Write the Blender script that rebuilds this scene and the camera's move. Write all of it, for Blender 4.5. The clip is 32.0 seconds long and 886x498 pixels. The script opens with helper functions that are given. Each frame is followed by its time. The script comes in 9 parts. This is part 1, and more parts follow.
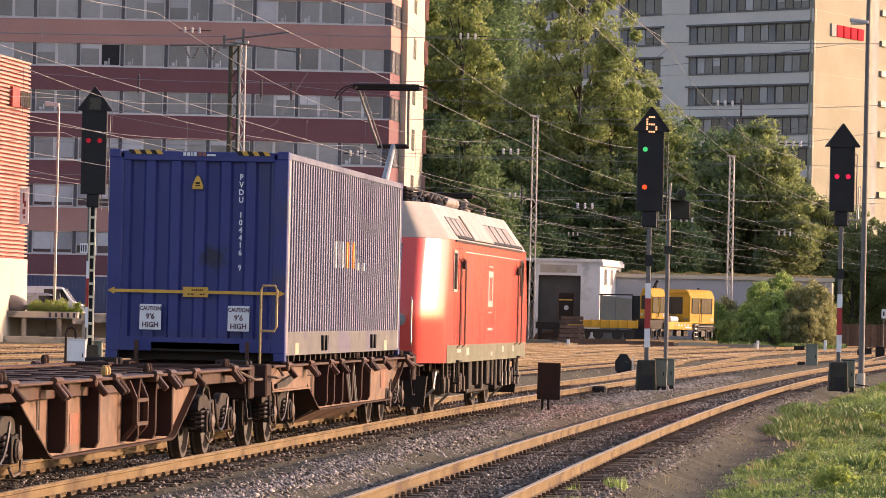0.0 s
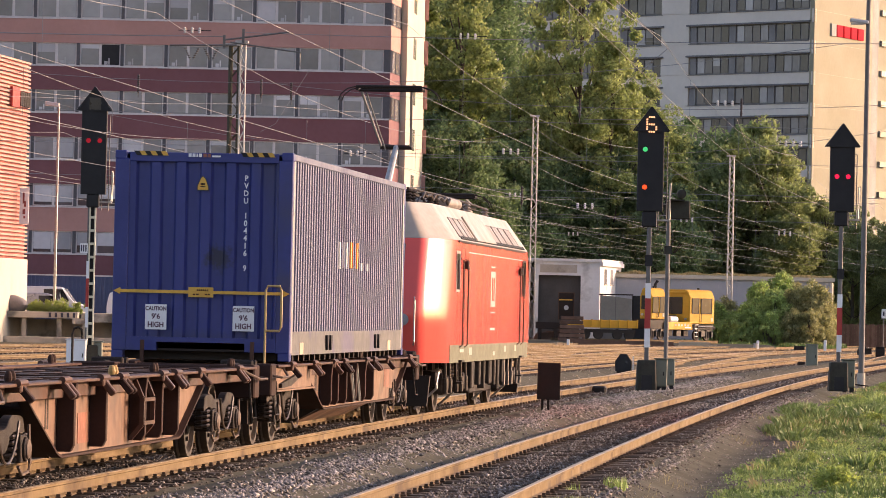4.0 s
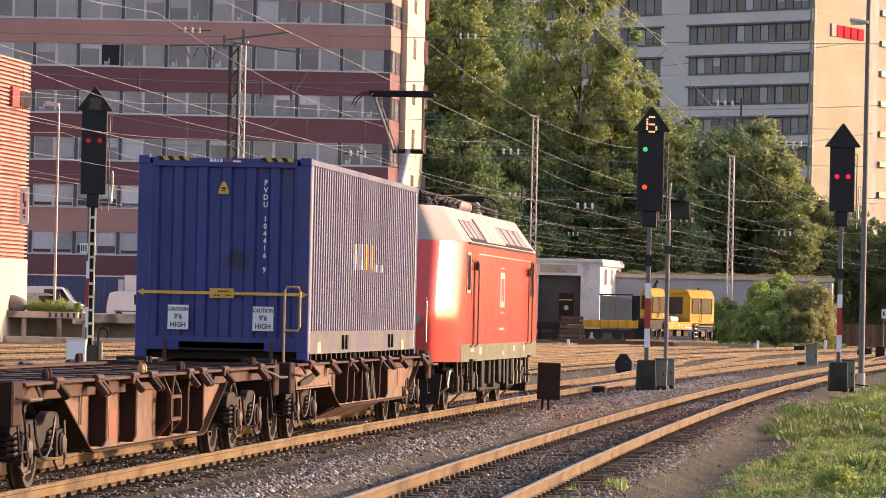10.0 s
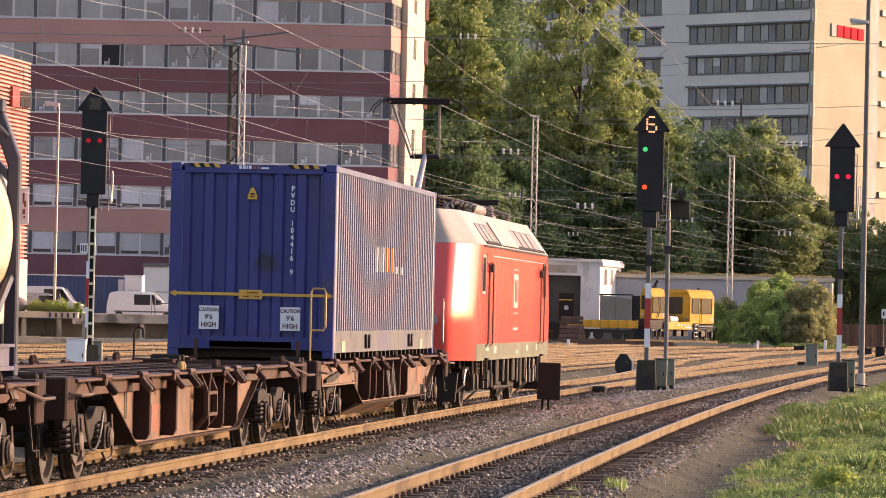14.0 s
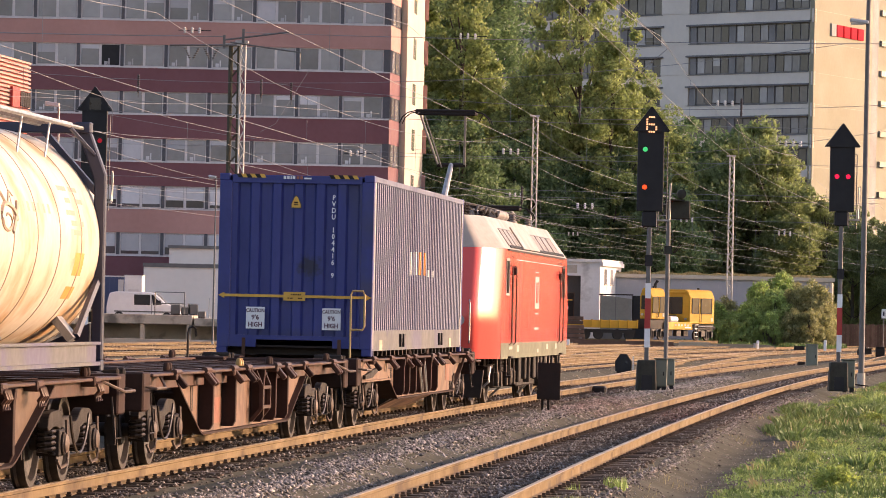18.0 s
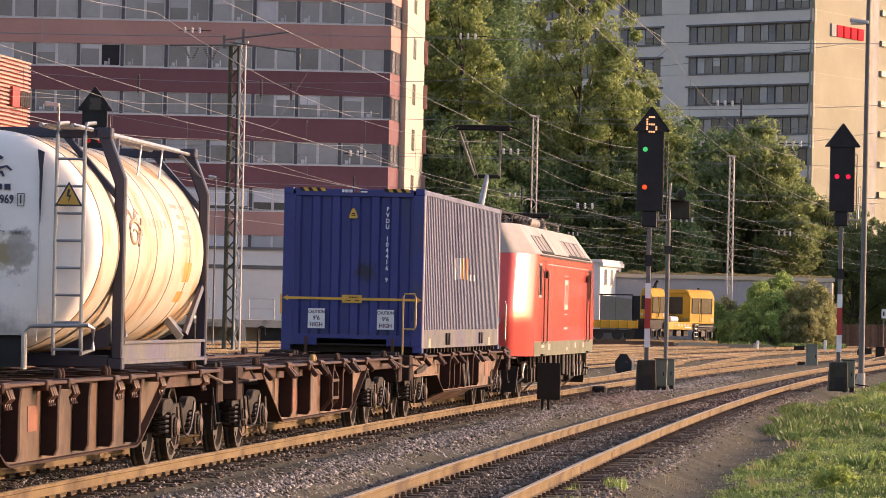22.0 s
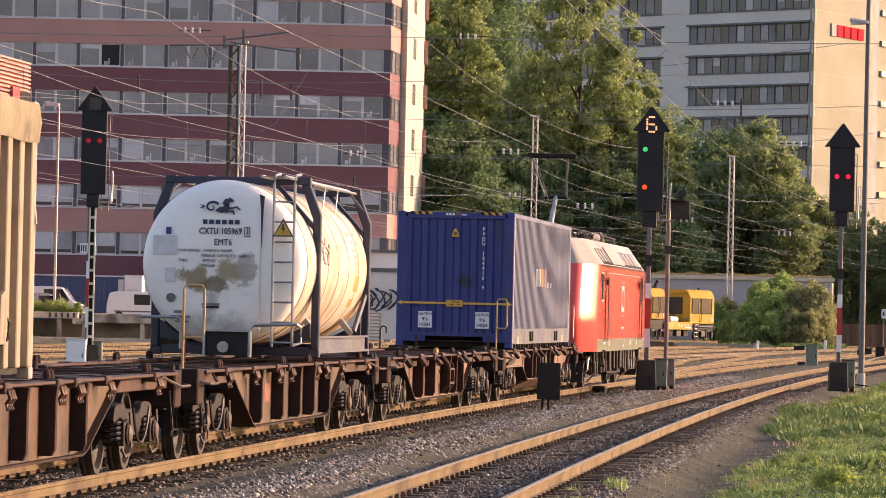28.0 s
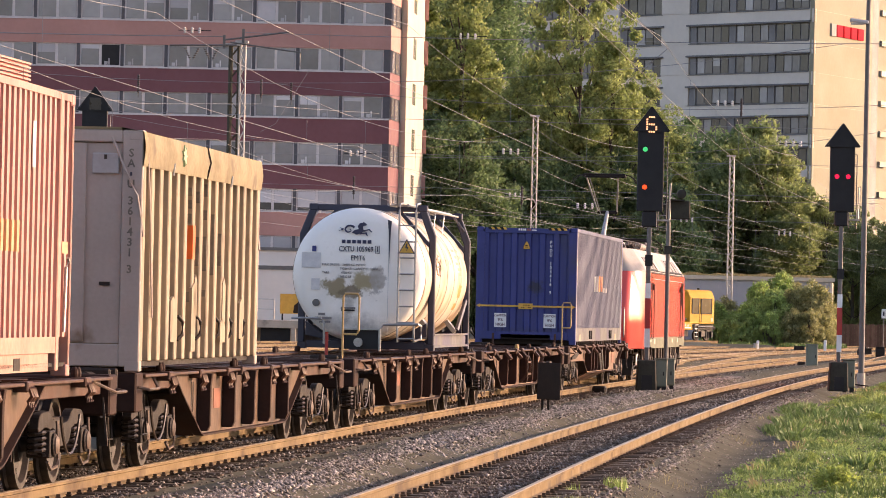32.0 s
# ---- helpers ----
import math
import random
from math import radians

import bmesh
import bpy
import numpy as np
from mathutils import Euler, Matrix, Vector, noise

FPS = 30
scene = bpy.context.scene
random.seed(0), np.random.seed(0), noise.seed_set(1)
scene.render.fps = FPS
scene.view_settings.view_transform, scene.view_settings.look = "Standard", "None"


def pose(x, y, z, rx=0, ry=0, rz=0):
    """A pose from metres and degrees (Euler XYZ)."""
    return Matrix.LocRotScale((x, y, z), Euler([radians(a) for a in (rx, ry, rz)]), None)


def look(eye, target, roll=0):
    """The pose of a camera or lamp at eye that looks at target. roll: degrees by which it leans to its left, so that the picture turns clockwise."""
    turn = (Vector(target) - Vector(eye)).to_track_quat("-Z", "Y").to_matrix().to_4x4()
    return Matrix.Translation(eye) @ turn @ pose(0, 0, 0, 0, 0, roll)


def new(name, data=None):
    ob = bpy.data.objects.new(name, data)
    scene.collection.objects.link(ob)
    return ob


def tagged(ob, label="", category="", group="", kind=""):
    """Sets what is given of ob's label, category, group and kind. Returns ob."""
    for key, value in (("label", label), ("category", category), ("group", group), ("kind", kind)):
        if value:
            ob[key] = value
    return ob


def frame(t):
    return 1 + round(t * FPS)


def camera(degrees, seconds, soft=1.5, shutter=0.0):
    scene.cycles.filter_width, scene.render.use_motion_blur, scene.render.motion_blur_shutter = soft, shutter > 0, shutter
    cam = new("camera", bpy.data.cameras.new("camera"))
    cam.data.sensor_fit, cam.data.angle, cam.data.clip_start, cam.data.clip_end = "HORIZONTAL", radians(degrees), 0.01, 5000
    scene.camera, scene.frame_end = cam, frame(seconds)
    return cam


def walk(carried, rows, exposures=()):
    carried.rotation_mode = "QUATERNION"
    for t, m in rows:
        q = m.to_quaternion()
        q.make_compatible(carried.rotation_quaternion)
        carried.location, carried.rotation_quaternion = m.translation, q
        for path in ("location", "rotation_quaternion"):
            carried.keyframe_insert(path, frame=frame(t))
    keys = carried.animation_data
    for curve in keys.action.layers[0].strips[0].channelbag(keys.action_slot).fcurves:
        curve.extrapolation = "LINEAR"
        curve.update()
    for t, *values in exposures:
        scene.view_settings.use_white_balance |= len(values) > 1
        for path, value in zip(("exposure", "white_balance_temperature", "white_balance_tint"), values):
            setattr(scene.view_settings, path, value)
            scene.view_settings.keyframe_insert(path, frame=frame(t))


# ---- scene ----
cam = camera(11.449, 32.0, 0.9)
EYE = (0.0, 0.0, 1.878)
VIEW = look(EYE, (0.0, 100.0, 3.3296), 1.259)
walk(cam, [(0.0, VIEW), (32.0, VIEW)], [(0.0, 1.15, 6600, 30), (8.0, 1.17, 6600, 30), (14.0, 1.21, 6600, 30), (18.0, 1.18, 6600, 30), (20.5, 1.01, 6600, 30), (23.0, 1.01, 6600, 30), (25.5, 1.14, 6600, 30), (28.0, 1.12, 6600, 30), (30.0, 1.15, 6600, 30), (32.0, 1.27, 6600, 30)])

# ---- light: low evening sun from the right, clear sky ----
SUN_AZ, SUN_EL = 20.0, 13.0   # degrees north of east, degrees above the horizon
world = bpy.data.worlds.new("sky")
scene.world = world
world.use_nodes = True
wn = world.node_tree
sky = wn.nodes.new("ShaderNodeTexSky")
sky.sky_type = "NISHITA"
sky.sun_disc = False
sky.sun_elevation = radians(SUN_EL)
sky.sun_rotation = radians(90 - SUN_AZ)
sky.air_density, sky.dust_density = 1.0, 2.0
wn.nodes["Background"].inputs["Strength"].default_value = 0.15
wn.links.new(sky.outputs[0], wn.nodes["Background"].inputs["Color"])
sun = new("sun", bpy.data.lights.new("sun", "SUN"))
sun.data.energy, sun.data.angle, sun.data.color = 2.7, radians(0.6), (1.0, 0.76, 0.50)
ca, ce = radians(SUN_AZ), radians(SUN_EL)
sun.matrix_world = look((100 * math.cos(ca) * math.cos(ce), 100 * math.sin(ca) * math.cos(ce), 100 * math.sin(ce)), (0, 0, 0))


# ---- mesh building ----
class Solid:
    """Collects vertices and faces of one mesh."""

    def __init__(self):
        self.v, self.f = [], []

    def poly(self, pts):
        n = len(self.v)
        self.v += [tuple(q) for q in pts]
        self.f.append(tuple(range(n, n + len(pts))))
        return self

    def box(self, x, y, z, sx, sy, sz, rz=0.0, tilt=None):
        """A box by its centre and size."""
        n = len(self.v)
        c, s = math.cos(radians(rz)), math.sin(radians(rz))
        for dz in (-0.5, 0.5):
            for dx, dy in ((-0.5, -0.5), (0.5, -0.5), (0.5, 0.5), (-0.5, 0.5)):
                q = Vector((dx * sx, dy * sy, dz * sz))
                if tilt is not None:
                    q = tilt @ q
                self.v.append((x + c * q.x - s * q.y, y + s * q.x + c * q.y, z + q.z))
        self.f += [(n + 3, n + 2, n + 1, n), (n + 4, n + 5, n + 6, n + 7), (n, n + 1, n + 5, n + 4), (n + 1, n + 2, n + 6, n + 5), (n + 2, n + 3, n + 7, n + 6), (n + 3, n, n + 4, n + 7)]
        return self

    def span(self, x0, x1, y0, y1, z0, z1):
        return self.box((x0 + x1) / 2, (y0 + y1) / 2, (z0 + z1) / 2, abs(x1 - x0), abs(y1 - y0), abs(z1 - z0))

    def prism(self, prof, axis, a, b):
        """Extrudes a polygon along an axis. 'x': prof is (y, z); 'y': (x, z); 'z': (x, y)."""
        put = {"x": lambda p, t: (t, p[0], p[1]), "y": lambda p, t: (p[0], t, p[1]), "z": lambda p, t: (p[0], p[1], t)}[axis]
        n, k = len(self.v), len(prof)
        self.v += [put(p, a) for p in prof] + [put(p, b) for p in prof]
        self.f += [tuple(range(n, n + k)), tuple(range(n + 2 * k - 1, n + k - 1, -1))]
        self.f += [(n + i, n + k + i, n + k + (i + 1) % k, n + (i + 1) % k) for i in range(k)]
        return self

    def cyl(self, p, q, r, n=12, r2=None):
        return self.tube([p, q], r, n, r2)

    def tube(self, pts, r, n=6, r2=None, caps=True):
        """A tube along a line of points."""
        pts = [Vector(p) for p in pts]
        base, m = len(self.v), len(pts)
        for i, p in enumerate(pts):
            d = (pts[min(i + 1, m - 1)] - pts[max(i - 1, 0)]).normalized()
            a = d.cross(Vector((0, 0, 1)) if abs(d.z) < 0.95 else Vector((0, 1, 0))).normalized()
            b = d.cross(a)
            rr = r if r2 is None else r + (r2 - r) * i / (m - 1)
            for k in range(n):
                w = 2 * math.pi * k / n
                self.v.append(tuple(p + a * (rr * math.cos(w)) + b * (rr * math.sin(w))))
        for i in range(m - 1):
            for k in range(n):
                self.f.append((base + i * n + k, base + i * n + (k + 1) % n, base + (i + 1) * n + (k + 1) % n, base + (i + 1) * n + k))
        if caps:
            self.f += [tuple(range(base + n - 1, base - 1, -1)), tuple(range(base + (m - 1) * n, base + m * n))]
        return self

    def lathe(self, prof, n=32, axis="y", c=(0, 0, 0)):
        """Turns a profile of (radius, place along the axis)."""
        base, m = len(self.v), len(prof)
        for r, t in prof:
            for k in range(n):
                w = 2 * math.pi * k / n
                a, b = r * math.cos(w), r * math.sin(w)
                q = {"y": (a, t, b), "x": (t, a, b), "z": (a, b, t)}[axis]
                self.v.append((c[0] + q[0], c[1] + q[1], c[2] + q[2]))
        for i in range(m - 1):
            for k in range(n):
                self.f.append((base + i * n + k, base + i * n + (k + 1) % n, base + (i + 1) * n + (k + 1) % n, base + (i + 1) * n + k))
        self.f += [tuple(range(base + n - 1, base - 1, -1)), tuple(range(base + (m - 1) * n, base + m * n))]
        return self

    def sweep(self, prof, pts, side):
        """Sweeps a closed (offset, z) profile along ground points with given side vectors."""
        base, k = len(self.v), len(prof)
        for p, s in zip(pts, side):
            for o, z in prof:
                self.v.append((p[0] + s[0] * o, p[1] + s[1] * o, p[2] + z))
        for i in range(len(pts) - 1):
            for j in range(k):
                self.f.append((base + i * k + j, base + (i + 1) * k + j, base + (i + 1) * k + (j + 1) % k, base + i * k + (j + 1) % k))
        self.f += [tuple(range(base + k - 1, base - 1, -1)), tuple(range(base + (len(pts) - 1) * k, base + len(pts) * k))]
        return self

    def mesh(self, name, material, smooth=False, bevel=0.0):
        me = bpy.data.meshes.new(name)
        me.from_pydata(self.v, [], self.f)
        bm = bmesh.new()
        bm.from_mesh(me)
        bmesh.ops.recalc_face_normals(bm, faces=bm.faces)
        if bevel:
            sharp = [e for e in bm.edges if len(e.link_faces) == 2 and e.calc_face_angle(0) > 0.6]
            bmesh.ops.bevel(bm, geom=sharp, offset=bevel, segments=1, affect="EDGES", clamp_overlap=True)
        bm.to_mesh(me)
        bm.free()
        me.materials.append(material)
        if smooth:
            me.shade_smooth()
            me.set_sharp_from_angle(angle=radians(38))
        return me


def part(name, solid, material, parent=None, label="", smooth=False, bevel=0.0):
    """Links a solid as one mesh object, under a thing or a part."""
    ob = new(name, solid if isinstance(solid, bpy.types.Mesh) else solid.mesh(name, material, smooth, bevel))
    if parent is not None:
        ob.parent = parent
    if label:
        ob["label"] = label
    return ob


def thing(name, label, category, at=None, group="", kind=""):
    ob = new(name)
    ob.empty_display_size = 0.3
    if at is not None:
        ob.matrix_basis = at
    return tagged(ob, label, category, group, kind)


def text(name, body, size, material, parent, at, label="", squeeze=1.0, depth=0.004, centre=True, bold=0.022):
    """Writing as a flat mesh, upright, facing -y before at turns it."""
    cu = bpy.data.curves.new(name, "FONT")
    cu.body, cu.size, cu.extrude = body, size, depth
    cu.resolution_u, cu.offset = 2, size * bold
    if centre:
        cu.align_x, cu.align_y = "CENTER", "CENTER"
    tmp = new(name, cu)
    dg = bpy.context.evaluated_depsgraph_get()
    me = bpy.data.meshes.new_from_object(tmp.evaluated_get(dg))
    bpy.data.objects.remove(tmp)
    me.transform(at @ pose(0, 0, 0, 90) @ Matrix.Diagonal((squeeze, 1, 1, 1)))
    me.materials.clear()
    me.materials.append(material)
    ob = new(name, me)
    ob.parent = parent
    if label:
        ob["label"] = label
    return ob


# ---- the railway line ----
def line_x(y, off=0.0):
    """The place across of a line parallel to the train's track."""
    s = y - 60.0
    m = 0.10327 + 0.000363 * s
    return -3.478 + 0.10327 * s + 0.0001816 * s * s + off * math.sqrt(1 + m * m)


def line_dir(y):
    m = 0.10327 + 0.000363 * (y - 60.0)
    k = math.sqrt(1 + m * m)
    return m / k, 1 / k


def on_line(y, off, z=0.0, turn=0.0):
    """A pose beside the track that points along it."""
    m = 0.10327 + 0.000363 * (y - 60.0)
    return pose(line_x(y, off), y, z, 0, 0, -math.degrees(math.atan(m)) + turn)


# ---- materials ----
def material(name, base, other=None, rough=0.6, metal=0.0, scale=3.0, fine=40.0, mix=0.5, bump=0.1, spot=None, spot_scale=1.0, spot_amount=0.35, stretch=(1, 1, 1), by_object=0.0, by_island=0.0, coat=0.0, rough_var=0.15, gloss=0.5):
    """Two tones mixed by noise at two scales, optional stains of a third tone, grain in the relief."""
    m = bpy.data.materials.new(name)
    m.use_nodes = True
    nt = m.node_tree
    N, L = nt.nodes.new, nt.links.new
    b = nt.nodes["Principled BSDF"]
    other = other or tuple(c * 0.75 for c in base)
    co = N("ShaderNodeTexCoord")
    mp = N("ShaderNodeMapping")
    mp.inputs["Scale"].default_value = stretch
    L(co.outputs["Object"], mp.inputs[0])
    n1, n2 = N("ShaderNodeTexNoise"), N("ShaderNodeTexNoise")
    n1.inputs["Scale"].default_value, n2.inputs["Scale"].default_value = scale, fine
    n1.inputs["Detail"].default_value, n2.inputs["Detail"].default_value = 5, 4
    L(mp.outputs[0], n1.inputs["Vector"]), L(mp.outputs[0], n2.inputs["Vector"])
    add = N("ShaderNodeMath")
    add.operation = "MULTIPLY_ADD"
    L(n2.outputs[0], add.inputs[0])
    add.inputs[1].default_value = 0.45
    L(n1.outputs[0], add.inputs[2])
    ramp = N("ShaderNodeMapRange")
    ramp.inputs[1].default_value, ramp.inputs[2].default_value = 0.72 - mix * 0.42, 0.72 + mix * 0.42
    L(add.outputs[0], ramp.inputs[0])
    mx = N("ShaderNodeMix")
    mx.data_type = "RGBA"
    mx.inputs[6].default_value, mx.inputs[7].default_value = (*base, 1), (*other, 1)
    L(ramp.outputs[0], mx.inputs[0])
    out = mx.outputs[2]
    if spot:
        n3 = N("ShaderNodeTexNoise")
        n3.inputs["Scale"].default_value, n3.inputs["Detail"].default_value = spot_scale, 8
        L(mp.outputs[0], n3.inputs["Vector"])
        r3 = N("ShaderNodeMapRange")
        r3.inputs[1].default_value, r3.inputs[2].default_value = 0.68 - spot_amount * 0.35, 0.76 - spot_amount * 0.25
        L(n3.outputs[0], r3.inputs[0])
        m3 = N("ShaderNodeMix")
        m3.data_type = "RGBA"
        m3.inputs[7].default_value = (*spot, 1)
        L(r3.outputs[0], m3.inputs[0]), L(out, m3.inputs[6])
        out = m3.outputs[2]
    for amount, node, socket in ((by_object, "ShaderNodeObjectInfo", "Random"), (by_island, "ShaderNodeNewGeometry", "Random Per Island")):
        if amount:
            rn = N(node)
            rr = N("ShaderNodeMapRange")
            rr.inputs[3].default_value, rr.inputs[4].default_value = 1 - amount, 1 + amount
            L(rn.outputs[socket], rr.inputs[0])
            hs = N("ShaderNodeHueSaturation")
            L(rr.outputs[0], hs.inputs["Value"]), L(out, hs.inputs["Color"])
            out = hs.outputs[0]
    L(out, b.inputs["Base Color"])
    rg = N("ShaderNodeMapRange")
    rg.inputs[3].default_value, rg.inputs[4].default_value = max(0.03, rough - rough_var), min(1, rough + rough_var)
    L(add.outputs[0], rg.inputs[0])
    rg.inputs[1].default_value, rg.inputs[2].default_value = 0.4, 1.0
    L(rg.outputs[0], b.inputs["Roughness"])
    b.inputs["Metallic"].default_value = metal
    b.inputs["Coat Weight"].default_value = coat
    b.inputs["Specular IOR Level"].default_value = gloss
    if bump:
        bp = N("ShaderNodeBump")
        bp.inputs["Strength"].default_value, bp.inputs["Distance"].default_value = bump, 0.02
        L(add.outputs[0], bp.inputs["Height"])
        L(bp.outputs[0], b.inputs["Normal"])
    return m


def glow(name, colour, strength):
    m = bpy.data.materials.new(name)
    m.use_nodes = True
    b = m.node_tree.nodes["Principled BSDF"]
    b.inputs["Base Color"].default_value = (*[c * 0.3 for c in colour], 1)
    b.inputs["Emission Color"].default_value = (*colour, 1)
    b.inputs["Emission Strength"].default_value = strength
    return m


def leaf_material(name, base, other, through_light=0.5):
    m = material(name, base, other, rough=0.55, scale=0.35, fine=3.0, bump=0, by_island=0.35)
    b = m.node_tree.nodes["Principled BSDF"]
    b.inputs["Transmission Weight"].default_value = 0.0
    b.inputs["Subsurface Weight"].default_value = 0.0
    tr = m.node_tree.nodes.new("ShaderNodeBsdfTranslucent")
    ad = m.node_tree.nodes.new("ShaderNodeMixShader")
    ad.inputs[0].default_value = through_light
    src = b.inputs["Base Color"].links[0].from_socket
    m.node_tree.links.new(src, tr.inputs["Color"])
    m.node_tree.links.new(b.outputs[0], ad.inputs[1])
    m.node_tree.links.new(tr.outputs[0], ad.inputs[2])
    m.node_tree.links.new(ad.outputs[0], m.node_tree.nodes["Material Output"].inputs[0])
    return m


def stained(m, patches):
    """Adds stains with ragged edges to a paint: (x, z, half width, half height), tone, edge softness, grain, strength."""
    nt = m.node_tree
    N, L = nt.nodes.new, nt.links.new
    co = N("ShaderNodeTexCoord")
    bsdf = nt.nodes["Principled BSDF"]
    col = bsdf.inputs["Base Color"].links[0].from_socket
    for (cx, cz, rx, rz), tone, soft, grain, strength in patches:
        mp = N("ShaderNodeMapping")
        mp.inputs["Location"].default_value = (-cx / rx, 0, -cz / rz)
        mp.inputs["Scale"].default_value = (1 / rx, 0.0, 1 / rz)
        L(co.outputs["Object"], mp.inputs[0])
        ln = N("ShaderNodeVectorMath")
        ln.operation = "LENGTH"
        L(mp.outputs[0], ln.inputs[0])
        nz = N("ShaderNodeTexNoise")
        nz.inputs["Scale"].default_value, nz.inputs["Detail"].default_value, nz.inputs["Roughness"].default_value = grain, 9, 0.68
        L(co.outputs["Object"], nz.inputs["Vector"])
        ad = N("ShaderNodeMath")
        ad.operation = "MULTIPLY_ADD"
        ad.inputs[1].default_value = -2.4
        L(nz.outputs[0], ad.inputs[0]), L(ln.outputs["Value"], ad.inputs[2])
        mr = N("ShaderNodeMapRange")
        mr.inputs[1].default_value, mr.inputs[2].default_value, mr.inputs[3].default_value, mr.inputs[4].default_value = -0.5 - soft, -0.5 + soft, strength, 0.0
        L(ad.outputs[0], mr.inputs[0])
        mx = N("ShaderNodeMix")
        mx.data_type = "RGBA"
        mx.inputs[7].default_value = (*tone, 1)
        L(mr.outputs[0], mx.inputs[0]), L(col, mx.inputs[6])
        col = mx.outputs[2]
    L(col, bsdf.inputs["Base Color"])
    return m


RUST = material("rusty_brown_wagon_paint", (0.066, 0.03, 0.019), (0.098, 0.047, 0.03), rough=0.55, scale=2.0, fine=25, spot=(0.07, 0.04, 0.03), spot_scale=2.5, spot_amount=0.5, bump=0.15, gloss=0.2)
# darker than RUST: grime, and painted shade on ribs, flanges and end plates
DARKRUST = material("shade_and_grime_rust", (0.032, 0.017, 0.013), (0.052, 0.027, 0.02), rough=0.7, scale=3, fine=25, bump=0.15, gloss=0.12)
GRIMYPANEL = material("grimy_brown_side_panel", (0.135, 0.078, 0.047), (0.095, 0.055, 0.035), rough=0.5, scale=1.3, fine=7, spot=(0.055, 0.036, 0.027), spot_scale=1.4, spot_amount=0.45, stretch=(1, 1, 0.95), bump=0.04, gloss=0.25)
LOCKRUST = material("rusty_lock_steel", (0.13, 0.062, 0.036), (0.08, 0.04, 0.025), rough=0.55, scale=5, fine=30, bump=0.1, gloss=0.3)
PANEL = material("faded_brown_side_panel", (0.215, 0.120, 0.073), (0.165, 0.092, 0.058), rough=0.5, scale=1.3, fine=7, spot=(0.10, 0.062, 0.045), spot_scale=1.6, spot_amount=0.38, stretch=(1, 1, 0.95), bump=0.04, gloss=0.3)
DARK = material("dark_greasy_steel", (0.022, 0.016, 0.0125), (0.036, 0.0245, 0.0185), rough=0.6, metal=0.0, scale=6, fine=50, bump=0.3, gloss=0.2)
SPRING = material("dusty_bogie_steel", (0.07, 0.05, 0.038), (0.03, 0.022, 0.017), rough=0.45, metal=0.0, scale=6, fine=50, bump=0.3, gloss=0.25)
TYRE = material("worn_wheel_steel", (0.05, 0.035, 0.026), (0.022, 0.017, 0.014), rough=0.5, metal=0.2, scale=8, fine=60, bump=0.1)
GALV = material("galvanised_steel", (0.42, 0.41, 0.39), (0.30, 0.29, 0.27), rough=0.4, metal=0.6, scale=5, fine=60, bump=0.05)
RAILM = material("rail_rust_steel", (0.21, 0.143, 0.07), (0.16, 0.107, 0.051), rough=0.7, metal=0.0, scale=1.2, fine=20, spot=(0.10, 0.064, 0.036), spot_scale=1.1, spot_amount=0.45, bump=0.1, gloss=0.15)
RAILTOP = material("polished_rail_head", (0.40, 0.30, 0.19), (0.32, 0.23, 0.14), rough=0.5, metal=0.45, scale=2, fine=30, bump=0.02)
SLEEPER = material("weathered_sleeper", (0.13, 0.096, 0.07), (0.08, 0.058, 0.044), rough=0.85, scale=3, fine=30, bump=0.4, by_object=0.35, gloss=0.1)
# paler and greyer than BLUE, for the long sides
SIDEBLUE = material("pale_blue_grey_paint", (0.16, 0.165, 0.22), (0.12, 0.124, 0.178), rough=0.5, scale=0.7, fine=9, spot=(0.07, 0.065, 0.12), spot_scale=0.5, spot_amount=0.3, stretch=(1, 1, 0.25), bump=0.04, gloss=0.3)
PIER = material("dark_grey_window_pier", (0.085, 0.08, 0.085), (0.07, 0.066, 0.07), rough=0.6, bump=0)
BLUE = material("blue_container_paint", (0.028, 0.040, 0.20), (0.022, 0.031, 0.15), rough=0.40, scale=0.9, fine=14, spot=(0.035, 0.04, 0.12), spot_scale=0.8, spot_amount=0.3, bump=0.04)
GREYBOX = material("taupe_grey_container_paint", (0.43, 0.35, 0.30), (0.36, 0.295, 0.25), rough=0.6, scale=1.2, fine=20, spot=(0.2, 0.13, 0.08), spot_scale=1.5, spot_amount=0.1, bump=0.08)
TARP = material("dusty_beige_tarpaulin", (0.25, 0.197, 0.102), (0.17, 0.13, 0.068), rough=0.75, scale=1.5, fine=14, spot=(0.13, 0.09, 0.055), spot_scale=2.2, spot_amount=0.28, bump=0.2)
REDBOX = material("red_container_paint", (0.50, 0.262, 0.215), (0.41, 0.195, 0.158), rough=0.42, scale=1.2, fine=16, spot=(0.29, 0.11, 0.085), spot_scale=2.0, spot_amount=0.25, stretch=(1, 1, 0.3), bump=0.05)
LOCRED = material("traffic_red_loco_paint", (0.74, 0.105, 0.08), (0.68, 0.095, 0.072), rough=0.17, scale=0.7, fine=9, bump=0.0, stretch=(1, 1, 0.15), rough_var=0.05)
LOCGREY = material("grey_beige_skirt_paint", (0.13, 0.13, 0.073), (0.10, 0.10, 0.058), rough=0.7, scale=1.5, fine=12, bump=0.05)
LOCROOF = material("dusty_light_roof_paint", (0.41, 0.35, 0.28), (0.33, 0.275, 0.22), rough=0.42, scale=1.4, fine=10, bump=0.05)
GRILLE = material("roof_grille_metal", (0.30, 0.25, 0.21), (0.22, 0.18, 0.15), rough=0.5, metal=0.3, bump=0.2)
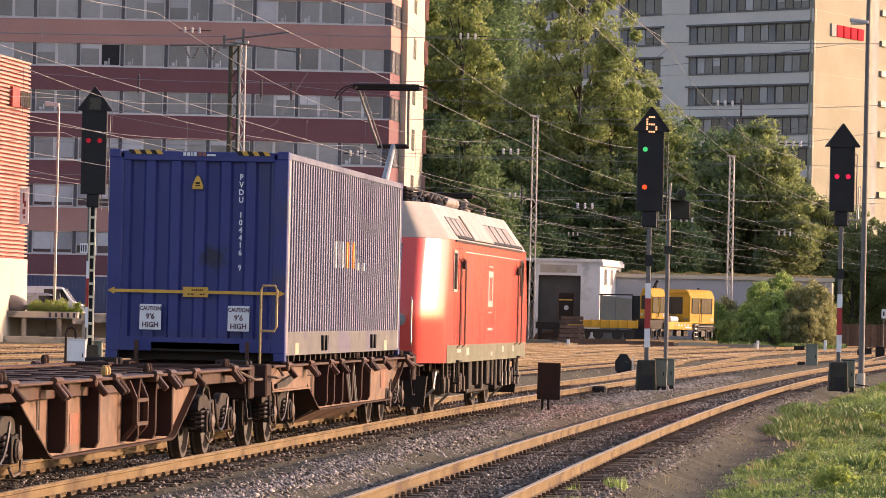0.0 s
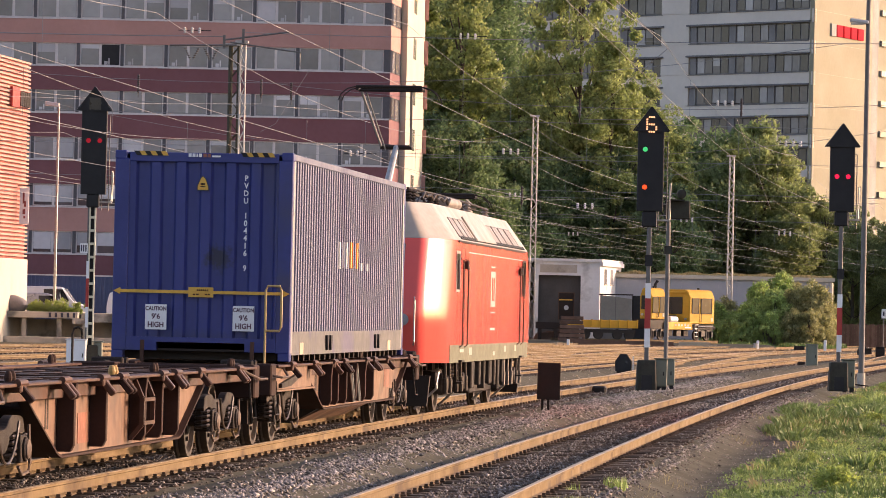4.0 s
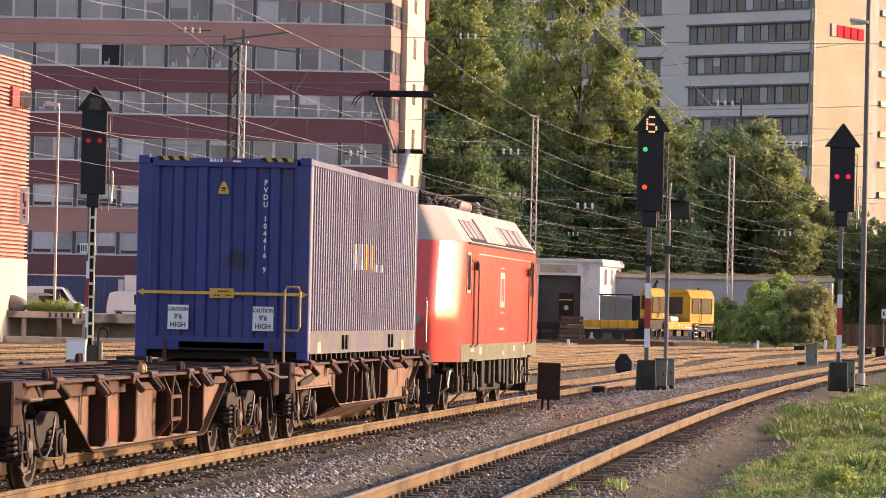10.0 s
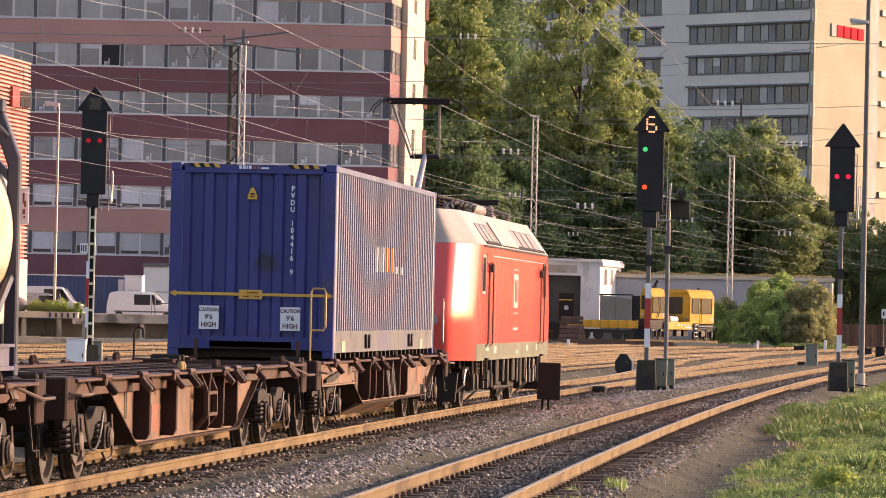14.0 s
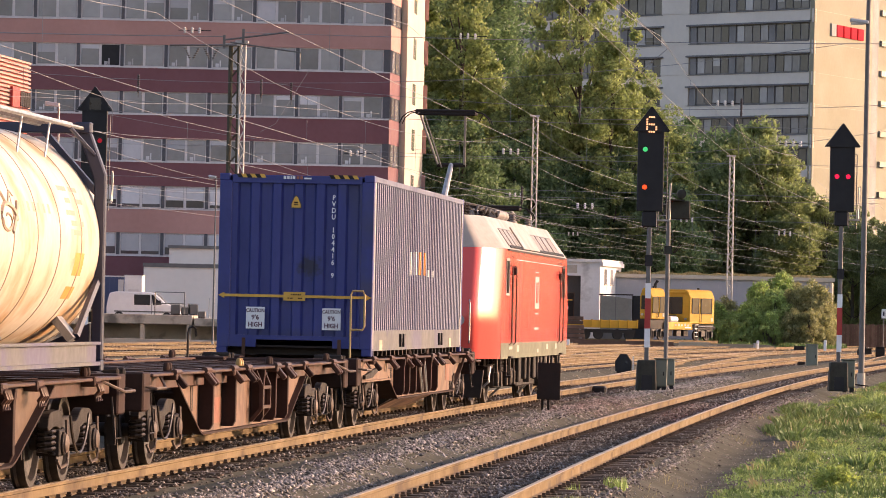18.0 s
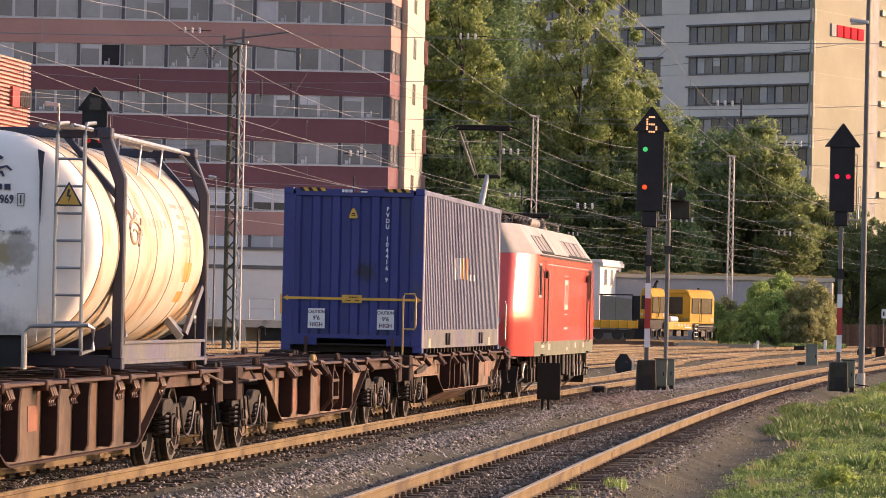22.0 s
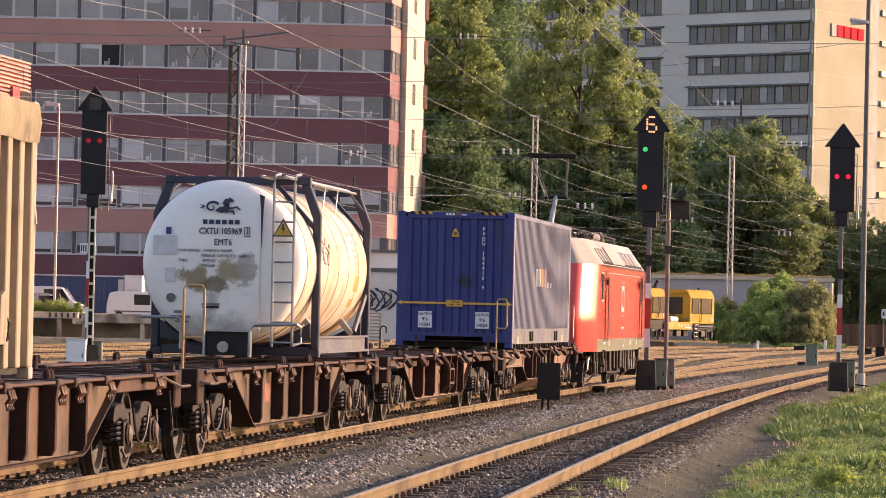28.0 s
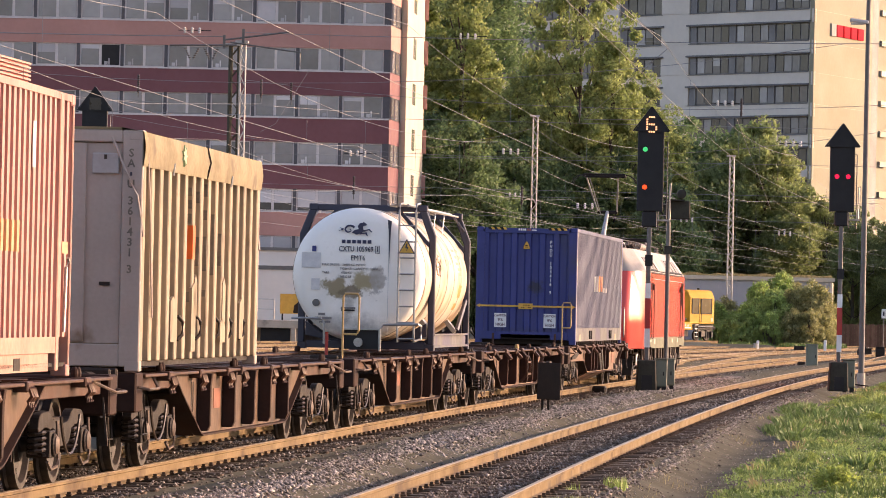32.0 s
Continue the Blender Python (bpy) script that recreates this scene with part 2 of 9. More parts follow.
WHITE = material("white_paint", (0.85, 0.84, 0.82), (0.78, 0.77, 0.75), rough=0.45, bump=0.03)
YELLOW = material("yellow_marking_paint", (0.75, 0.42, 0.06), (0.62, 0.34, 0.05), rough=0.5, bump=0.05)
BLACK = material("matt_black_paint", (0.012, 0.011, 0.011), (0.017, 0.0155, 0.0155), rough=0.75, bump=0.05)
NAVY = material("navy_frame_paint", (0.022, 0.024, 0.05), (0.03, 0.03, 0.05), rough=0.45, bump=0.05)
ORANGE = material("orange_sticker", (0.85, 0.33, 0.05), (0.75, 0.28, 0.05), rough=0.5, bump=0.02)
INK = material("dark_lettering", (0.03, 0.03, 0.05), (0.04, 0.04, 0.06), rough=0.5, bump=0)
# grey base stands in for the pale sky reflected in the panes
GLASS = material("sky_pale_window_glass", (0.21, 0.205, 0.20), (0.30, 0.29, 0.285), rough=0.12, scale=0.3, fine=2, bump=0.0, by_object=0.35, rough_var=0.04)
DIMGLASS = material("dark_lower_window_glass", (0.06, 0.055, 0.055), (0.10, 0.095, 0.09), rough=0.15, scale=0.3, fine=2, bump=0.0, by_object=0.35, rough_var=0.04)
CABGLASS = material("cab_window_glass", (0.03, 0.03, 0.035), (0.04, 0.04, 0.045), rough=0.06, bump=0, rough_var=0.02)
CONCRETE = material("weathered_concrete", (0.54, 0.47, 0.38), (0.41, 0.355, 0.28), rough=0.85, scale=1.2, fine=18, spot=(0.15, 0.14, 0.12), spot_scale=0.6, spot_amount=0.35, bump=0.25)
CABINET = material("grey_green_cabinet_paint", (0.17, 0.18, 0.135), (0.135, 0.145, 0.105), rough=0.55, scale=2, fine=20, bump=0.05)
MACHINE = material("yellow_machine_paint", (0.58, 0.33, 0.03), (0.50, 0.275, 0.028), gloss=0.2, rough=0.6, scale=1, fine=8, bump=0.03)
SHEDW = material("whitewashed_render", (0.76, 0.74, 0.71), (0.64, 0.62, 0.58), rough=0.85, scale=0.5, fine=6, spot=(0.3, 0.28, 0.25), spot_scale=0.4, spot_amount=0.3, bump=0.1)
TERRA = material("terracotta_facade_panel", (0.47, 0.245, 0.20), (0.41, 0.21, 0.17), rough=0.7, scale=0.25, fine=3, bump=0.05)
MAROON = material("maroon_facade_panel", (0.19, 0.068, 0.074), (0.165, 0.058, 0.062), rough=0.65, scale=0.25, fine=3, bump=0.05)
CREAM = material("cream_render", (0.58, 0.51, 0.40), (0.52, 0.45, 0.35), rough=0.85, scale=0.3, fine=4, bump=0.05)
OFFICE = material("pale_grey_office_panel", (0.80, 0.72, 0.63), (0.72, 0.65, 0.565), rough=0.8, scale=0.2, fine=2, bump=0.05)
FRAMEW = material("window_frame_aluminium", (0.66, 0.61, 0.58), (0.58, 0.54, 0.51), rough=0.5, bump=0)
BLIND = material("pale_window_blind", (0.52, 0.50, 0.49), (0.44, 0.425, 0.42), rough=0.7, scale=0.6, fine=4, bump=0, by_object=0.3)
REDSLAT = material("red_facade_slat", (0.50, 0.27, 0.21), (0.44, 0.225, 0.17), rough=0.6, scale=0.5, fine=5, bump=0.02)
POLE = material("dull_grey_pole_paint", (0.15, 0.14, 0.125), (0.12, 0.11, 0.1), rough=0.6, scale=2, fine=20, bump=0.05)
MASTM = material("galvanised_mast_steel", (0.55, 0.52, 0.47), (0.42, 0.39, 0.35), rough=0.55, metal=0.0, scale=2, fine=20, bump=0.05)
WIREM = material("weathered_copper_wire", (0.30, 0.29, 0.28), (0.25, 0.24, 0.23), rough=0.55, metal=0.3, bump=0)
PALEPORC = material("pale_glazed_porcelain", (0.74, 0.70, 0.63), (0.6, 0.56, 0.5), rough=0.15, rough_var=0.04, bump=0)
PORCELAIN = material("brown_glazed_porcelain", (0.10, 0.07, 0.055), (0.07, 0.05, 0.04), rough=0.12, rough_var=0.04, bump=0)
SIGNRED = material("signal_red_paint", (0.45, 0.04, 0.03), (0.4, 0.04, 0.03), rough=0.5, bump=0)
BARK = material("grey_brown_bark", (0.10, 0.075, 0.055), (0.065, 0.05, 0.038), rough=0.9, scale=1.5, fine=12, bump=0.5)
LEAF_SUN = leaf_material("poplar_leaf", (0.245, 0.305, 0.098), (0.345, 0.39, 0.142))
# darker green puts the wood's shade into the maple leaves
LEAF_DARK = leaf_material("shade_dark_maple_leaf", (0.125, 0.195, 0.08), (0.19, 0.265, 0.11))
LEAF_BUSH = leaf_material("bush_leaf", (0.33, 0.45, 0.13), (0.45, 0.54, 0.20))
LEAF_OLIVE = leaf_material("olive_bush_leaf", (0.33, 0.33, 0.13), (0.42, 0.40, 0.20))
TINT = material("dark_tinted_cab_glass", (0.02, 0.02, 0.018), (0.03, 0.03, 0.026), rough=0.15, bump=0, gloss=0.15)
LEAF_MID = leaf_material("linden_leaf", (0.22, 0.275, 0.10), (0.31, 0.355, 0.14))
GRASSM = leaf_material("meadow_grass", (0.11, 0.175, 0.045), (0.185, 0.265, 0.07), 0.22)
GRASSY = leaf_material("yellow_green_grass", (0.25, 0.345, 0.08), (0.36, 0.43, 0.13), 0.42)
CLOVER = leaf_material("clover_leaf", (0.18, 0.27, 0.07), (0.27, 0.36, 0.11))
BLOOM = leaf_material("small_pale_flower", (0.75, 0.74, 0.60), (0.65, 0.66, 0.45))
DRYGRASS = leaf_material("dry_grass", (0.40, 0.33, 0.17), (0.30, 0.26, 0.12))
PALESTONE = material("pale_ballast_stone", (0.19, 0.165, 0.145), (0.29, 0.255, 0.225), rough=0.75, scale=1.2, fine=22, bump=0.2, by_island=0.7, gloss=0.3)
STONE = material("ballast_stone", (0.165, 0.140, 0.117), (0.258, 0.220, 0.187), rough=0.8, scale=1.2, fine=22, bump=0.2, by_island=0.42, gloss=0.15)
SIDINGSTONE = material("tan_siding_gravel", (0.34, 0.27, 0.19), (0.25, 0.20, 0.145), rough=0.85, scale=1.2, fine=22, bump=0.1, by_island=0.5, gloss=0.1)
GROUND = material("brown_gravel_ground", (0.141, 0.131, 0.100), (0.096, 0.089, 0.068), rough=0.95, scale=0.9, fine=14, spot=(0.20, 0.16, 0.125), spot_scale=6, spot_amount=0.25, bump=0.6, gloss=0.0)
LAMP_RED = glow("red_signal_lamp", (1.0, 0.012, 0.05), 0.75)
LAMP_DIM = glow("dim_red_signal_lamp", (1.0, 0.01, 0.03), 0.11)
LAMP_GREEN = glow("green_signal_lamp", (0.02, 0.6, 0.16), 0.5)
LAMP_ORANGE = glow("orange_signal_lamp", (1.0, 0.075, 0.01), 0.75)
LAMP_WHITE = glow("white_digit_lamp", (1.0, 0.50, 0.22), 0.75)


# ---- ground and tracks ----
TRACKS = [4.85, 0.0, -4.8, -9.4, -14.0, -19.0, -24.0, -29.0, -34.0]


def ground_z(o, y):
    """Height of the ground at a distance o to the right of the train's track."""
    z = -0.42
    for t in TRACKS:
        d = abs(o - t)
        z = max(z, (-0.21 if t > -1 else -0.10) - max(0.0, d - 1.45) * 0.35)
    if 1.7 < o < 3.5:
        z = max(z, -0.05 - 0.5 * max(0.0, abs(o - 2.6) - 0.45))
    if o > 6.9:
        z = max(z, -0.42 + min(1.0, (o - 6.9) / 4.0) * 0.22)
    if o > 14.0:
        z = max(z, -0.2 + min(1.0, (o - 14) / 20) * 0.3)
    return z


def build_ground():
    ys = [-900, -400, -150, -60]
    y = -20.0
    while y < 460:
        ys.append(y)
        y += 0.6 if 40 < y < 130 else 1.5 if y < 250 else 5
    ys += [480, 540, 640, 800, 1100, 1600, 2400]
    os_ = [-1500, -700, -300, -120, -70, -50] + [-40 + 0.7 * i for i in range(47)] + [-7.1 + 0.25 * i for i in range(73)] + [11.5, 12.5, 14, 16, 19, 23, 28, 36, 50, 80, 140, 300, 700, 1500]
    v, f = [], []
    for y in ys:
        yc = max(-60.0, min(y, 480.0))
        for o in os_:
            x = line_x(yc, o)
            z = ground_z(o, y)
            if -40 < o < 30 and -20 < y < 300:
                z += 0.03 * noise.noise((x * 1.1, y * 0.9, 0)) + 0.02 * noise.noise((x * 3.1, y * 2.3, 4))
            v.append((x, y, z))
    n = len(os_)
    for j in range(len(ys) - 1):
        for i in range(n - 1):
            f.append((j * n + i, j * n + i + 1, (j + 1) * n + i + 1, (j + 1) * n + i))
    me = bpy.data.meshes.new("ground")
    me.from_pydata(v, [], f)
    me.materials.append(GROUND)
    me.shade_smooth()
    tagged(new("ground", me), "brown gravelly railway yard ground with oily patches", "ground", kind="structure")


build_ground()


def line_points(off, y0, y1, step, z=0.0):
    n = max(2, int((y1 - y0) / step) + 1)
    ys = [y0 + (y1 - y0) * i / (n - 1) for i in range(n)]
    return [(line_x(y, off), y, z) for y in ys], [(line_dir(y)[1], -line_dir(y)[0]) for y in ys]


RAIL_FOOT = [(-0.07, -0.16), (0.07, -0.16), (0.07, -0.145), (0.012, -0.125), (0.012, -0.045), (0.034, -0.034), (0.034, -0.006), (-0.034, -0.006), (-0.034, -0.034), (-0.012, -0.045), (-0.012, -0.125), (-0.07, -0.145)]
RAIL_HEAD = [(-0.033, -0.005), (0.033, -0.005), (0.028, 0.0), (-0.028, 0.0)]
track_things = {}
for off in TRACKS:
    near = off in (4.85, 0.0)
    tr = thing("track", "pair of rust-brown steel rails on sleepers in gravel ballast", "railway track", kind="structure")
    track_things[off] = tr
    for side in (-0.7525, 0.7525):
        pts, sd = line_points(off + side, -60, 480, 3.0)
        rail = part("rail", Solid().sweep(RAIL_FOOT, pts, sd), RAILM, tr)
        part("rail_head", Solid().sweep(RAIL_HEAD, pts, sd), RAILTOP, rail, "polished running surface of the rail")


# turnouts: pairs of rails that lead from one track to the next
for oa, ob, ya, yb in ((0.0, -4.8, 140, 250), (-9.4, -4.8, 150, 262), (-9.4, -14.0, 172, 285), (-19.0, -14.0, 190, 300), (-24.0, -19.0, 205, 315), (4.85, 0.0, 200, 330)):
    tn = thing("turnout", "curved pair of rails crossing from one track to the next", "railway track", kind="structure")
    for side in (-0.7525, 0.7525):
        ys = [ya + (yb - ya) * i / 24 for i in range(25)]
        offs = [oa + (ob - oa) * (0.75 * i / 24 + 0.25 * (3 * (i / 24) ** 2 - 2 * (i / 24) ** 3)) + side for i in range(25)]
        part("rail", Solid().sweep(RAIL_FOOT, [(line_x(y, o), y, -0.004) for y, o in zip(ys, offs)], [(line_dir(y)[1], -line_dir(y)[0]) for y in ys]), RAILM, tn)
        part("rail_head", Solid().sweep(RAIL_HEAD, [(line_x(y, o), y, -0.003) for y, o in zip(ys, offs)], [(line_dir(y)[1], -line_dir(y)[0]) for y in ys]), RAILTOP, tn)


# ---- the train: every vehicle stands on the rails at z = 0, forward along +y ----
TRAIN = []   # (thing, place of its middle ahead of the blue container's rear end)
WHEELS = []  # (wheelset, radius)


# lighter twin of SPRING: sun on straps and covers put into the colour
SPRINGLIT = material("sunlit_toned_strap_steel", (0.14, 0.095, 0.07), (0.09, 0.062, 0.046), rough=0.6, bump=0.1, gloss=0.2)
SCUFF = material("pale_repair_paint", (0.45, 0.36, 0.24), (0.36, 0.29, 0.2), rough=0.6, bump=0.05)


def bogie_y25(parent, y, turn=0):
    """A two-axle freight bogie: side frames, springs, axle boxes, wheelsets."""
    bg = part("bogie", Solid().span(-0.85, 0.85, -0.16, 0.16, 0.5, 0.78).span(-1.0, -0.8, -0.25, 0.25, 0.5, 0.72).span(0.8, 1.0, -0.25, 0.25, 0.5, 0.72), DARK, parent, bevel=0.015)
    bg.location = (0, y, 0)
    for sx in (-1, 1):
        top = rounded_line([(-1.3, 0.62), (-1.22, 0.78), (-0.6, 0.80), (-0.4, 0.66), (0.4, 0.66), (0.6, 0.80), (1.22, 0.78), (1.3, 0.62)], 0.16, 4)
        low = rounded_line([(1.24, 0.58), (0.9, 0.64), (0.6, 0.60), (0.4, 0.42), (-0.4, 0.42), (-0.6, 0.60), (-0.9, 0.64), (-1.24, 0.58)], 0.16, 4)
        part("side_frame", Solid().prism(top + low, "x", sx * 0.94, sx * 1.04), DARK, bg, bevel=0.008)
        for ay in (-0.9, 0.9):
            box = Solid().span(sx * 0.88, sx * 1.12, ay - 0.17, ay + 0.17, 0.33, 0.60).cyl((sx * 1.08, ay, 0.46), (sx * 1.15, ay, 0.46), 0.12, 14)
            box_ = part("axle_box", box, DARK, bg, bevel=0.01)
            for dy in (-0.27, 0.27):
                coil = [(sx * 1.0 + 0.085 * math.cos(w), ay + dy + 0.085 * math.sin(w), 0.36 + 0.26 * w / (9 * math.pi)) for w in [k * math.pi / 4 for k in range(37)]]
                part("spring", Solid().tube(coil, 0.019, 5), SPRING, bg)
            for d in (-0.53, 0.53):
                part("brake_block", Solid().span(sx * 0.70, sx * 0.80, ay + d - 0.03, ay + d + 0.03, 0.30, 0.62), DARK, bg)
            # the pale plate and link at the end of each axle
            part("spring_strap", Solid().tube([(sx * 1.13, ay + 0.14, 0.70), (sx * 1.15, ay + 0.14, 0.32), (sx * 1.15, ay + 0.06, 0.24), (sx * 1.15, ay - 0.28, 0.22), (sx * 1.13, ay - 0.36, 0.30)], 0.018, 5), SPRINGLIT, bg)
            part("end_cover", Solid().lathe([(0.02, sx * 1.185), (0.07, sx * 1.18), (0.095, sx * 1.165), (0.10, sx * 1.15)], 14, "x", (0, ay, 0.46)), SPRINGLIT, box_, smooth=True)
        part("load_brake_link", Solid().tube([(sx * 1.13, -0.55 + 0.11 * q, 0.74 - 0.4 * math.sin(math.pi * q / 10) ** 0.7) for q in range(11)], 0.016, 5), SPRING, bg)
    for ay in (-0.9, 0.9):
        wheelset(bg, ay, 0.46)
    return bg


WHEEL_MESH = {}


def wheelset(parent, y, r):
    """An axle with two flanged wheels, in one turning piece."""
    if r not in WHEEL_MESH:
        s = Solid().cyl((-1.0, 0, 0), (1.0, 0, 0), 0.08, 12)
        for sx in (-1, 1):
            prof = [(0.10, 0.64), (r * 0.74, 0.685), (r * 0.80, 0.66), (r + 0.028, 0.66), (r + 0.028, 0.69), (r, 0.715), (r - 0.004, 0.80), (r * 0.86, 0.80), (r * 0.80, 0.745), (r * 0.42, 0.72), (0.17, 0.79), (0.10, 0.79)]
            s.lathe([(a, sx * b) for a, b in prof], 30, "x")
            for k in range(3):
                w = 2 * math.pi * k / 3
                s.cyl((sx * 0.74, 0.3 * r * 2 * math.cos(w), 0.3 * r * 2 * math.sin(w)), (sx * 0.765, 0.3 * r * 2 * math.cos(w), 0.3 * r * 2 * math.sin(w)), 0.03, 8)
        WHEEL_MESH[r] = s.mesh("wheelset", TYRE, True)
    w = part("wheelset", WHEEL_MESH[r], TYRE, parent)
    w.location = (0, y, r)
    WHEELS.append((w, r))
    return w


def buffers(parent, y, d, z=1.05):
    for sx in (-0.875, 0.875):
        part("buffer", Solid().cyl((sx, y, z), (sx, y + d * 0.38, z), 0.11, 14).box(sx, y + d * 0.43, z - 0.02, 0.44, 0.08, 0.33), DARK, parent, bevel=0.02)
    part("coupling_hook", Solid().tube([(0, y, 0.98), (0, y + d * 0.35, 1.0), (0, y + d * 0.45, 0.82), (0, y + d * 0.4, 0.6)], 0.045, 7), DARK, parent)


PINKPATCH = material("pale_red_repaint", (0.30, 0.105, 0.065), (0.22, 0.085, 0.05), rough=0.5, scale=2.5, fine=14, spot=(0.16, 0.08, 0.045), spot_scale=3, spot_amount=0.5, bump=0.05, gloss=0.3)
HANDYELLOW = material("worn_yellow_paint", (0.50, 0.33, 0.12), (0.40, 0.26, 0.10), rough=0.6, bump=0.05)
OCHRE = material("ochre_spigot_paint", (0.42, 0.25, 0.06), (0.3, 0.17, 0.05), rough=0.6, bump=0.05)


def rounded_line(pts, r, n=5):
    """A line of points whose inner corners are rounded off."""
    out = [pts[0]]
    for p, q, w in zip(pts[:-2], pts[1:-1], pts[2:]):
        P, Q, W = Vector(p), Vector(q), Vector(w)
        a, c = Q + (P - Q).normalized() * min(r, (P - Q).length * 0.45), Q + (W - Q).normalized() * min(r, (W - Q).length * 0.45)
        for k in range(n + 1):
            t = k / n
            out.append(tuple(a.lerp(Q, t).lerp(Q.lerp(c, t), t)))
    return out + [pts[-1]]


def container_wagon(length, pivot, ladder, panel, label, panel_x=1.07, panel_z=0.33, ribs=(0.0, 0.25, 0.56, 0.71, 0.87), deep_sill=False, grimy=False):
    """A bogie flat wagon for containers, with deep fish-belly side panels."""
    w = thing("container_wagon", label, "freight wagon", group="container wagons of the train")
    plate = GRIMYPANEL if grimy else PANEL
    h = length / 2 - 0.62
    fr = Solid()
    for x in (-0.45, 0.45):
        fr.span(x - 0.06, x + 0.06, -h, h, 0.72, 1.02)
    part("underframe", fr, DARK, w, bevel=0.012)
    for e in (-1, 1):
        part("headstock", Solid().span(-1.22, 1.22, e * h, e * (h - 0.2), 0.74, 1.12).span(-1.24, -0.62, e * (h + 0.03), e * (h - 0.42), 0.70, 1.14).span(0.62, 1.24, e * (h + 0.03), e * (h - 0.42), 0.70, 1.14), DARKRUST, w, "dark headstock box", bevel=0.02)
    y0, y1 = panel
    k0, k1 = y0 - 1.55, y1 + 1.55
    for sx in (-1, 1):
        sill = part("side_sill", Solid().span(sx * 1.06, sx * 1.27, -h + 0.43, h - 0.43, 1.085, 1.12).span(sx * 1.10, sx * 1.14, -h + 0.43, h - 0.43, 0.93, 1.085), RUST, w, bevel=0.008)
        if deep_sill:
            part("sill_web", Solid().span(sx * 1.15, sx * 1.19, -h + 0.43, k0 + 0.1, 0.78, 1.082).span(sx * 1.10, sx * 1.25, -h + 0.43, k0 + 0.1, 0.755, 0.778), PANEL, sill)
            part("tie_down_rack", Solid().prism([(-h + 1.0, 0.86), (-h + 2.6, 0.98), (-h + 2.7, 0.92), (-h + 1.9, 0.82), (-h + 1.0, 0.80)], "x", sx * 1.195, sx * 1.24), DARK, sill)
        px = sx * panel_x
        prof = rounded_line([(k0 - 0.5, 1.06), (k0, 0.86), (y0, panel_z), (y1, panel_z), (k1, 0.86), (k1 + 0.5, 1.06)], 0.22)
        sp = part("side_panel", Solid().prism([(p_, q_ + 0.002) for p_, q_ in prof], "x", px - sx * 0.02, px), plate, w, "grimy brown fish-belly side plate" if grimy else "faded brown fish-belly side plate")
        rim = Solid()
        for (a, b), (c, d) in zip(prof[:-1], prof[1:]):
            ln = math.hypot(c - a, d - b)
            rim.box(px + sx * 0.03, (a + c) / 2, (b + d) / 2, 0.11, ln + 0.01, 0.024, 0, Matrix.Rotation(math.atan2(d - b, c - a), 3, "X"))
        part("flange", rim, DARKRUST, sp)
        # dark rust on the ribs stands for shade on their rear faces
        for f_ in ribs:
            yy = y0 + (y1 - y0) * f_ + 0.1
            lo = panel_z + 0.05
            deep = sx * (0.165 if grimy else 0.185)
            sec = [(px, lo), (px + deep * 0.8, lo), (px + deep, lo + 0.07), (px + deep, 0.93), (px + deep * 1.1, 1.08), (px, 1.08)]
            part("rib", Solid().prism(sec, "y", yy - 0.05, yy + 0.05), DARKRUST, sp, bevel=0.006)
        seam = y0 + (y1 - y0) * 0.18
        part("weld_plate", Solid().span(px, px + sx * 0.006, seam, seam + (0.5 if grimy else 0.8), panel_z + (0.3 if grimy else 0.1), panel_z + (0.55 if grimy else 0.42)), PINKPATCH, sp, "repainted pale red patch")
        if not grimy:
            part("repaint_patch", Solid().span(px, px + sx * 0.006, y1 - 0.75, y1 - 0.1, panel_z + 0.2, 0.95), PINKPATCH, sp, "repainted pale red patch")
        for yb in (y0 - 0.42, y0 - 0.3):
            part("chalk_bar", Solid().span(px, px + sx * 0.004, yb, yb + 0.06, 0.62, 0.98), DARK, sp)
    for e, (ka, kb) in ((-1, (k0, y0)), (1, (k1, y1))):
        ln = math.hypot(kb - ka, 0.86 - panel_z)
        part("belly_end_plate", Solid().box(0, (ka + kb) / 2, (0.86 + panel_z) / 2, 2 * panel_x - 0.05, ln, 0.02, 0, Matrix.Rotation(math.atan2(panel_z - 0.86, kb - ka) if e < 0 else math.atan2(0.86 - panel_z, ka - kb), 3, "X")), DARKRUST, w)
    # cross members and the lattice of the deck
    for i in range(13):
        yy = -h + 0.6 + (2 * h - 1.2) * i / 12
        part("cross_member", Solid().span(-1.06, 1.06, yy - 0.14, yy + 0.14, 0.98, 1.092), RUST if i % 3 else DARKRUST, w)
    for x in (-0.78, -0.3, 0.3, 0.78):
        part("deck_strip", Solid().span(x - 0.11, x + 0.11, -h + 0.45, h - 0.45, 1.06, 1.084), DARKRUST, w)
    # folding locks on both sides
    for sx in (-1, 1):
        for i, yy in enumerate((-7.2, -4.9, -2.7, -1.5, 1.2, 2.2, 4.0, 7.2)):
            b = part("folding_lock", Solid().span(sx * 1.12, sx * 1.30, yy - 0.15, yy + 0.15, 1.03, 1.135), RUST, w, bevel=0.015)
            if not grimy:
                part("hinge_pin", Solid().cyl((sx * 1.27, yy - 0.2, 1.12), (sx * 1.27, yy + 0.2, 1.12), 0.04, 8), RUST, b)
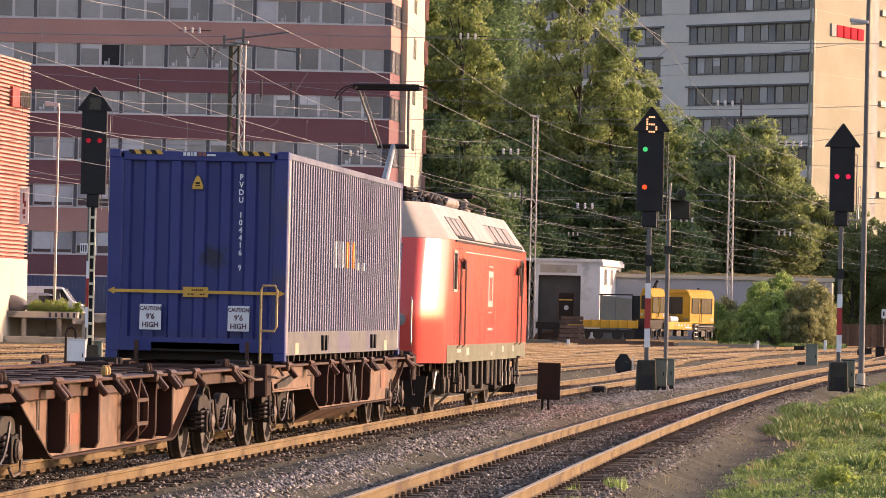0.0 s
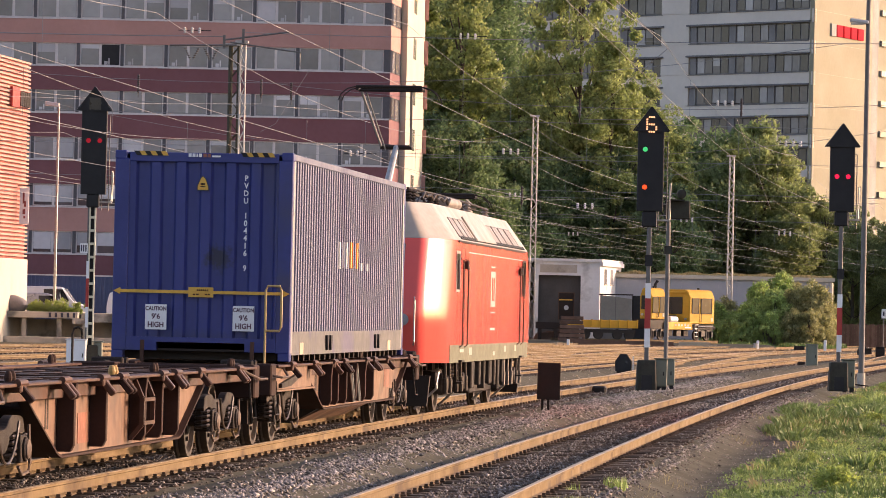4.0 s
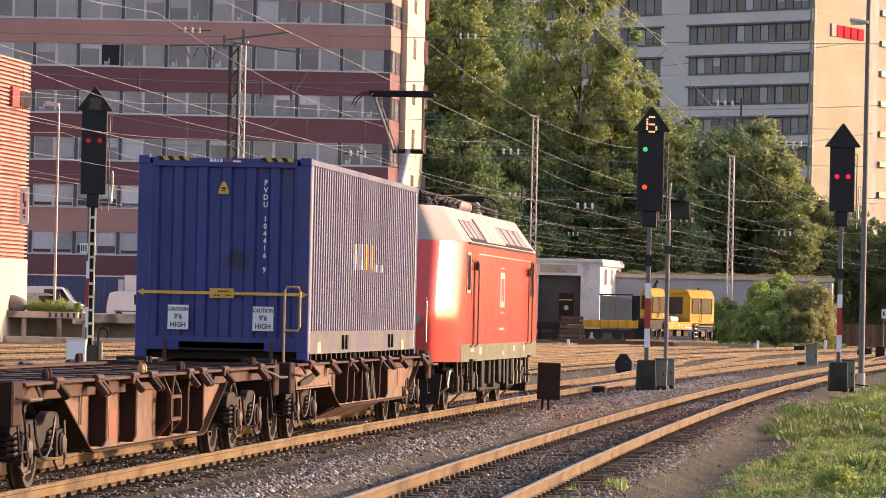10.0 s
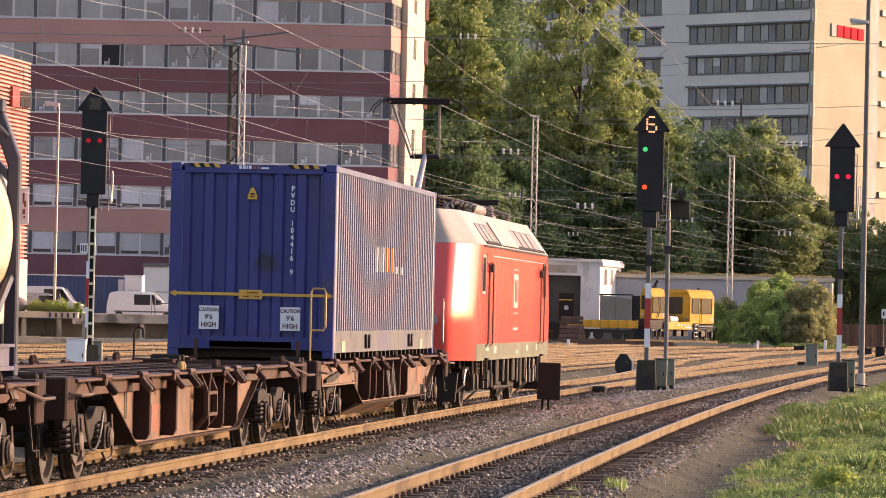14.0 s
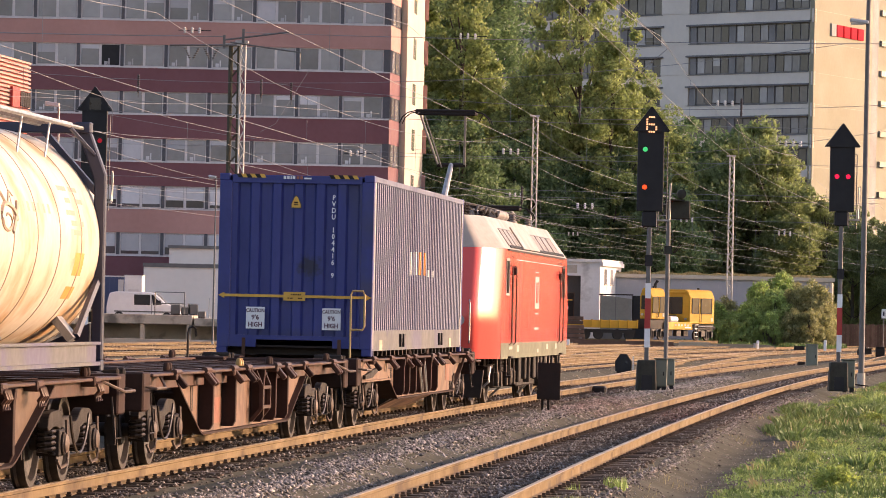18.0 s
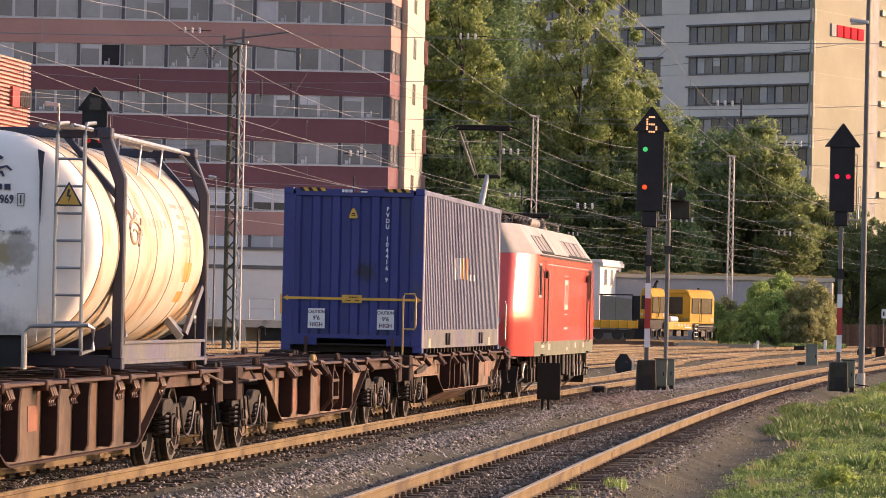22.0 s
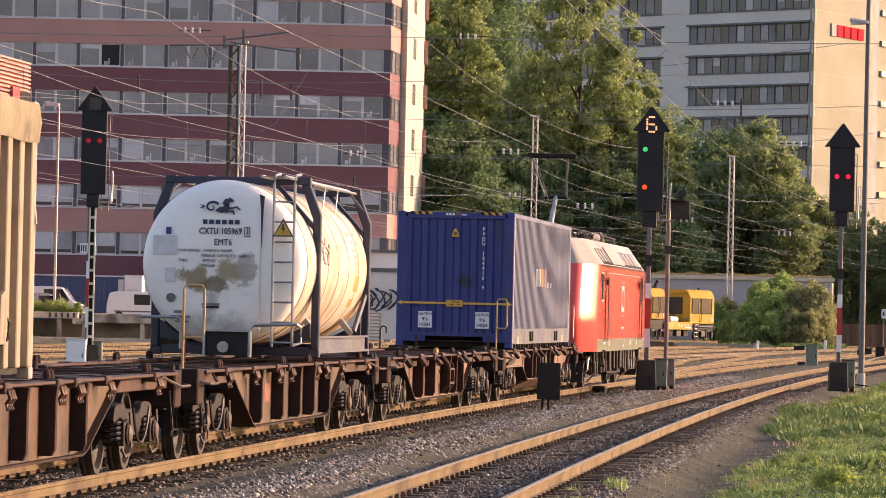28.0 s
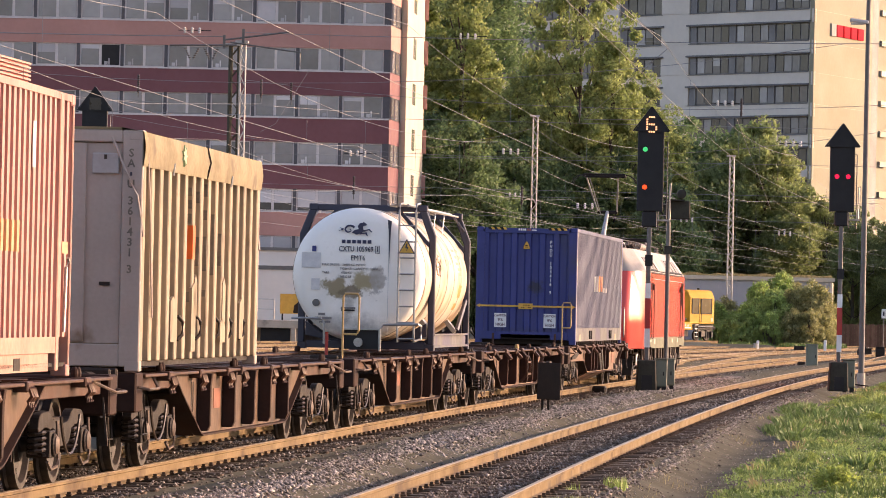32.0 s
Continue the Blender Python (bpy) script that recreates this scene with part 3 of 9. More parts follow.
            if grimy:
                for dy in (-0.1, 0.02, 0.12):
                    part("lock_claw", Solid().tube([(sx * 1.24, yy + dy, 1.10), (sx * 1.31, yy + dy, 1.06), (sx * 1.33, yy + dy + 0.02, 0.99), (sx * 1.29, yy + dy + 0.03, 0.94), (sx * 1.31, yy + dy + 0.02, 0.88)], 0.026, 6, 0.02), LOCKRUST, b)
            for dy in (() if grimy else (-0.11, 0.11) if i % 2 else (0.0,)):
                part("lock_claw", Solid().box(sx * 1.32, yy + dy, 1.02, 0.07, 0.11, 0.20, 0, Matrix.Rotation(sx * -0.7, 3, "Y")), DARKRUST if i % 3 == 0 else RUST, b, bevel=0.012)
            if i in (0, 3, 4, 7):
                for dy in (-0.09, 0.09):
                    part("spigot", Solid().lathe([(0.035, 1.13), (0.042, 1.17), (0.036, 1.21), (0.022, 1.235), (0.01, 1.24)], 10, "z", (sx * 1.16, yy + dy, 0)), OCHRE if ladder and i == 3 else DARKRUST, b)
    # rails to hold at the corners, steps and the brake lever
        for e in (-1, 1):
            part("shunter_handrail", Solid().tube([(sx * 1.25, e * (h - 0.05), 0.98), (sx * 1.36, e * (h - 0.1), 0.96), (sx * 1.36, e * (h - 0.75), 0.96), (sx * 1.20, e * (h - 1.3), 1.08)], 0.018, 6), SPRINGLIT, w)
            part("step", Solid().tube([(sx * 1.2, e * (h - 0.3), 0.9), (sx * 1.25, e * (h - 0.3), 0.45), (sx * 1.25, e * (h - 0.65), 0.45), (sx * 1.2, e * (h - 0.65), 0.9)], 0.016, 5), DARK, w)
        if ladder:
            s = Solid()
            for yy in (-0.1, 0.62):
                for (za, xa), (zb, xb) in (((0.40, 1.12), (0.56, 1.25)), ((0.56, 1.25), (0.86, 1.25)), ((0.86, 1.25), (1.06, 1.16))):
                    s.box(sx * (xa + xb) / 2, yy, (za + zb) / 2, 0.05, 0.05, math.hypot(zb - za, xb - xa), 0, Matrix.Rotation(sx * math.atan2(xb - xa, zb - za), 3, "Y"))
            for z in (0.58, 0.84):
                s.span(sx * 1.22, sx * 1.28, -0.1, 0.62, z - 0.02, z + 0.02)
            part("step_ladder", s, RUST, w)
            part("tie_ring", Solid().tube([(sx * 1.10, 1.6 + 0.1 * math.cos(k * 0.7854), 0.70 + 0.1 * math.sin(k * 0.7854)) for k in range(9)], 0.012, 5), SPRING, w)
    part("brake_cylinder", Solid().cyl((0.2, -1.2, 0.62), (0.2, -0.3, 0.62), 0.17, 16), DARK, w, smooth=True)
    part("air_reservoir", Solid().cyl((-0.3, 1.0, 0.6), (-0.3, 2.2, 0.6), 0.19, 16), DARK, w, smooth=True)
    part("brake_rod", Solid().cyl((0.1, -pivot / 2, 0.5), (0.1, pivot / 2, 0.5), 0.03, 6), DARK, w)
    buffers(w, -h, -1)
    buffers(w, h, 1)
    bogie_y25(w, -pivot / 2)
    bogie_y25(w, pivot / 2)
    return w


def wave(y0, y1, pitch, x0, x1, deep):
    """Trapezoid corrugation as (along, out) points, starting and ending flush."""
    n = int(round((y1 - y0) / pitch))
    p = (y1 - y0) / n
    pts = []
    for i in range(n):
        a = y0 + i * p
        pts += [(a, 0.0), (a + p * 0.46, 0.0), (a + p * 0.46 + 0.12 * deep, -deep), (a + p - 0.12 * deep, -deep)]
    pts.append((y1, 0.0))
    return pts


def wall_sheet(pts, z0, z1, x, sx, thick=0.004, axis="y"):
    """A corrugated sheet: along y at x, or along x at y."""
    s = Solid()
    n = len(pts)
    for z in (z0, z1):
        for back in (0.0, thick):
            for a, d in pts:
                o = x + sx * (d - back)
                s.v.append((o, a, z) if axis == "y" else (a, o, z))
    for i in range(n - 1):
        s.f.append((i, i + 1, 2 * n + i + 1, 2 * n + i))
        s.f.append((n + i, 3 * n + i, 3 * n + i + 1, n + i + 1))
        s.f.append((2 * n + i, 2 * n + i + 1, 3 * n + i + 1, 3 * n + i))
    return s


def castings(c, wx, hy, z0, z1, mat):
    for sx in (-1, 1):
        for e in (-1, 1):
            for z in (z0, z1 - 0.118):
                part("corner_casting", Solid().span(sx * (wx - 0.162), sx * (wx + 0.004), e * (hy - 0.178), e * (hy + 0.004), z, z + 0.118), mat, c, bevel=0.012)


FADEDW = material("faded_white_lettering", (0.76, 0.40, 0.35), (0.68, 0.32, 0.27), rough=0.5, bump=0)


def locomotive():
    """A four-axle electric locomotive, red with a grey skirt."""
    L = thing("electric_locomotive", "red four-axle electric locomotive with grey skirt and raised pantograph", "locomotive")
    ends = [(8.82, 0.98), (8.76, 1.08), (8.60, 1.165), (8.30, 1.325), (8.04, 1.458), (7.84, 1.486), (7.6, 1.49), (7.0, 1.49)]

    def ring(z):
        """The plan outline at a height: the cab fronts curve back towards the roof."""
        lean = 0.41 * (z - 1.85) + 0.08 * ((z - 2.62) ** 2 - 0.593) if z > 1.85 else 0.2 * (1.85 - z)
        w = 1.0 if z <= 3.22 else 1.0 - (z - 3.22) * 0.46
        half = [(ww * w, yy - lean) for yy, ww in ends]
        front = [(x, y) for x, y in half[::-1]]
        pts = front + [(-x, y) for x, y in front[::-1]]
        return pts + [(-x, -y) for x, y in pts]

    def shell(zs):
        s = Solid()
        rings = [ring(z) for z in zs]
        n = len(rings[0])
        for r, z in zip(rings, zs):
            s.v += [(x, y, z) for x, y in r]
        for j in range(len(zs) - 1):
            for i in range(n):
                s.f.append((j * n + i, j * n + (i + 1) % n, (j + 1) * n + (i + 1) % n, (j + 1) * n + i))
        s.f += [tuple(range(n - 1, -1, -1)), tuple(range((len(zs) - 1) * n, len(zs) * n))]
        return s

    body = part("body", shell([0.98, 1.2, 1.4, 1.6, 1.8, 2.0, 2.2, 2.4, 2.6, 2.8, 3.0, 3.12, 3.22]), LOCRED, L, "glossy red body side", smooth=True)
    part("roof", shell([3.224, 3.36, 3.5, 3.65, 3.80, 3.88]), LOCROOF, L, "pale sloping roof sides", smooth=True)
    for sx in (-1, 1):
        part("skirt", Solid().span(sx * 1.46, sx * 1.496, -7.55, 7.55, 0.975, 1.30), LOCGREY, L, "grey-beige lower body band")
        part("gutter_strip", Solid().span(sx * 1.49, sx * 1.515, -6.4, 6.4, 3.19, 3.225), DARK, body)
        # ventilation grilles on the roof slope
        slope = Matrix.Rotation(sx * -0.60, 3, "Y")
        for yy, wd in ((-5.45, 0.75), (-4.62, 0.75), (-3.8, 0.75), (1.35, 1.1), (2.62, 1.1), (3.9, 1.1), (5.2, 1.1)):
            g = part("roof_grille", Solid().box(sx * 1.318, yy, 3.48, 0.012, wd, 0.42, 0, slope), GRILLE, L, bevel=0.003)
            fr = Solid()
            for d in (-1, 1):
                fr.box(sx * 1.322, yy + d * (wd / 2 - 0.02), 3.48, 0.016, 0.022, 0.42, 0, slope)
                fr.box(sx * (1.322 - d * 0.117), yy, 3.48 + d * 0.17, 0.016, wd, 0.02, 0, slope)
            part("grille_frame", fr, POLE, g)
        part("roof_hatch", Solid().box(sx * 1.312, -1.2, 3.50, 0.05, 3.6, 0.56, 0, slope), LOCROOF, L, bevel=0.01)
        slits = Solid()
        for k in range(36):
            slits.box(sx * 1.462, -5.6 + 0.345 * k, 3.287, 0.02, 0.27, 0.065, 0, slope)
        part("drain_slits", slits, BLACK, L)
        # driver's side windows and doors
        for e in (-1, 1):
            part("side_window", Solid().span(sx * 1.478, sx * 1.496, e * 6.15, e * 6.7, 2.32, 2.98), CABGLASS, L, bevel=0.004)
            fr = Solid()
            for a, b, c, d in ((6.1, 6.75, 2.98, 3.03), (6.1, 6.75, 2.27, 2.32), (6.1, 6.15, 2.3, 3.0), (6.7, 6.75, 2.3, 3.0)):
                fr.span(sx * 1.48, sx * 1.505, e * a, e * b, c, d)
            part("window_frame", fr, LOCROOF if e < 0 else DARK, L)
            for yy in (5.95, 5.1):
                part("door_handrail", Solid().tube([(sx * 1.49, e * yy, 1.25), (sx * 1.55, e * yy, 1.3), (sx * 1.55, e * yy, 2.85), (sx * 1.49, e * yy, 2.9)], 0.014, 6), DARK, L)
            door = Solid()
            for a, b, c, d in ((5.2, 5.86, 3.08, 3.095), (5.2, 5.215, 1.35, 3.08), (5.845, 5.86, 1.35, 3.08)):
                door.span(sx * 1.488, sx * 1.494, e * a, e * b, c, d)
            part("door_gap", door, BLACK, L)
            part("mirror_lamp", Solid().box(sx * 1.54, e * 5.35, 2.78, 0.09, 0.12, 0.16), DARK, L, bevel=0.02)
            part("entry_step", Solid().span(sx * 1.42, sx * 1.56, e * 5.6, e * 6.05, 0.98, 1.02).span(sx * 1.42, sx * 1.56, e * 5.6, e * 6.05, 0.58, 0.62).span(sx * 1.44, sx * 1.46, e * 5.6, e * 5.63, 0.58, 1.02).span(sx * 1.44, sx * 1.46, e * 6.02, e * 6.05, 0.58, 1.02), DARK, L)
        # emblem: white plate with a red inner field
        part("emblem", Solid().span(sx * 1.491, sx * 1.496, -0.45, 0.45, 2.02, 2.72), FADEDW, body, "white rectangular emblem")
        for d in (-0.15, 0.15):
            part("emblem_bar", Solid().span(sx * 1.5, sx * 1.502, d - 0.09, d + 0.09, 2.14, 2.60), LOCRED, body)
        part("number_bar", Solid().span(sx * 1.491, sx * 1.494, -0.45, 0.5, 1.56, 1.61), FADEDW, body)
        part("thin_line", Solid().span(sx * 1.491, sx * 1.494, -0.4, 0.4, 2.80, 2.82), FADEDW, body)
        part("thin_line", Solid().span(sx * 1.491, sx * 1.494, -0.4, 0.4, 1.90, 1.92), FADEDW, body)
        part("panel_seam", Solid().span(sx * 1.491, sx * 1.4925, -4.6, 6.2, 3.02, 3.035), FADEDW, body)
        for yy, wd, za, zb in ((-5.5, 0.8, 1.16, 1.22), (-4.0, 0.6, 1.10, 1.24), (0.4, 0.4, 1.06, 1.14), (2.65, 0.5, 1.12, 1.24), (4.8, 0.4, 1.12, 1.24)):
            part("inscription_bar", Solid().span(sx * 1.497, sx * 1.5, yy - wd / 2, yy + wd / 3, za, zb), LOCROOF, body)
        # underfloor gear
        part("transformer_tank", Solid().span(sx * 0.3, sx * 1.30, -2.2, 2.2, 0.34, 0.98), DARK, L, bevel=0.03)
        for yy, wd, lo, mat_ in ((-2.9, 0.5, 0.45, DARK), (-1.6, 0.2, 0.5, SPRING), (-0.7, 0.16, 0.42, SPRING), (0.4, 0.5, 0.5, DARK), (1.3, 0.18, 0.46, SPRING), (2.0, 0.3, 0.36, DARK), (2.9, 0.14, 0.5, SPRING)):
            part("equipment_box", Solid().span(sx * 1.28, sx * 1.44, yy - wd / 2, yy + wd / 2, lo, 0.97), mat_, L, bevel=0.02)
        for e in (-1, 1):
            for yy in (3.6, 4.4, 5.2, 6.3, 7.0):
                part("damper", Solid().cyl((sx * 1.36, e * yy, 0.42), (sx * 1.36, e * (yy + 0.12), 1.0), 0.035, 8).cyl((sx * 1.36, e * yy, 0.42), (sx * 1.36, e * (yy + 0.05), 0.7), 0.055, 8), SPRING, L)
    # cab fronts
    for e in (-1, 1):
        lean = Matrix.Rotation(e * 0.40, 3, "X")
        part("windscreen", Solid().box(0, e * 8.50, 2.72, 1.5, 0.04, 0.86, 0, lean), CABGLASS, L, bevel=0.01)
        for sx in (-1, 1):
            part("headlight", Solid().lathe([(0.02, e * 8.74), (0.10, e * 8.80), (0.11, e * 8.84), (0.02, e * 8.85)], 14, "y", (sx * 0.78, 0, 1.75)), GALV, L)
            part("front_handrail", Solid().tube([(sx * 0.98, e * 8.80, 1.3), (sx * 1.0, e * 8.92, 1.35), (sx * 1.0, e * 8.92, 2.1), (sx * 0.98, e * 8.80, 2.15)], 0.016, 6), GALV, L)
        part("top_headlight", Solid().lathe([(0.02, e * 8.0), (0.10, e * 8.2), (0.02, e * 8.25)], 14, "y", (0, 0, 3.42)), GALV, L)
        part("snow_plough", Solid().prism([(-1.2, 0.2), (1.2, 0.2), (1.25, 0.75), (-1.25, 0.75)], "y", e * 8.35, e * 8.5), DARK, L)
        part("destination_plate", Solid().span(-0.35, 0.35, e * 8.83, e * 8.845, 1.6, 1.95), WHITE, L)
        buffers(L, e * 8.82, e * 1.25)
    # bogies
    for e in (-1, 1):
        bg = part("bogie", Solid().span(-1.05, 1.05, -0.4, 0.4, 0.45, 0.8), DARK, L, bevel=0.02)
        bg.location = (0, e * 5.0, 0)
        for sx in (-1, 1):
            part("side_frame", Solid().prism([(-1.9, 0.55), (-1.85, 0.8), (-1.0, 0.85), (-0.5, 0.62), (0.5, 0.62), (1.0, 0.85), (1.85, 0.8), (1.9, 0.55), (1.0, 0.5), (0.5, 0.35), (-0.5, 0.35), (-1.0, 0.5)], "x", sx * 1.06, sx * 1.18), DARK, bg, bevel=0.02)
            for ay in (-1.3, 1.3):
                part("axle_box", Solid().span(sx * 1.0, sx * 1.28, ay - 0.22, ay + 0.22, 0.4, 0.78).cyl((sx * 1.26, ay, 0.6), (sx * 1.36, ay, 0.6), 0.17, 14), SPRING, bg, bevel=0.02)
            for yy in (-0.32, 0.0, 0.32):
                coil = [(sx * 1.2 + 0.1 * math.cos(w), yy + 0.1 * math.sin(w), 0.66 + 0.34 * w / (9 * math.pi)) for w in [k * math.pi / 4 for k in range(37)]]
                part("spring", Solid().tube(coil, 0.022, 5), SPRING, bg)
            for d in (-1, 1):
                part("sand_pipe", Solid().tube([(sx * 1.2, d * 1.7, 0.8), (sx * 1.2, d * 1.95, 0.5), (sx * 0.8, d * 2.0, 0.12)], 0.025, 6), GALV, bg)
        for ay in (-1.3, 1.3):
            wheelset(bg, ay, 0.60)
    # roof gear
    for yy in (-7.0, -6.4, -3.6, -2.6, -1.2, 0.4, 1.8, 3.0, 6.6):
        for x in (-0.55, 0.1, 0.6):
            prof = [(0.05, 3.86)]
            for k in range(4):
                prof += [(0.045, 3.9 + k * 0.06), (0.085, 3.92 + k * 0.06), (0.05, 3.95 + k * 0.06)]
            prof.append((0.03, 4.14))
            part("roof_insulator", Solid().lathe(prof, 10, "z", (x, yy + 0.2 * x, 0)), GRILLE if x > 0.3 and yy > 2 else DARK, L)
    part("roof_busbar", Solid().tube([(0.6, -7.0, 4.15), (0.65, -2.5, 4.15), (0.6, 3.0, 4.15), (0.6, 6.6, 4.12)], 0.025, 6).tube([(-0.55, -6.4, 4.15), (-0.5, 0, 4.17), (-0.55, 6.0, 4.13)], 0.025, 6).tube([(0.1, -3.6, 4.15), (-0.4, -2.9, 4.2), (-0.55, -2.2, 4.15)], 0.02, 6), DARK, L)
    part("roof_cable", Solid().tube([(0.9, -7.3 + 0.35 * k, 3.95 + 0.12 * abs(math.sin(k * 1.3))) for k in range(14)], 0.03, 6).tube([(0.3, -3 + 0.4 * k, 3.98 + 0.14 * abs(math.sin(k * 0.9))) for k in range(16)], 0.028, 6), DARK, L)
    part("roof_switch_box", Solid().span(-0.5, 0.3, -1.4, -0.2, 3.88, 4.12).span(-0.2, 0.5, 4.0, 5.2, 3.88, 4.06), GRILLE, L, bevel=0.03)
    part("air_tank", Solid().cyl((0.75, -2.4, 4.02), (0.75, -0.2, 4.02), 0.11, 12), GRILLE, L, smooth=True)
    pantograph(L, -5.0, 6.08)
    pantograph(L, 5.2, 4.35, raised=False)
    return L


def pantograph(L, y, z, raised=True):
    knee_z = 5.0 if raised else 4.22
    ky = y + (0.95 if raised else 1.6)
    p = part("pantograph", Solid().span(-0.5, 0.5, y - 0.7, y - 0.62, 4.06, 4.12).span(-0.5, 0.5, y + 0.62, y + 0.7, 4.06, 4.12).span(-0.5, -0.43, y - 0.7, y + 0.7, 4.06, 4.12).span(0.43, 0.5, y - 0.7, y + 0.7, 4.06, 4.12), DARK, L, "raised single-arm pantograph" if raised else "folded single-arm pantograph")
    part("lower_arm", Solid().cyl((0.0, y - 0.5, 4.12), (0.0, ky, knee_z), 0.075, 10, 0.055), GALV, p)
    part("knee", Solid().cyl((-0.3, ky, knee_z), (0.3, ky, knee_z), 0.045, 8), DARK, p)
    ty = y - 0.1 if raised else y - 0.6
    part("upper_arm", Solid().cyl((-0.28, ky, knee_z), (-0.55, ty, z - 0.06), 0.026, 8).cyl((0.28, ky, knee_z), (0.4, ty, z - 0.06), 0.026, 8).cyl((-0.2, ky, knee_z - 0.05), (-0.45, ty, z - 0.1), 0.016, 6), GALV, p)
    for dy in (-0.22, 0.22):
        strip = part("contact_strip", Solid().cyl((-0.62, ty + dy, z), (0.62, ty + dy, z), 0.032, 7), DARK, p)
        for sx in (-1, 1):
            part("horn", Solid().tube([(sx * 0.62, ty + dy, z), (sx * 0.78, ty + dy, z - 0.04), (sx * 0.9, ty + dy, z - 0.14), (sx * 0.95, ty + dy, z - 0.26)], 0.013, 5), DARK, strip)
    part("head_frame", Solid().cyl((-0.6, ty - 0.24, z - 0.04), (-0.6, ty + 0.24, z - 0.04), 0.035, 6).cyl((0.6, ty - 0.24, z - 0.04), (0.6, ty + 0.24, z - 0.04), 0.035, 6).cyl((-0.6, ty, z - 0.06), (0.6, ty, z - 0.06), 0.03, 6), DARK, p)


def bars(c, name, mat, rects, y):
    """Flat bars of illegible writing on an end wall that faces -y: (x, z, width, height)."""
    for x, z, wd, h in rects:
        part(name, Solid().span(x - wd / 2, x + wd / 2, y - 0.004, y - 0.001, z - h / 2, z + h / 2), mat, c)


def blue_container():
    c = thing("shipping_container", "blue 45-foot shipping container with yellow line and white labels", "container")
    hy, wx, H = 6.858, 1.25, 2.896
    sk = Solid()
    sk.span(-wx + 0.02, wx - 0.02, -hy + 0.06, hy - 0.06, 0.12, 0.15)
    part("floor", sk, DARK, c)
    for k in range(24):
        part("floor_beam", Solid().span(-wx + 0.07, wx - 0.07, -6.6 + 0.57 * k, -6.5 + 0.57 * k, 0.0, 0.118), DARK, c)
    for sx in (-1, 1):
        sheet = wall_sheet(wave(-hy + 0.28, hy - 0.28, 0.262, 0, 0, 0.022), 0.42, H - 0.1, sx * (wx - 0.012), sx)
        part("side_wall", sheet, SIDEBLUE, c, "corrugated blue-grey side wall")
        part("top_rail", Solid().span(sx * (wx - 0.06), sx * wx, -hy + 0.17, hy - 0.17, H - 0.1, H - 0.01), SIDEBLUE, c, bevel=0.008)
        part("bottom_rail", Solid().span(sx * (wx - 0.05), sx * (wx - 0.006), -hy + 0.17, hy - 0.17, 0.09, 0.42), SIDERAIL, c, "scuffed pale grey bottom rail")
        for yy in (-5.6, 4.9):
            part("scuff_plate", Solid().span(sx * (wx - 0.005), sx * (wx - 0.001), yy - 0.2, yy + 0.2, 0.1, 0.26), SCUFF, c)
        for yy in (-2.7, 3.2):
            for d in (-0.25, 0.15):
                part("lashing_hook", Solid().prism([(yy + d - 0.1, 0.36), (yy + d + 0.1, 0.36), (yy + d + 0.03, 0.14), (yy + d - 0.05, 0.14)], "x", sx * (wx - 0.01), sx * (wx + 0.03)), BLACK, c)
        for e in (-1, 1):
            part("corner_post", Solid().span(sx * (wx - 0.2), sx * wx, e * (hy - 0.14), e * hy, 0.11, H - 0.11), BLUE, c, bevel=0.01)
            part("side_post", Solid().span(sx * (wx - 0.1), sx * (wx - 0.004), e * (hy - 0.29), e * (hy - 0.15), 0.12, H - 0.1), POSTPALE, c)
        # emblem on the side, plain shapes
        for nm, ya, yb, za, zb, mat_ in (("side_emblem", -1.75, -1.45, 1.36, 1.76, GREYLAB), ("side_emblem", -1.3, -1.05, 1.37, 1.77, GREYLAB), ("side_emblem", -0.9, -0.6, 1.37, 1.77, GREYLAB), ("side_emblem_patch", -0.35, 0.1, 1.38, 1.78, ORANGE), ("side_emblem_patch", 0.3, 0.75, 1.38, 1.78, ORANGE), ("side_emblem", 0.95, 1.35, 1.36, 1.48, GREYLAB), ("side_emblem", 1.6, 2.0, 1.36, 1.48, GREYLAB)):
            inside = [(a, d) for a, d in wave(-hy + 0.28, hy - 0.28, 0.262, 0, 0, 0.022) if ya <= a <= yb]
            part(nm, wall_sheet(inside, za, zb, sx * (wx - 0.008), sx), mat_, c)
    part("roof_sheet", Solid().span(-wx + 0.03, wx - 0.03, -hy + 0.1, hy - 0.1, H - 0.05, H - 0.02), BLUE, c)
    for e in (-1, 1):
        pts = [(-wx + 0.2, 0.0)]
        n = 6
        p = (2 * wx - 0.4) / n
        for i in range(n):
            a = -wx + 0.2 + i * p
            pts += [(a + p * 0.26, 0.0), (a + p * 0.36, -0.055), (a + p * 0.80, -0.055), (a + p * 0.9, 0.0)]
        pts.append((wx - 0.2, 0.0))
        part("end_wall", wall_sheet(pts, 0.3, H - 0.13, e * (hy - 0.025), e, axis="x"), ENDBLUE, c, "blue end wall with broad vertical flutes")
        part("header", Solid().span(-wx + 0.2, wx - 0.2, e * (hy - 0.1), e * (hy - 0.005), H - 0.15, H - 0.02), BLUE, c, bevel=0.008)
        part("bottom_beam", Solid().span(-wx + 0.2, -0.62, e * (hy - 0.12), e * (hy - 0.005), 0.12, 0.31).span(0.62, wx - 0.2, e * (hy - 0.12), e * (hy - 0.005), 0.12, 0.31).span(-0.62, 0.62, e * (hy - 0.12), e * (hy - 0.005), 0.24, 0.31), BLUE, c)
    castings(c, wx, hy, 0, H, BLUE)
    y = -hy
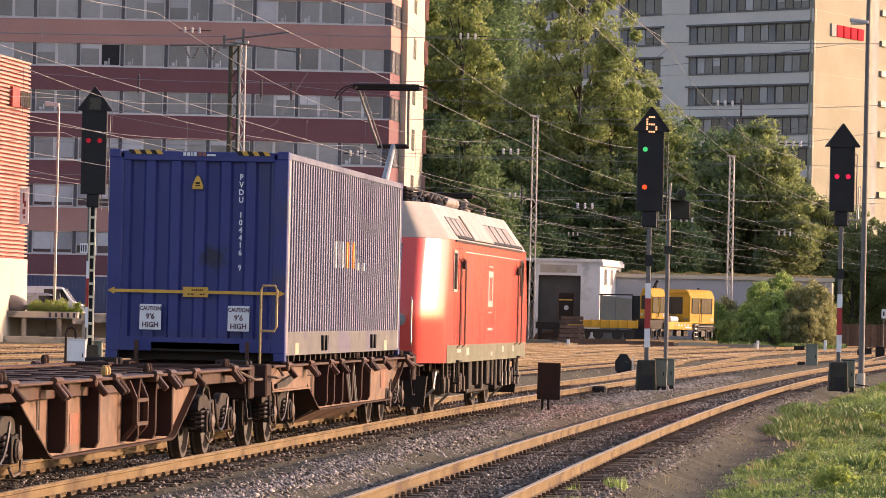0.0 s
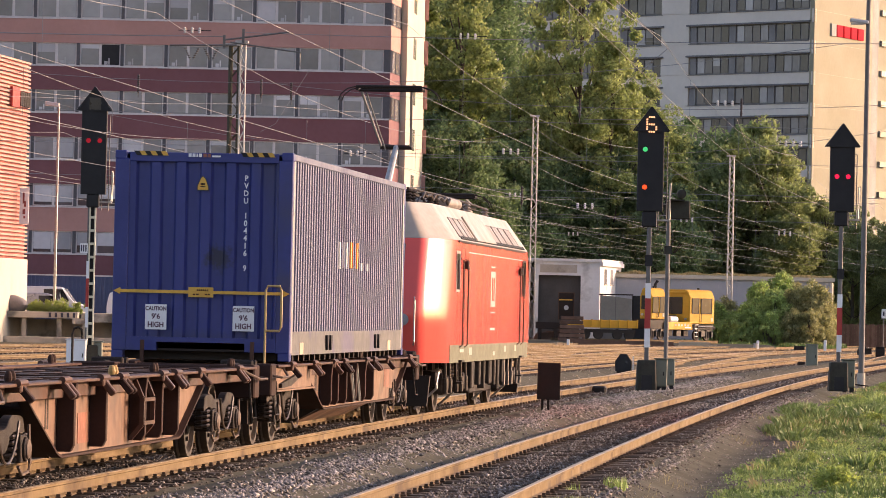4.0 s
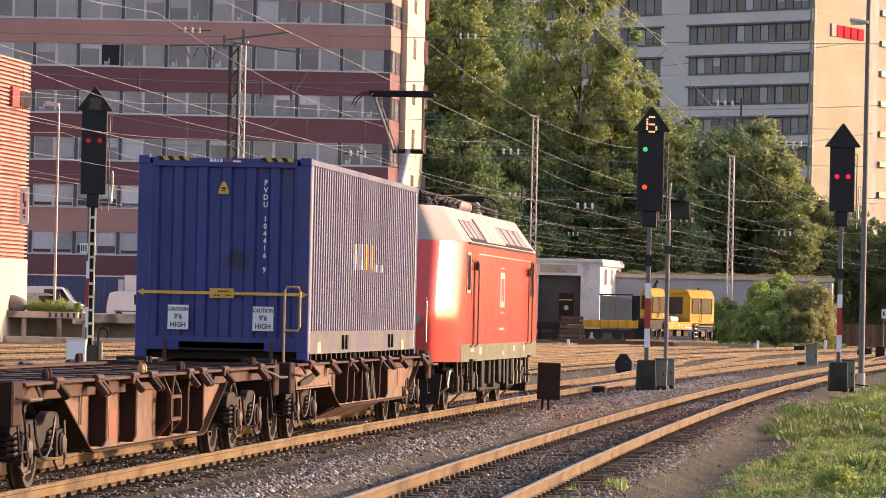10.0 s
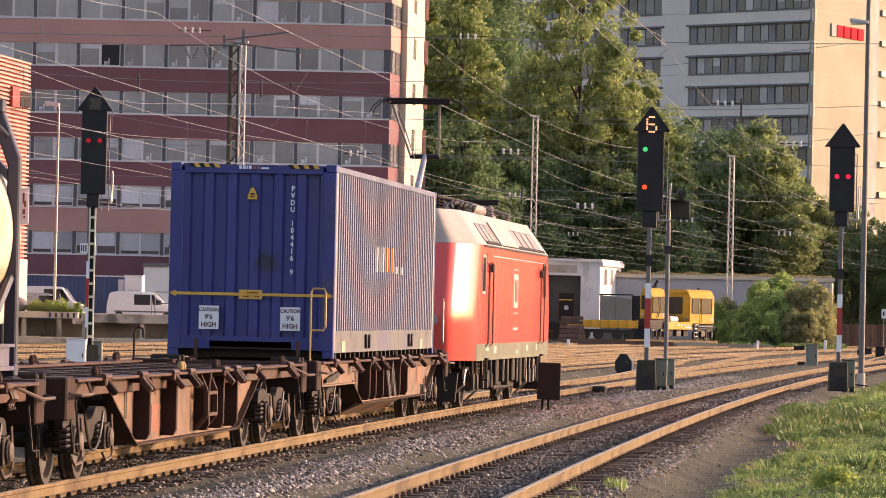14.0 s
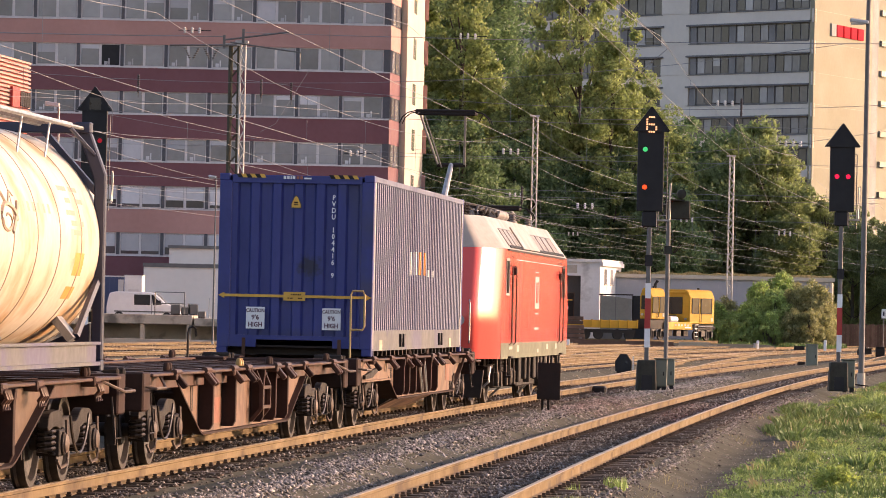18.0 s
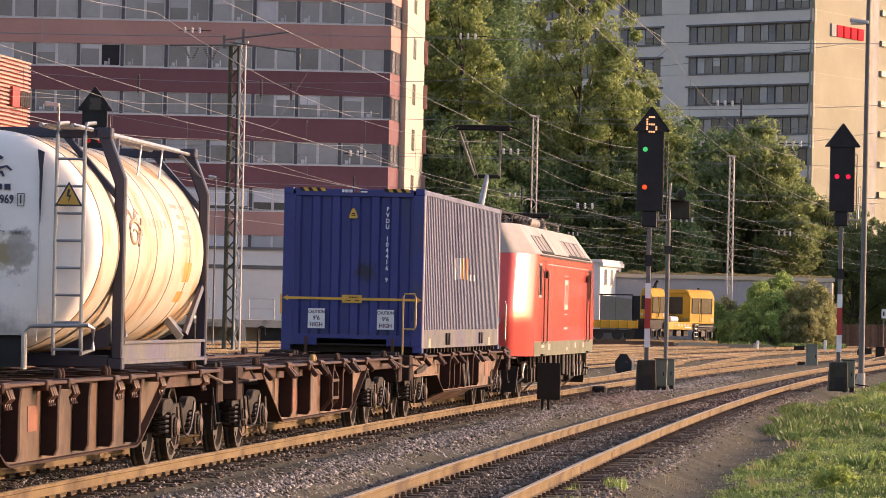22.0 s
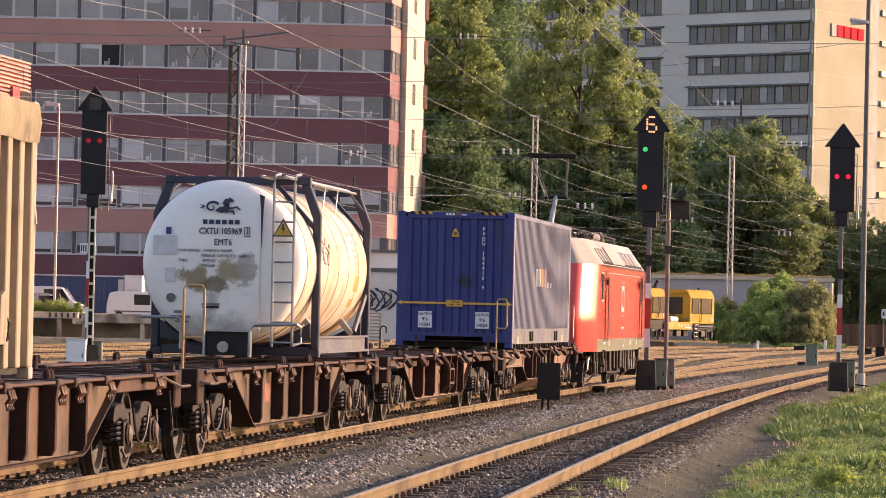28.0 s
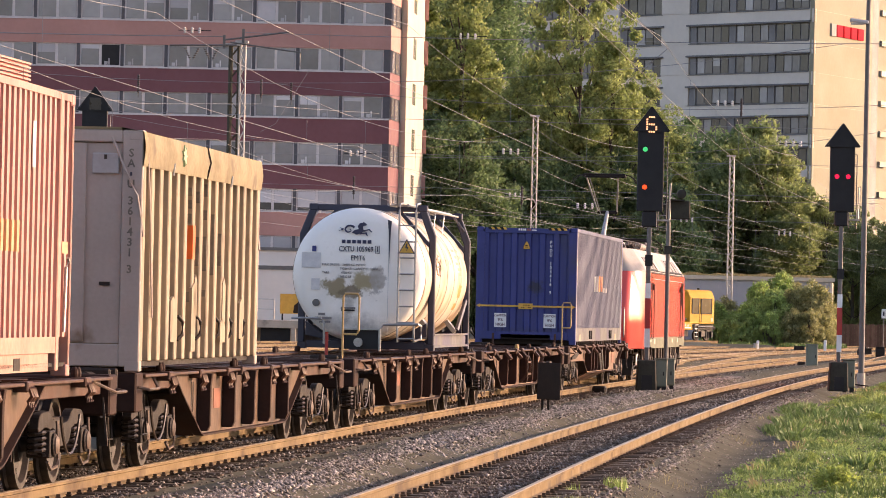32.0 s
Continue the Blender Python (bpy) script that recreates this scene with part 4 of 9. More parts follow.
    for x0 in (-0.95, 0.55):
        s = Solid()
        k = Solid()
        for i in range(6):
            (s if i % 2 else k).prism([(x0 + i * 0.075, H - 0.065), (x0 + i * 0.075 + 0.075, H - 0.065), (x0 + i * 0.075 + 0.035, H - 0.005), (x0 + i * 0.075 - 0.04, H - 0.005)], "y", y - 0.008, y - 0.002)
        part("hazard_stripe", s, YELLOW, c)
        part("hazard_stripe", k, BLACK, c)
    z = 0.94
    part("yellow_line", Solid().span(-1.15, 1.15, y - 0.012, y - 0.006, z - 0.022, z + 0.022).prism([(-1.14, z - 0.05), (-1.24, z), (-1.14, z + 0.05)], "y", y - 0.012, y - 0.006).prism([(1.14, z - 0.05), (1.24, z), (1.14, z + 0.05)], "y", y - 0.012, y - 0.006), YELLOW, c)
    pl = part("plate", Solid().span(-0.18, 0.17, y - 0.02, y - 0.008, z - 0.07, z + 0.07), YELLOW, c, "yellow data plate with dark bars")
    bars(pl, "plate_bar", DARKRUST, [(-0.05 + 0.028 * q, z + 0.028, 0.018, 0.022) for q in range(6)] + [(-0.10, z - 0.03, 0.03, 0.016), (-0.05, z - 0.03, 0.04, 0.016), (0.07, z - 0.03, 0.03, 0.016), (0.11, z - 0.03, 0.03, 0.016)], y - 0.021)
    for x in (-0.63, 0.60):
        lab = part("label", Solid().span(x - 0.15, x + 0.15, y - 0.016, y - 0.006, 0.41, 0.76), WHITE, c, "white height warning label")
        text("label_text", "CAUTION", 0.082, LABELINK, lab, pose(x, y - 0.018, 0.70), squeeze=0.80)
        text("label_text", "9'6", 0.105, LABELINK, lab, pose(x, y - 0.018, 0.59))
        text("label_text", "HIGH", 0.105, LABELINK, lab, pose(x, y - 0.018, 0.475), squeeze=0.9)
    tri = part("warning_triangle", Solid().prism([(-0.095, 2.35), (0.075, 2.35), (0.075, 2.41), (0.025, 2.53), (-0.01, 2.565), (-0.045, 2.53), (-0.095, 2.41)], "y", y - 0.010, y - 0.005), INK, c, "dark-edged yellow warning triangle")
    part("triangle_field", Solid().prism([(-0.083, 2.362), (0.063, 2.362), (0.063, 2.412), (0.018, 2.52), (-0.01, 2.548), (-0.038, 2.52), (-0.083, 2.412)], "y", y - 0.014, y - 0.0105), YELLOW, tri)
    part("triangle_mark", Solid().span(-0.045, 0.025, y - 0.017, y - 0.0145, 2.40, 2.415).span(-0.04, 0.02, y - 0.017, y - 0.0145, 2.43, 2.455), DARKRUST, tri)
    z = 2.53
    for ch in "PVDU 104416 9":
        if ch != " ":
            text("stencil_character", ch, 0.112, WHITE, c, pose(0.60, y - 0.006, z), squeeze=0.85)
        z -= 0.104
    for bx_, bz_, bw_, bh_, mat_ in ((-0.20, 0.055, 0.042, 0.05, WHITE), (-0.145, 0.055, 0.042, 0.05, WHITE), (-0.10, 0.055, 0.02, 0.05, WHITE), (-0.055, 0.055, 0.042, 0.05, WHITE), (0.01, 0.055, 0.045, 0.05, NAMERED), (0.07, 0.055, 0.045, 0.05, NAMERED), (0.17, 0.065, 0.12, 0.025, WHITE)):
        bars(c, "name_bar", mat_, [(bx_, H - bz_, bw_, bh_)], y - 0.006)
    return c


SIDERAIL = material("scuffed_grey_paint", (0.10, 0.094, 0.095), (0.075, 0.07, 0.073), rough=0.5, scale=1.2, fine=10, spot=(0.08, 0.07, 0.12), spot_scale=1.2, spot_amount=0.4, bump=0.05)
POSTPALE = material("chipped_pale_post_paint", (0.40, 0.37, 0.34), (0.27, 0.22, 0.19), rough=0.5, scale=1.5, fine=10, spot=(0.20, 0.10, 0.06), spot_scale=2.0, spot_amount=0.4, stretch=(1, 1, 0.3), bump=0.05)
LABELINK = material("dark_purple_label_ink", (0.10, 0.035, 0.06), (0.12, 0.05, 0.07), rough=0.5, bump=0)
NAMERED = material("brick_red_name_paint", (0.36, 0.12, 0.08), (0.3, 0.1, 0.07), rough=0.5, bump=0)
GREYLAB = material("pale_grey_notice", (0.56, 0.55, 0.53), (0.5, 0.49, 0.47), rough=0.5, bump=0)
ENDBLUE = stained(material("sooty_blue_end_paint", (0.028, 0.040, 0.20), (0.022, 0.031, 0.15), rough=0.40, scale=0.9, fine=14, spot=(0.035, 0.04, 0.12), spot_scale=0.8, spot_amount=0.3, stretch=(1, 1, 0.4), bump=0.04), (
    ((0.23, 1.42, 0.22, 0.25), (0.016, 0.018, 0.045), 0.25, 7.0, 0.95),
    # second patch: a darker band along the wall's foot
    ((0.0, 0.25, 1.3, 0.16), (0.03, 0.032, 0.07), 0.5, 3.0, 0.6)))


def tank_container():
    c = thing("tank_container", "white cylindrical 20-foot tank container in a navy steel frame", "tank container")
    hy, wx, H, r, zc = 3.029, 1.24, 2.625, 1.19, 1.345
    prof = [(0.02, -4.36), (0.6, -4.35), (0.95, -4.32), (1.09, -4.27), (1.16, -4.19), (r, -4.08), (r, 3.3), (1.15, 3.42), (1.05, 3.5), (0.8, 3.57), (0.02, 3.6)]
    part("vessel", Solid().lathe(prof, 64, "y", (0, 0, zc)), TANKEND, c, "off-white dished tank ends, dirty at the outlet", smooth=True)
    part("flank_cladding", Solid().lathe([(r + 0.001, -4.02), (r + 0.003, -4.0), (r + 0.003, 3.28), (r + 0.001, 3.3)], 64, "y", (0, 0, zc)), TANKSIDE, c, "cream cladding with orange stains", smooth=True)
    on_flank = lambda yy, up: ((r + 0.006) * math.cos(up), yy, zc + (r + 0.006) * math.sin(up))
    worn = part("worn_emblem", Solid().tube([on_flank(-2.05 + 0.42 * (1 - k * 0.04) * math.cos(k * 0.45), 0.12 + 0.15 * (1 - k * 0.04) * math.sin(k * 0.45)) for k in range(20)], 0.028, 5, 0.010), TANKWORN, c, "worn brown curling emblem")
    part("emblem_stroke", Solid().tube([on_flank(-2.45 + 0.12 * k, 0.30 + 0.06 * math.sin(k * 1.3)) for k in range(8)], 0.026, 5, 0.008), TANKWORN, worn)
    part("emblem_stroke", Solid().tube([on_flank(-1.85 + 0.07 * k, 0.02 + 0.05 * k) for k in range(6)], 0.024, 5), TANKWORN, worn)

    def flank_patch(y0, y1, a0, a1):
        """A sheet that follows the barrel's curve."""
        p, rr = Solid(), r + 0.0045
        for k in range(5):
            w0, w1 = a0 + (a1 - a0) * k / 5, a0 + (a1 - a0) * (k + 1) / 5
            p.poly([(rr * math.cos(w0), y0, zc + rr * math.sin(w0)), (rr * math.cos(w0), y1, zc + rr * math.sin(w0)), (rr * math.cos(w1), y1, zc + rr * math.sin(w1)), (rr * math.cos(w1), y0, zc + rr * math.sin(w1))])
        return p

    for k in range(6):
        part("worn_name_bar", flank_patch(-1.25 + 0.27 * k, -1.13 + 0.27 * k, 0.21, 0.29), TANKWORN, worn)
    for y0, y1, a0 in ((1.0, 1.5, 0.44), (1.65, 2.1, 0.44), (1.2, 1.5, 0.33), (1.75, 2.2, 0.33), (1.1, 1.6, 0.22), (1.3, 2.0, 0.13), (1.4, 1.9, 0.05)):
        part("worn_print_bar", flank_patch(y0, y1, a0, a0 + 0.045), TANKWORN, c)
    for yy in (-4.06, -3.1, -1.75, -0.55, 0.65, 1.85, 3.2):
        part("cladding_band", Solid().lathe([(r + 0.001, yy - 0.016), (r + 0.007, yy - 0.016), (r + 0.007, yy + 0.016), (r + 0.001, yy + 0.016)], 64, "y", (0, 0, zc)), TANKBAND, c, smooth=True)
    for e in (-1, 1):
        for sx in (-1, 1):
            post = Solid()
            a, b, t = e * (hy - 0.13), e * hy, 0.12
            post.prism([(sx * (wx - t), 0.11), (sx * wx, 0.11), (sx * wx, H - 0.55), (sx * (wx - 0.17), H - 0.11), (sx * (wx - 0.31), H - 0.11), (sx * (wx - t), H - 0.62)], "y", a, b)
            part("corner_post", post, NAVY, c, bevel=0.015)
            part("lower_gusset", Solid().prism([(sx * (wx - 0.14), 0.25), (sx * (wx - 0.14), 0.5), (sx * (wx - 0.62), 0.15), (sx * (wx - 0.86), 0.15)], "y", a, b), NAVY, c)
            part("upper_gusset", Solid().prism([(sx * (wx - 0.11), H - 0.78), (sx * (wx - 0.13), H - 0.66), (sx * (wx - 0.62), H - 0.12), (sx * (wx - 0.70), H - 0.12)], "y", a, b), NAVY, c)
        part("top_end_beam", Solid().span(-wx + 0.33, wx - 0.33, e * (hy - 0.14), e * hy, H - 0.12, H - 0.01), NAVY, c, bevel=0.01)
        part("bottom_end_beam", Solid().span(-wx + 0.16, wx - 0.16, e * (hy - 0.14), e * hy, 0.02, 0.15), NAVY, c, bevel=0.01)
        for sx in (-1, 1):
            part("brace", Solid().cyl((sx * (wx - 0.12), e * (hy - 0.1), H - 0.35), (sx * (wx - 0.25), e * (hy - 0.9), H - 0.09), 0.022, 6), NAVY, c)
            part("lower_brace", Solid().cyl((sx * (wx - 0.07), e * (hy - 0.1), 0.95), (sx * (wx - 0.15), e * (hy - 0.85), 0.36), 0.045, 6), NAVY, c)
    for sx in (-1, 1):
        part("bottom_side_beam", Solid().span(sx * (wx - 0.1), sx * wx, -hy + 0.17, hy - 0.17, 0.06, 0.10).span(sx * (wx - 0.08), sx * (wx - 0.05), -hy + 0.17, hy - 0.17, 0.10, 0.28).span(sx * (wx - 0.1), sx * wx, -hy + 0.17, hy - 0.17, 0.28, 0.31), SIDERAIL, c, "grey steel side beam")
        part("top_side_rail", Solid().cyl((sx * (wx - 0.25), -hy + 0.1, H - 0.07), (sx * (wx - 0.25), hy - 0.1, H - 0.07), 0.022, 7), GALV, c)
        for yy in (-1.9, 2.2):
            part("saddle", Solid().box(sx * 0.9, yy, 0.52, 0.08, 0.3, 0.5, 0, Matrix.Rotation(sx * -0.7, 3, "Y")), GALV, c)
    for sx in (-1, 1):
        for e in (-1, 1):
            for cx_, z in ((wx, 0.0), (wx - 0.17, H - 0.118)):
                part("corner_casting", Solid().span(sx * (cx_ - 0.162), sx * (cx_ + 0.004), e * (hy - 0.178), e * (hy + 0.004), z, z + 0.118), NAVY, c, bevel=0.012)
    # stickers on the barrel's flank
    for a0, a1, y0, y1, mat_ in ((-0.30, -0.10, 1.55, 2.05, ORANGE), (-0.52, -0.40, 1.5, 2.0, ORANGE), (-0.15, 0.1, 1.25, 1.5, TANKSTAIN)):
        part("sticker", flank_patch(y0, y1, a0, a1), mat_, c)
    # walkway on top, handrail, ladder at the rear end
    wk = part("walkway", Solid().tube([(0.52, -4.2, H - 0.03), (0.52, hy - 0.1, H - 0.03)], 0.025, 6).tube([(0.86, -4.2, H - 0.03), (0.86, hy - 0.1, H - 0.03)], 0.025, 6), GALV, c, "galvanised walkway along the top")
    for k in range(29):
        part("walkway_slat", Solid().span(0.53, 0.85, -4.1 + 0.24 * k, -4.02 + 0.24 * k, H - 0.034, H - 0.02), GRILLE, wk)
    for d in (-1, 1):
        part("walkway_bracket", Solid().tube([(0.86, 0.95 + d * 0.75, H - 0.03), (0.83, 0.85 + d * 0.75, 2.2)], 0.012, 5), GALV, c)
    y = -4.44
    ld = Solid()
    for x in (0.745, 1.04):
        ld.tube([(x, y + 0.05, 0.16), (x, y + 0.02, 0.3), (x, y + 0.02, H - 0.15), (x, y + 0.1, H - 0.02), (x, y + 0.6, H + 0.01)], 0.021, 7)
    ladder = part("ladder", ld, GALV, c, "galvanised end ladder")
    for k in range(8):
        part("rung", Solid().cyl((0.745, y + 0.02, 0.22 + 0.287 * k), (1.04, y + 0.02, 0.22 + 0.287 * k), 0.016, 6), GALV, ladder)
    tx, tz = 0.885, 1.73
    tri = part("warning_sign", Solid().prism([(tx - 0.15, tz), (tx + 0.15, tz), (tx, tz + 0.26)], "y", y - 0.012, y - 0.004), INK, ladder, "black-edged yellow high-voltage triangle")
    part("warning_field", Solid().prism([(tx - 0.12, tz + 0.018), (tx + 0.12, tz + 0.018), (tx, tz + 0.225)], "y", y - 0.016, y - 0.011), YELLOW, tri)
    part("lightning_bolt", Solid().prism([(tx - 0.01, tz + 0.18), (tx + 0.015, tz + 0.18), (tx + 0.005, tz + 0.12), (tx + 0.03, tz + 0.12), (tx - 0.005, tz + 0.035), (tx + 0.002, tz + 0.1), (tx - 0.025, tz + 0.1)], "y", y - 0.02, y - 0.015), INK, tri)
    part("low_handrail", Solid().tube([(-1.15, y + 0.02, 0.55), (-0.62, y - 0.02, 0.55), (-0.56, y - 0.02, 0.48), (-0.56, y, 0.1)], 0.022, 7), GALV, c)
    part("low_handrail", Solid().tube([(0.44, y, 0.02), (0.44, y, 0.38), (0.50, y, 0.46), (1.12, y, 0.48), (1.16, y + 0.1, 0.44), (1.16, y + 0.1, 0.22), (1.05, y, 0.18)], 0.024, 7), GALV, c)
    recess = part("valve_recess", Solid().span(-0.22, 0.42, -4.38, -4.2, 0.02, 0.36), BLACK, c, "dark outlet recess")
    fr = Solid()
    for x0, x1, z0, z1 in ((-0.24, 0.44, 0.36, 0.39), (-0.24, -0.21, 0.0, 0.36), (0.41, 0.44, 0.0, 0.36)):
        fr.span(x0, x1, -4.44, -4.26, z0, z1)
    part("recess_frame", fr, GALV, recess)
    part("outlet_valve", Solid().cyl((0.05, -4.46, 0.14), (0.05, -4.34, 0.14), 0.08, 14), GALV, recess)
    ye = -4.366
    part("seam", Solid().box(0.555, -4.35, 1.3, 0.008, 0.02, 2.0), GREYLAB, c)
    part("tar_drip", Solid().prism([(0.525, 2.33), (0.60, 2.30), (0.585, 2.1), (0.572, 1.75), (0.566, 1.55), (0.556, 1.75), (0.55, 2.1)], "y", -4.372, -4.352), INK, c, "dark tar drip down the tank end")
    # sea-horse emblem: curled tail, body, raised head and two forelegs, in flat shapes
    ex, ez = -0.06, 2.155
    tail = [(ex - 0.10 + 0.105 * math.cos(k * 0.42 + 0.5) * (1 - k * 0.052), ye, ez - 0.02 + 0.085 * math.sin(k * 0.42 + 0.5) * (1 - k * 0.052)) for k in range(18)]
    em = part("emblem", Solid().tube(tail, 0.021, 5, 0.005), EMBLEM, c, "dark blue sea-horse emblem")
    flat = lambda pts: Solid().prism([(ex + p_, ez + q_) for p_, q_ in pts], "y", ye - 0.004, ye + 0.01)
    part("emblem_body", flat([(-0.05, -0.07), (0.03, -0.105), (0.12, -0.08), (0.155, -0.02), (0.135, 0.035), (0.10, 0.02), (0.06, -0.01), (0.0, -0.02)]), EMBLEM, em)
    part("emblem_head", flat([(0.075, 0.0), (0.145, 0.0), (0.15, 0.05), (0.205, 0.06), (0.215, 0.085), (0.175, 0.105), (0.155, 0.13), (0.14, 0.105), (0.09, 0.10), (0.05, 0.045)]), EMBLEM, em)
    part("emblem_leg", flat([(0.13, -0.03), (0.26, 0.0), (0.315, -0.05), (0.30, -0.06), (0.25, -0.022), (0.13, -0.06)]), EMBLEM, em)
    part("emblem_leg", flat([(0.10, -0.07), (0.21, -0.06), (0.235, -0.12), (0.215, -0.125), (0.195, -0.085), (0.09, -0.10)]), EMBLEM, em)
    part("emblem_fin", flat([(-0.20, 0.0), (-0.275, 0.02), (-0.235, -0.01), (-0.285, -0.04), (-0.215, -0.03)]), EMBLEM, em)
    bars(c, "name_bar", EMBLEM, [(-0.255 + 0.093 * k, 1.925, 0.066, 0.062) for k in range(6)], ye)
    text("marking", "CXTU 105969", 0.128, INK, c, pose(-0.03, ye - 0.002, 1.79), squeeze=0.81, bold=0.014)
    text("marking", "1", 0.128, INK, c, pose(0.355, ye - 0.002, 1.79), squeeze=0.85, bold=0.014)
    fr = Solid()
    for x, z, a, b in ((0.355, 1.855, 0.08, 0.008), (0.355, 1.725, 0.08, 0.008), (0.319, 1.79, 0.008, 0.13), (0.391, 1.79, 0.008, 0.13)):
        fr.span(x - a / 2, x + a / 2, ye - 0.004, ye - 0.001, z - b / 2, z + b / 2)
    part("marking_frame", fr, INK, c)
    text("marking", "EMT6", 0.128, INK, c, pose(0.01, ye - 0.002, 1.632), squeeze=0.86, bold=0.0)
    for body_, x, z in (("MAX GROSS:", -0.63, 1.495), ("36000 KG", -0.269, 1.495), ("MAWP:", -0.023, 1.495), ("79366 LB", -0.31, 1.424), ("CAPACITY:", -0.068, 1.424), ("35000 L", 0.231, 1.424), ("TARE:", -0.63, 1.352), ("4700 KG", -0.29, 1.352), ("10362 LB", -0.31, 1.283)):
        text("marking", body_, 0.058, FADEMARK, c, pose(x, ye - 0.002, z), squeeze=0.94, centre=False, bold=0.0)
    bars(c, "small_notice", TANKNOTE, [(-0.83, 1.585, 0.34, 0.27), (-0.745, 1.16, 0.15, 0.2)], ye + 0.014)
    bars(c, "small_notice", FADEMARK, [(-0.15, 0.745, 0.26, 0.035), (-0.62, 0.63, 0.12, 0.04), (-0.68, 0.56, 0.1, 0.04), (-0.53, 0.56, 0.18, 0.04), (-0.56, 0.49, 0.2, 0.03)], ye)
    bars(c, "small_notice", BLACK, [(-0.15, 0.705, 0.24, 0.03)], ye - 0.001)
    bars(c, "blue_notice", BLUE, [(-0.78, 1.79, 0.075, 0.1)], ye + 0.012)
    part("vent_disc", Solid().cyl((-0.73, -4.36, 0.83), (-0.73, -4.28, 0.83), 0.065, 16), POLE, c)
    return c


TANKEND = stained(material("stained_tank_end", (0.93, 0.885, 0.82), (0.88, 0.825, 0.745), rough=0.36, scale=1.2, fine=14, spot=(0.70, 0.58, 0.44), spot_scale=1.4, spot_amount=0.16, bump=0.03), (
    ((-0.10, 1.12, 0.62, 0.40), (0.55, 0.50, 0.43), 0.45, 2.6, 0.35),
    ((-0.34, 1.12, 0.34, 0.23), (0.25, 0.19, 0.095), 0.16, 3.4, 0.92),
    ((0.12, 1.22, 0.32, 0.25), (0.31, 0.25, 0.13), 0.18, 3.9, 0.92),
    ((-0.14, 1.02, 0.30, 0.14), (0.17, 0.13, 0.08), 0.14, 7.0, 0.9),
    ((-0.16, 0.74, 0.13, 0.30), (0.30, 0.28, 0.25), 0.3, 5.0, 0.7),
    ((0.1, 0.26, 0.75, 0.34), (0.22, 0.19, 0.17), 0.5, 2.8, 0.8),
    ((0.36, 1.22, 0.18, 0.34), (0.36, 0.33, 0.30), 0.14, 6.0, 0.8)))
EMBLEM = material("dark_blue_emblem_ink", (0.03, 0.03, 0.07), (0.04, 0.04, 0.09), rough=0.5, bump=0)
FADEMARK = material("faded_small_lettering", (0.14, 0.13, 0.13), (0.22, 0.20, 0.19), rough=0.6, scale=8, fine=40, bump=0)
TANKNOTE = material("worn_grey_sticker", (0.55, 0.54, 0.54), (0.68, 0.66, 0.65), rough=0.5, scale=6, fine=30, bump=0)
TANKSIDE = material("cream_tank_cladding", (0.66, 0.575, 0.455), (0.55, 0.45, 0.33), rough=0.42, scale=1.6, fine=12, spot=(0.46, 0.28, 0.13), spot_scale=1.7, spot_amount=0.52, stretch=(1, 0.8, 0.7), bump=0.03)
TANKBAND = material("cladding_band_steel", (0.27, 0.20, 0.13), (0.20, 0.15, 0.10), rough=0.4, metal=0.2, bump=0.02)
TANKWORN = material("worn_brown_print", (0.34, 0.24, 0.17), (0.48, 0.36, 0.25), rough=0.6, scale=6, fine=30, bump=0)
TANKSTAIN = material("faded_orange_stain", (0.62, 0.42, 0.22), (0.7, 0.55, 0.38), rough=0.5, bump=0)


BOXGREY = material("worn_grey_document_box", (0.44, 0.40, 0.38), (0.36, 0.33, 0.31), rough=0.55, scale=3, fine=20, bump=0.05)
GREYSIDE = material("dusty_tan_side_paint", (0.36, 0.288, 0.195), (0.27, 0.213, 0.145), rough=0.6, scale=1.2, fine=20, spot=(0.15, 0.11, 0.075), spot_scale=2.5, spot_amount=0.2, stretch=(1, 1, 0.3), bump=0.08, gloss=0.3)


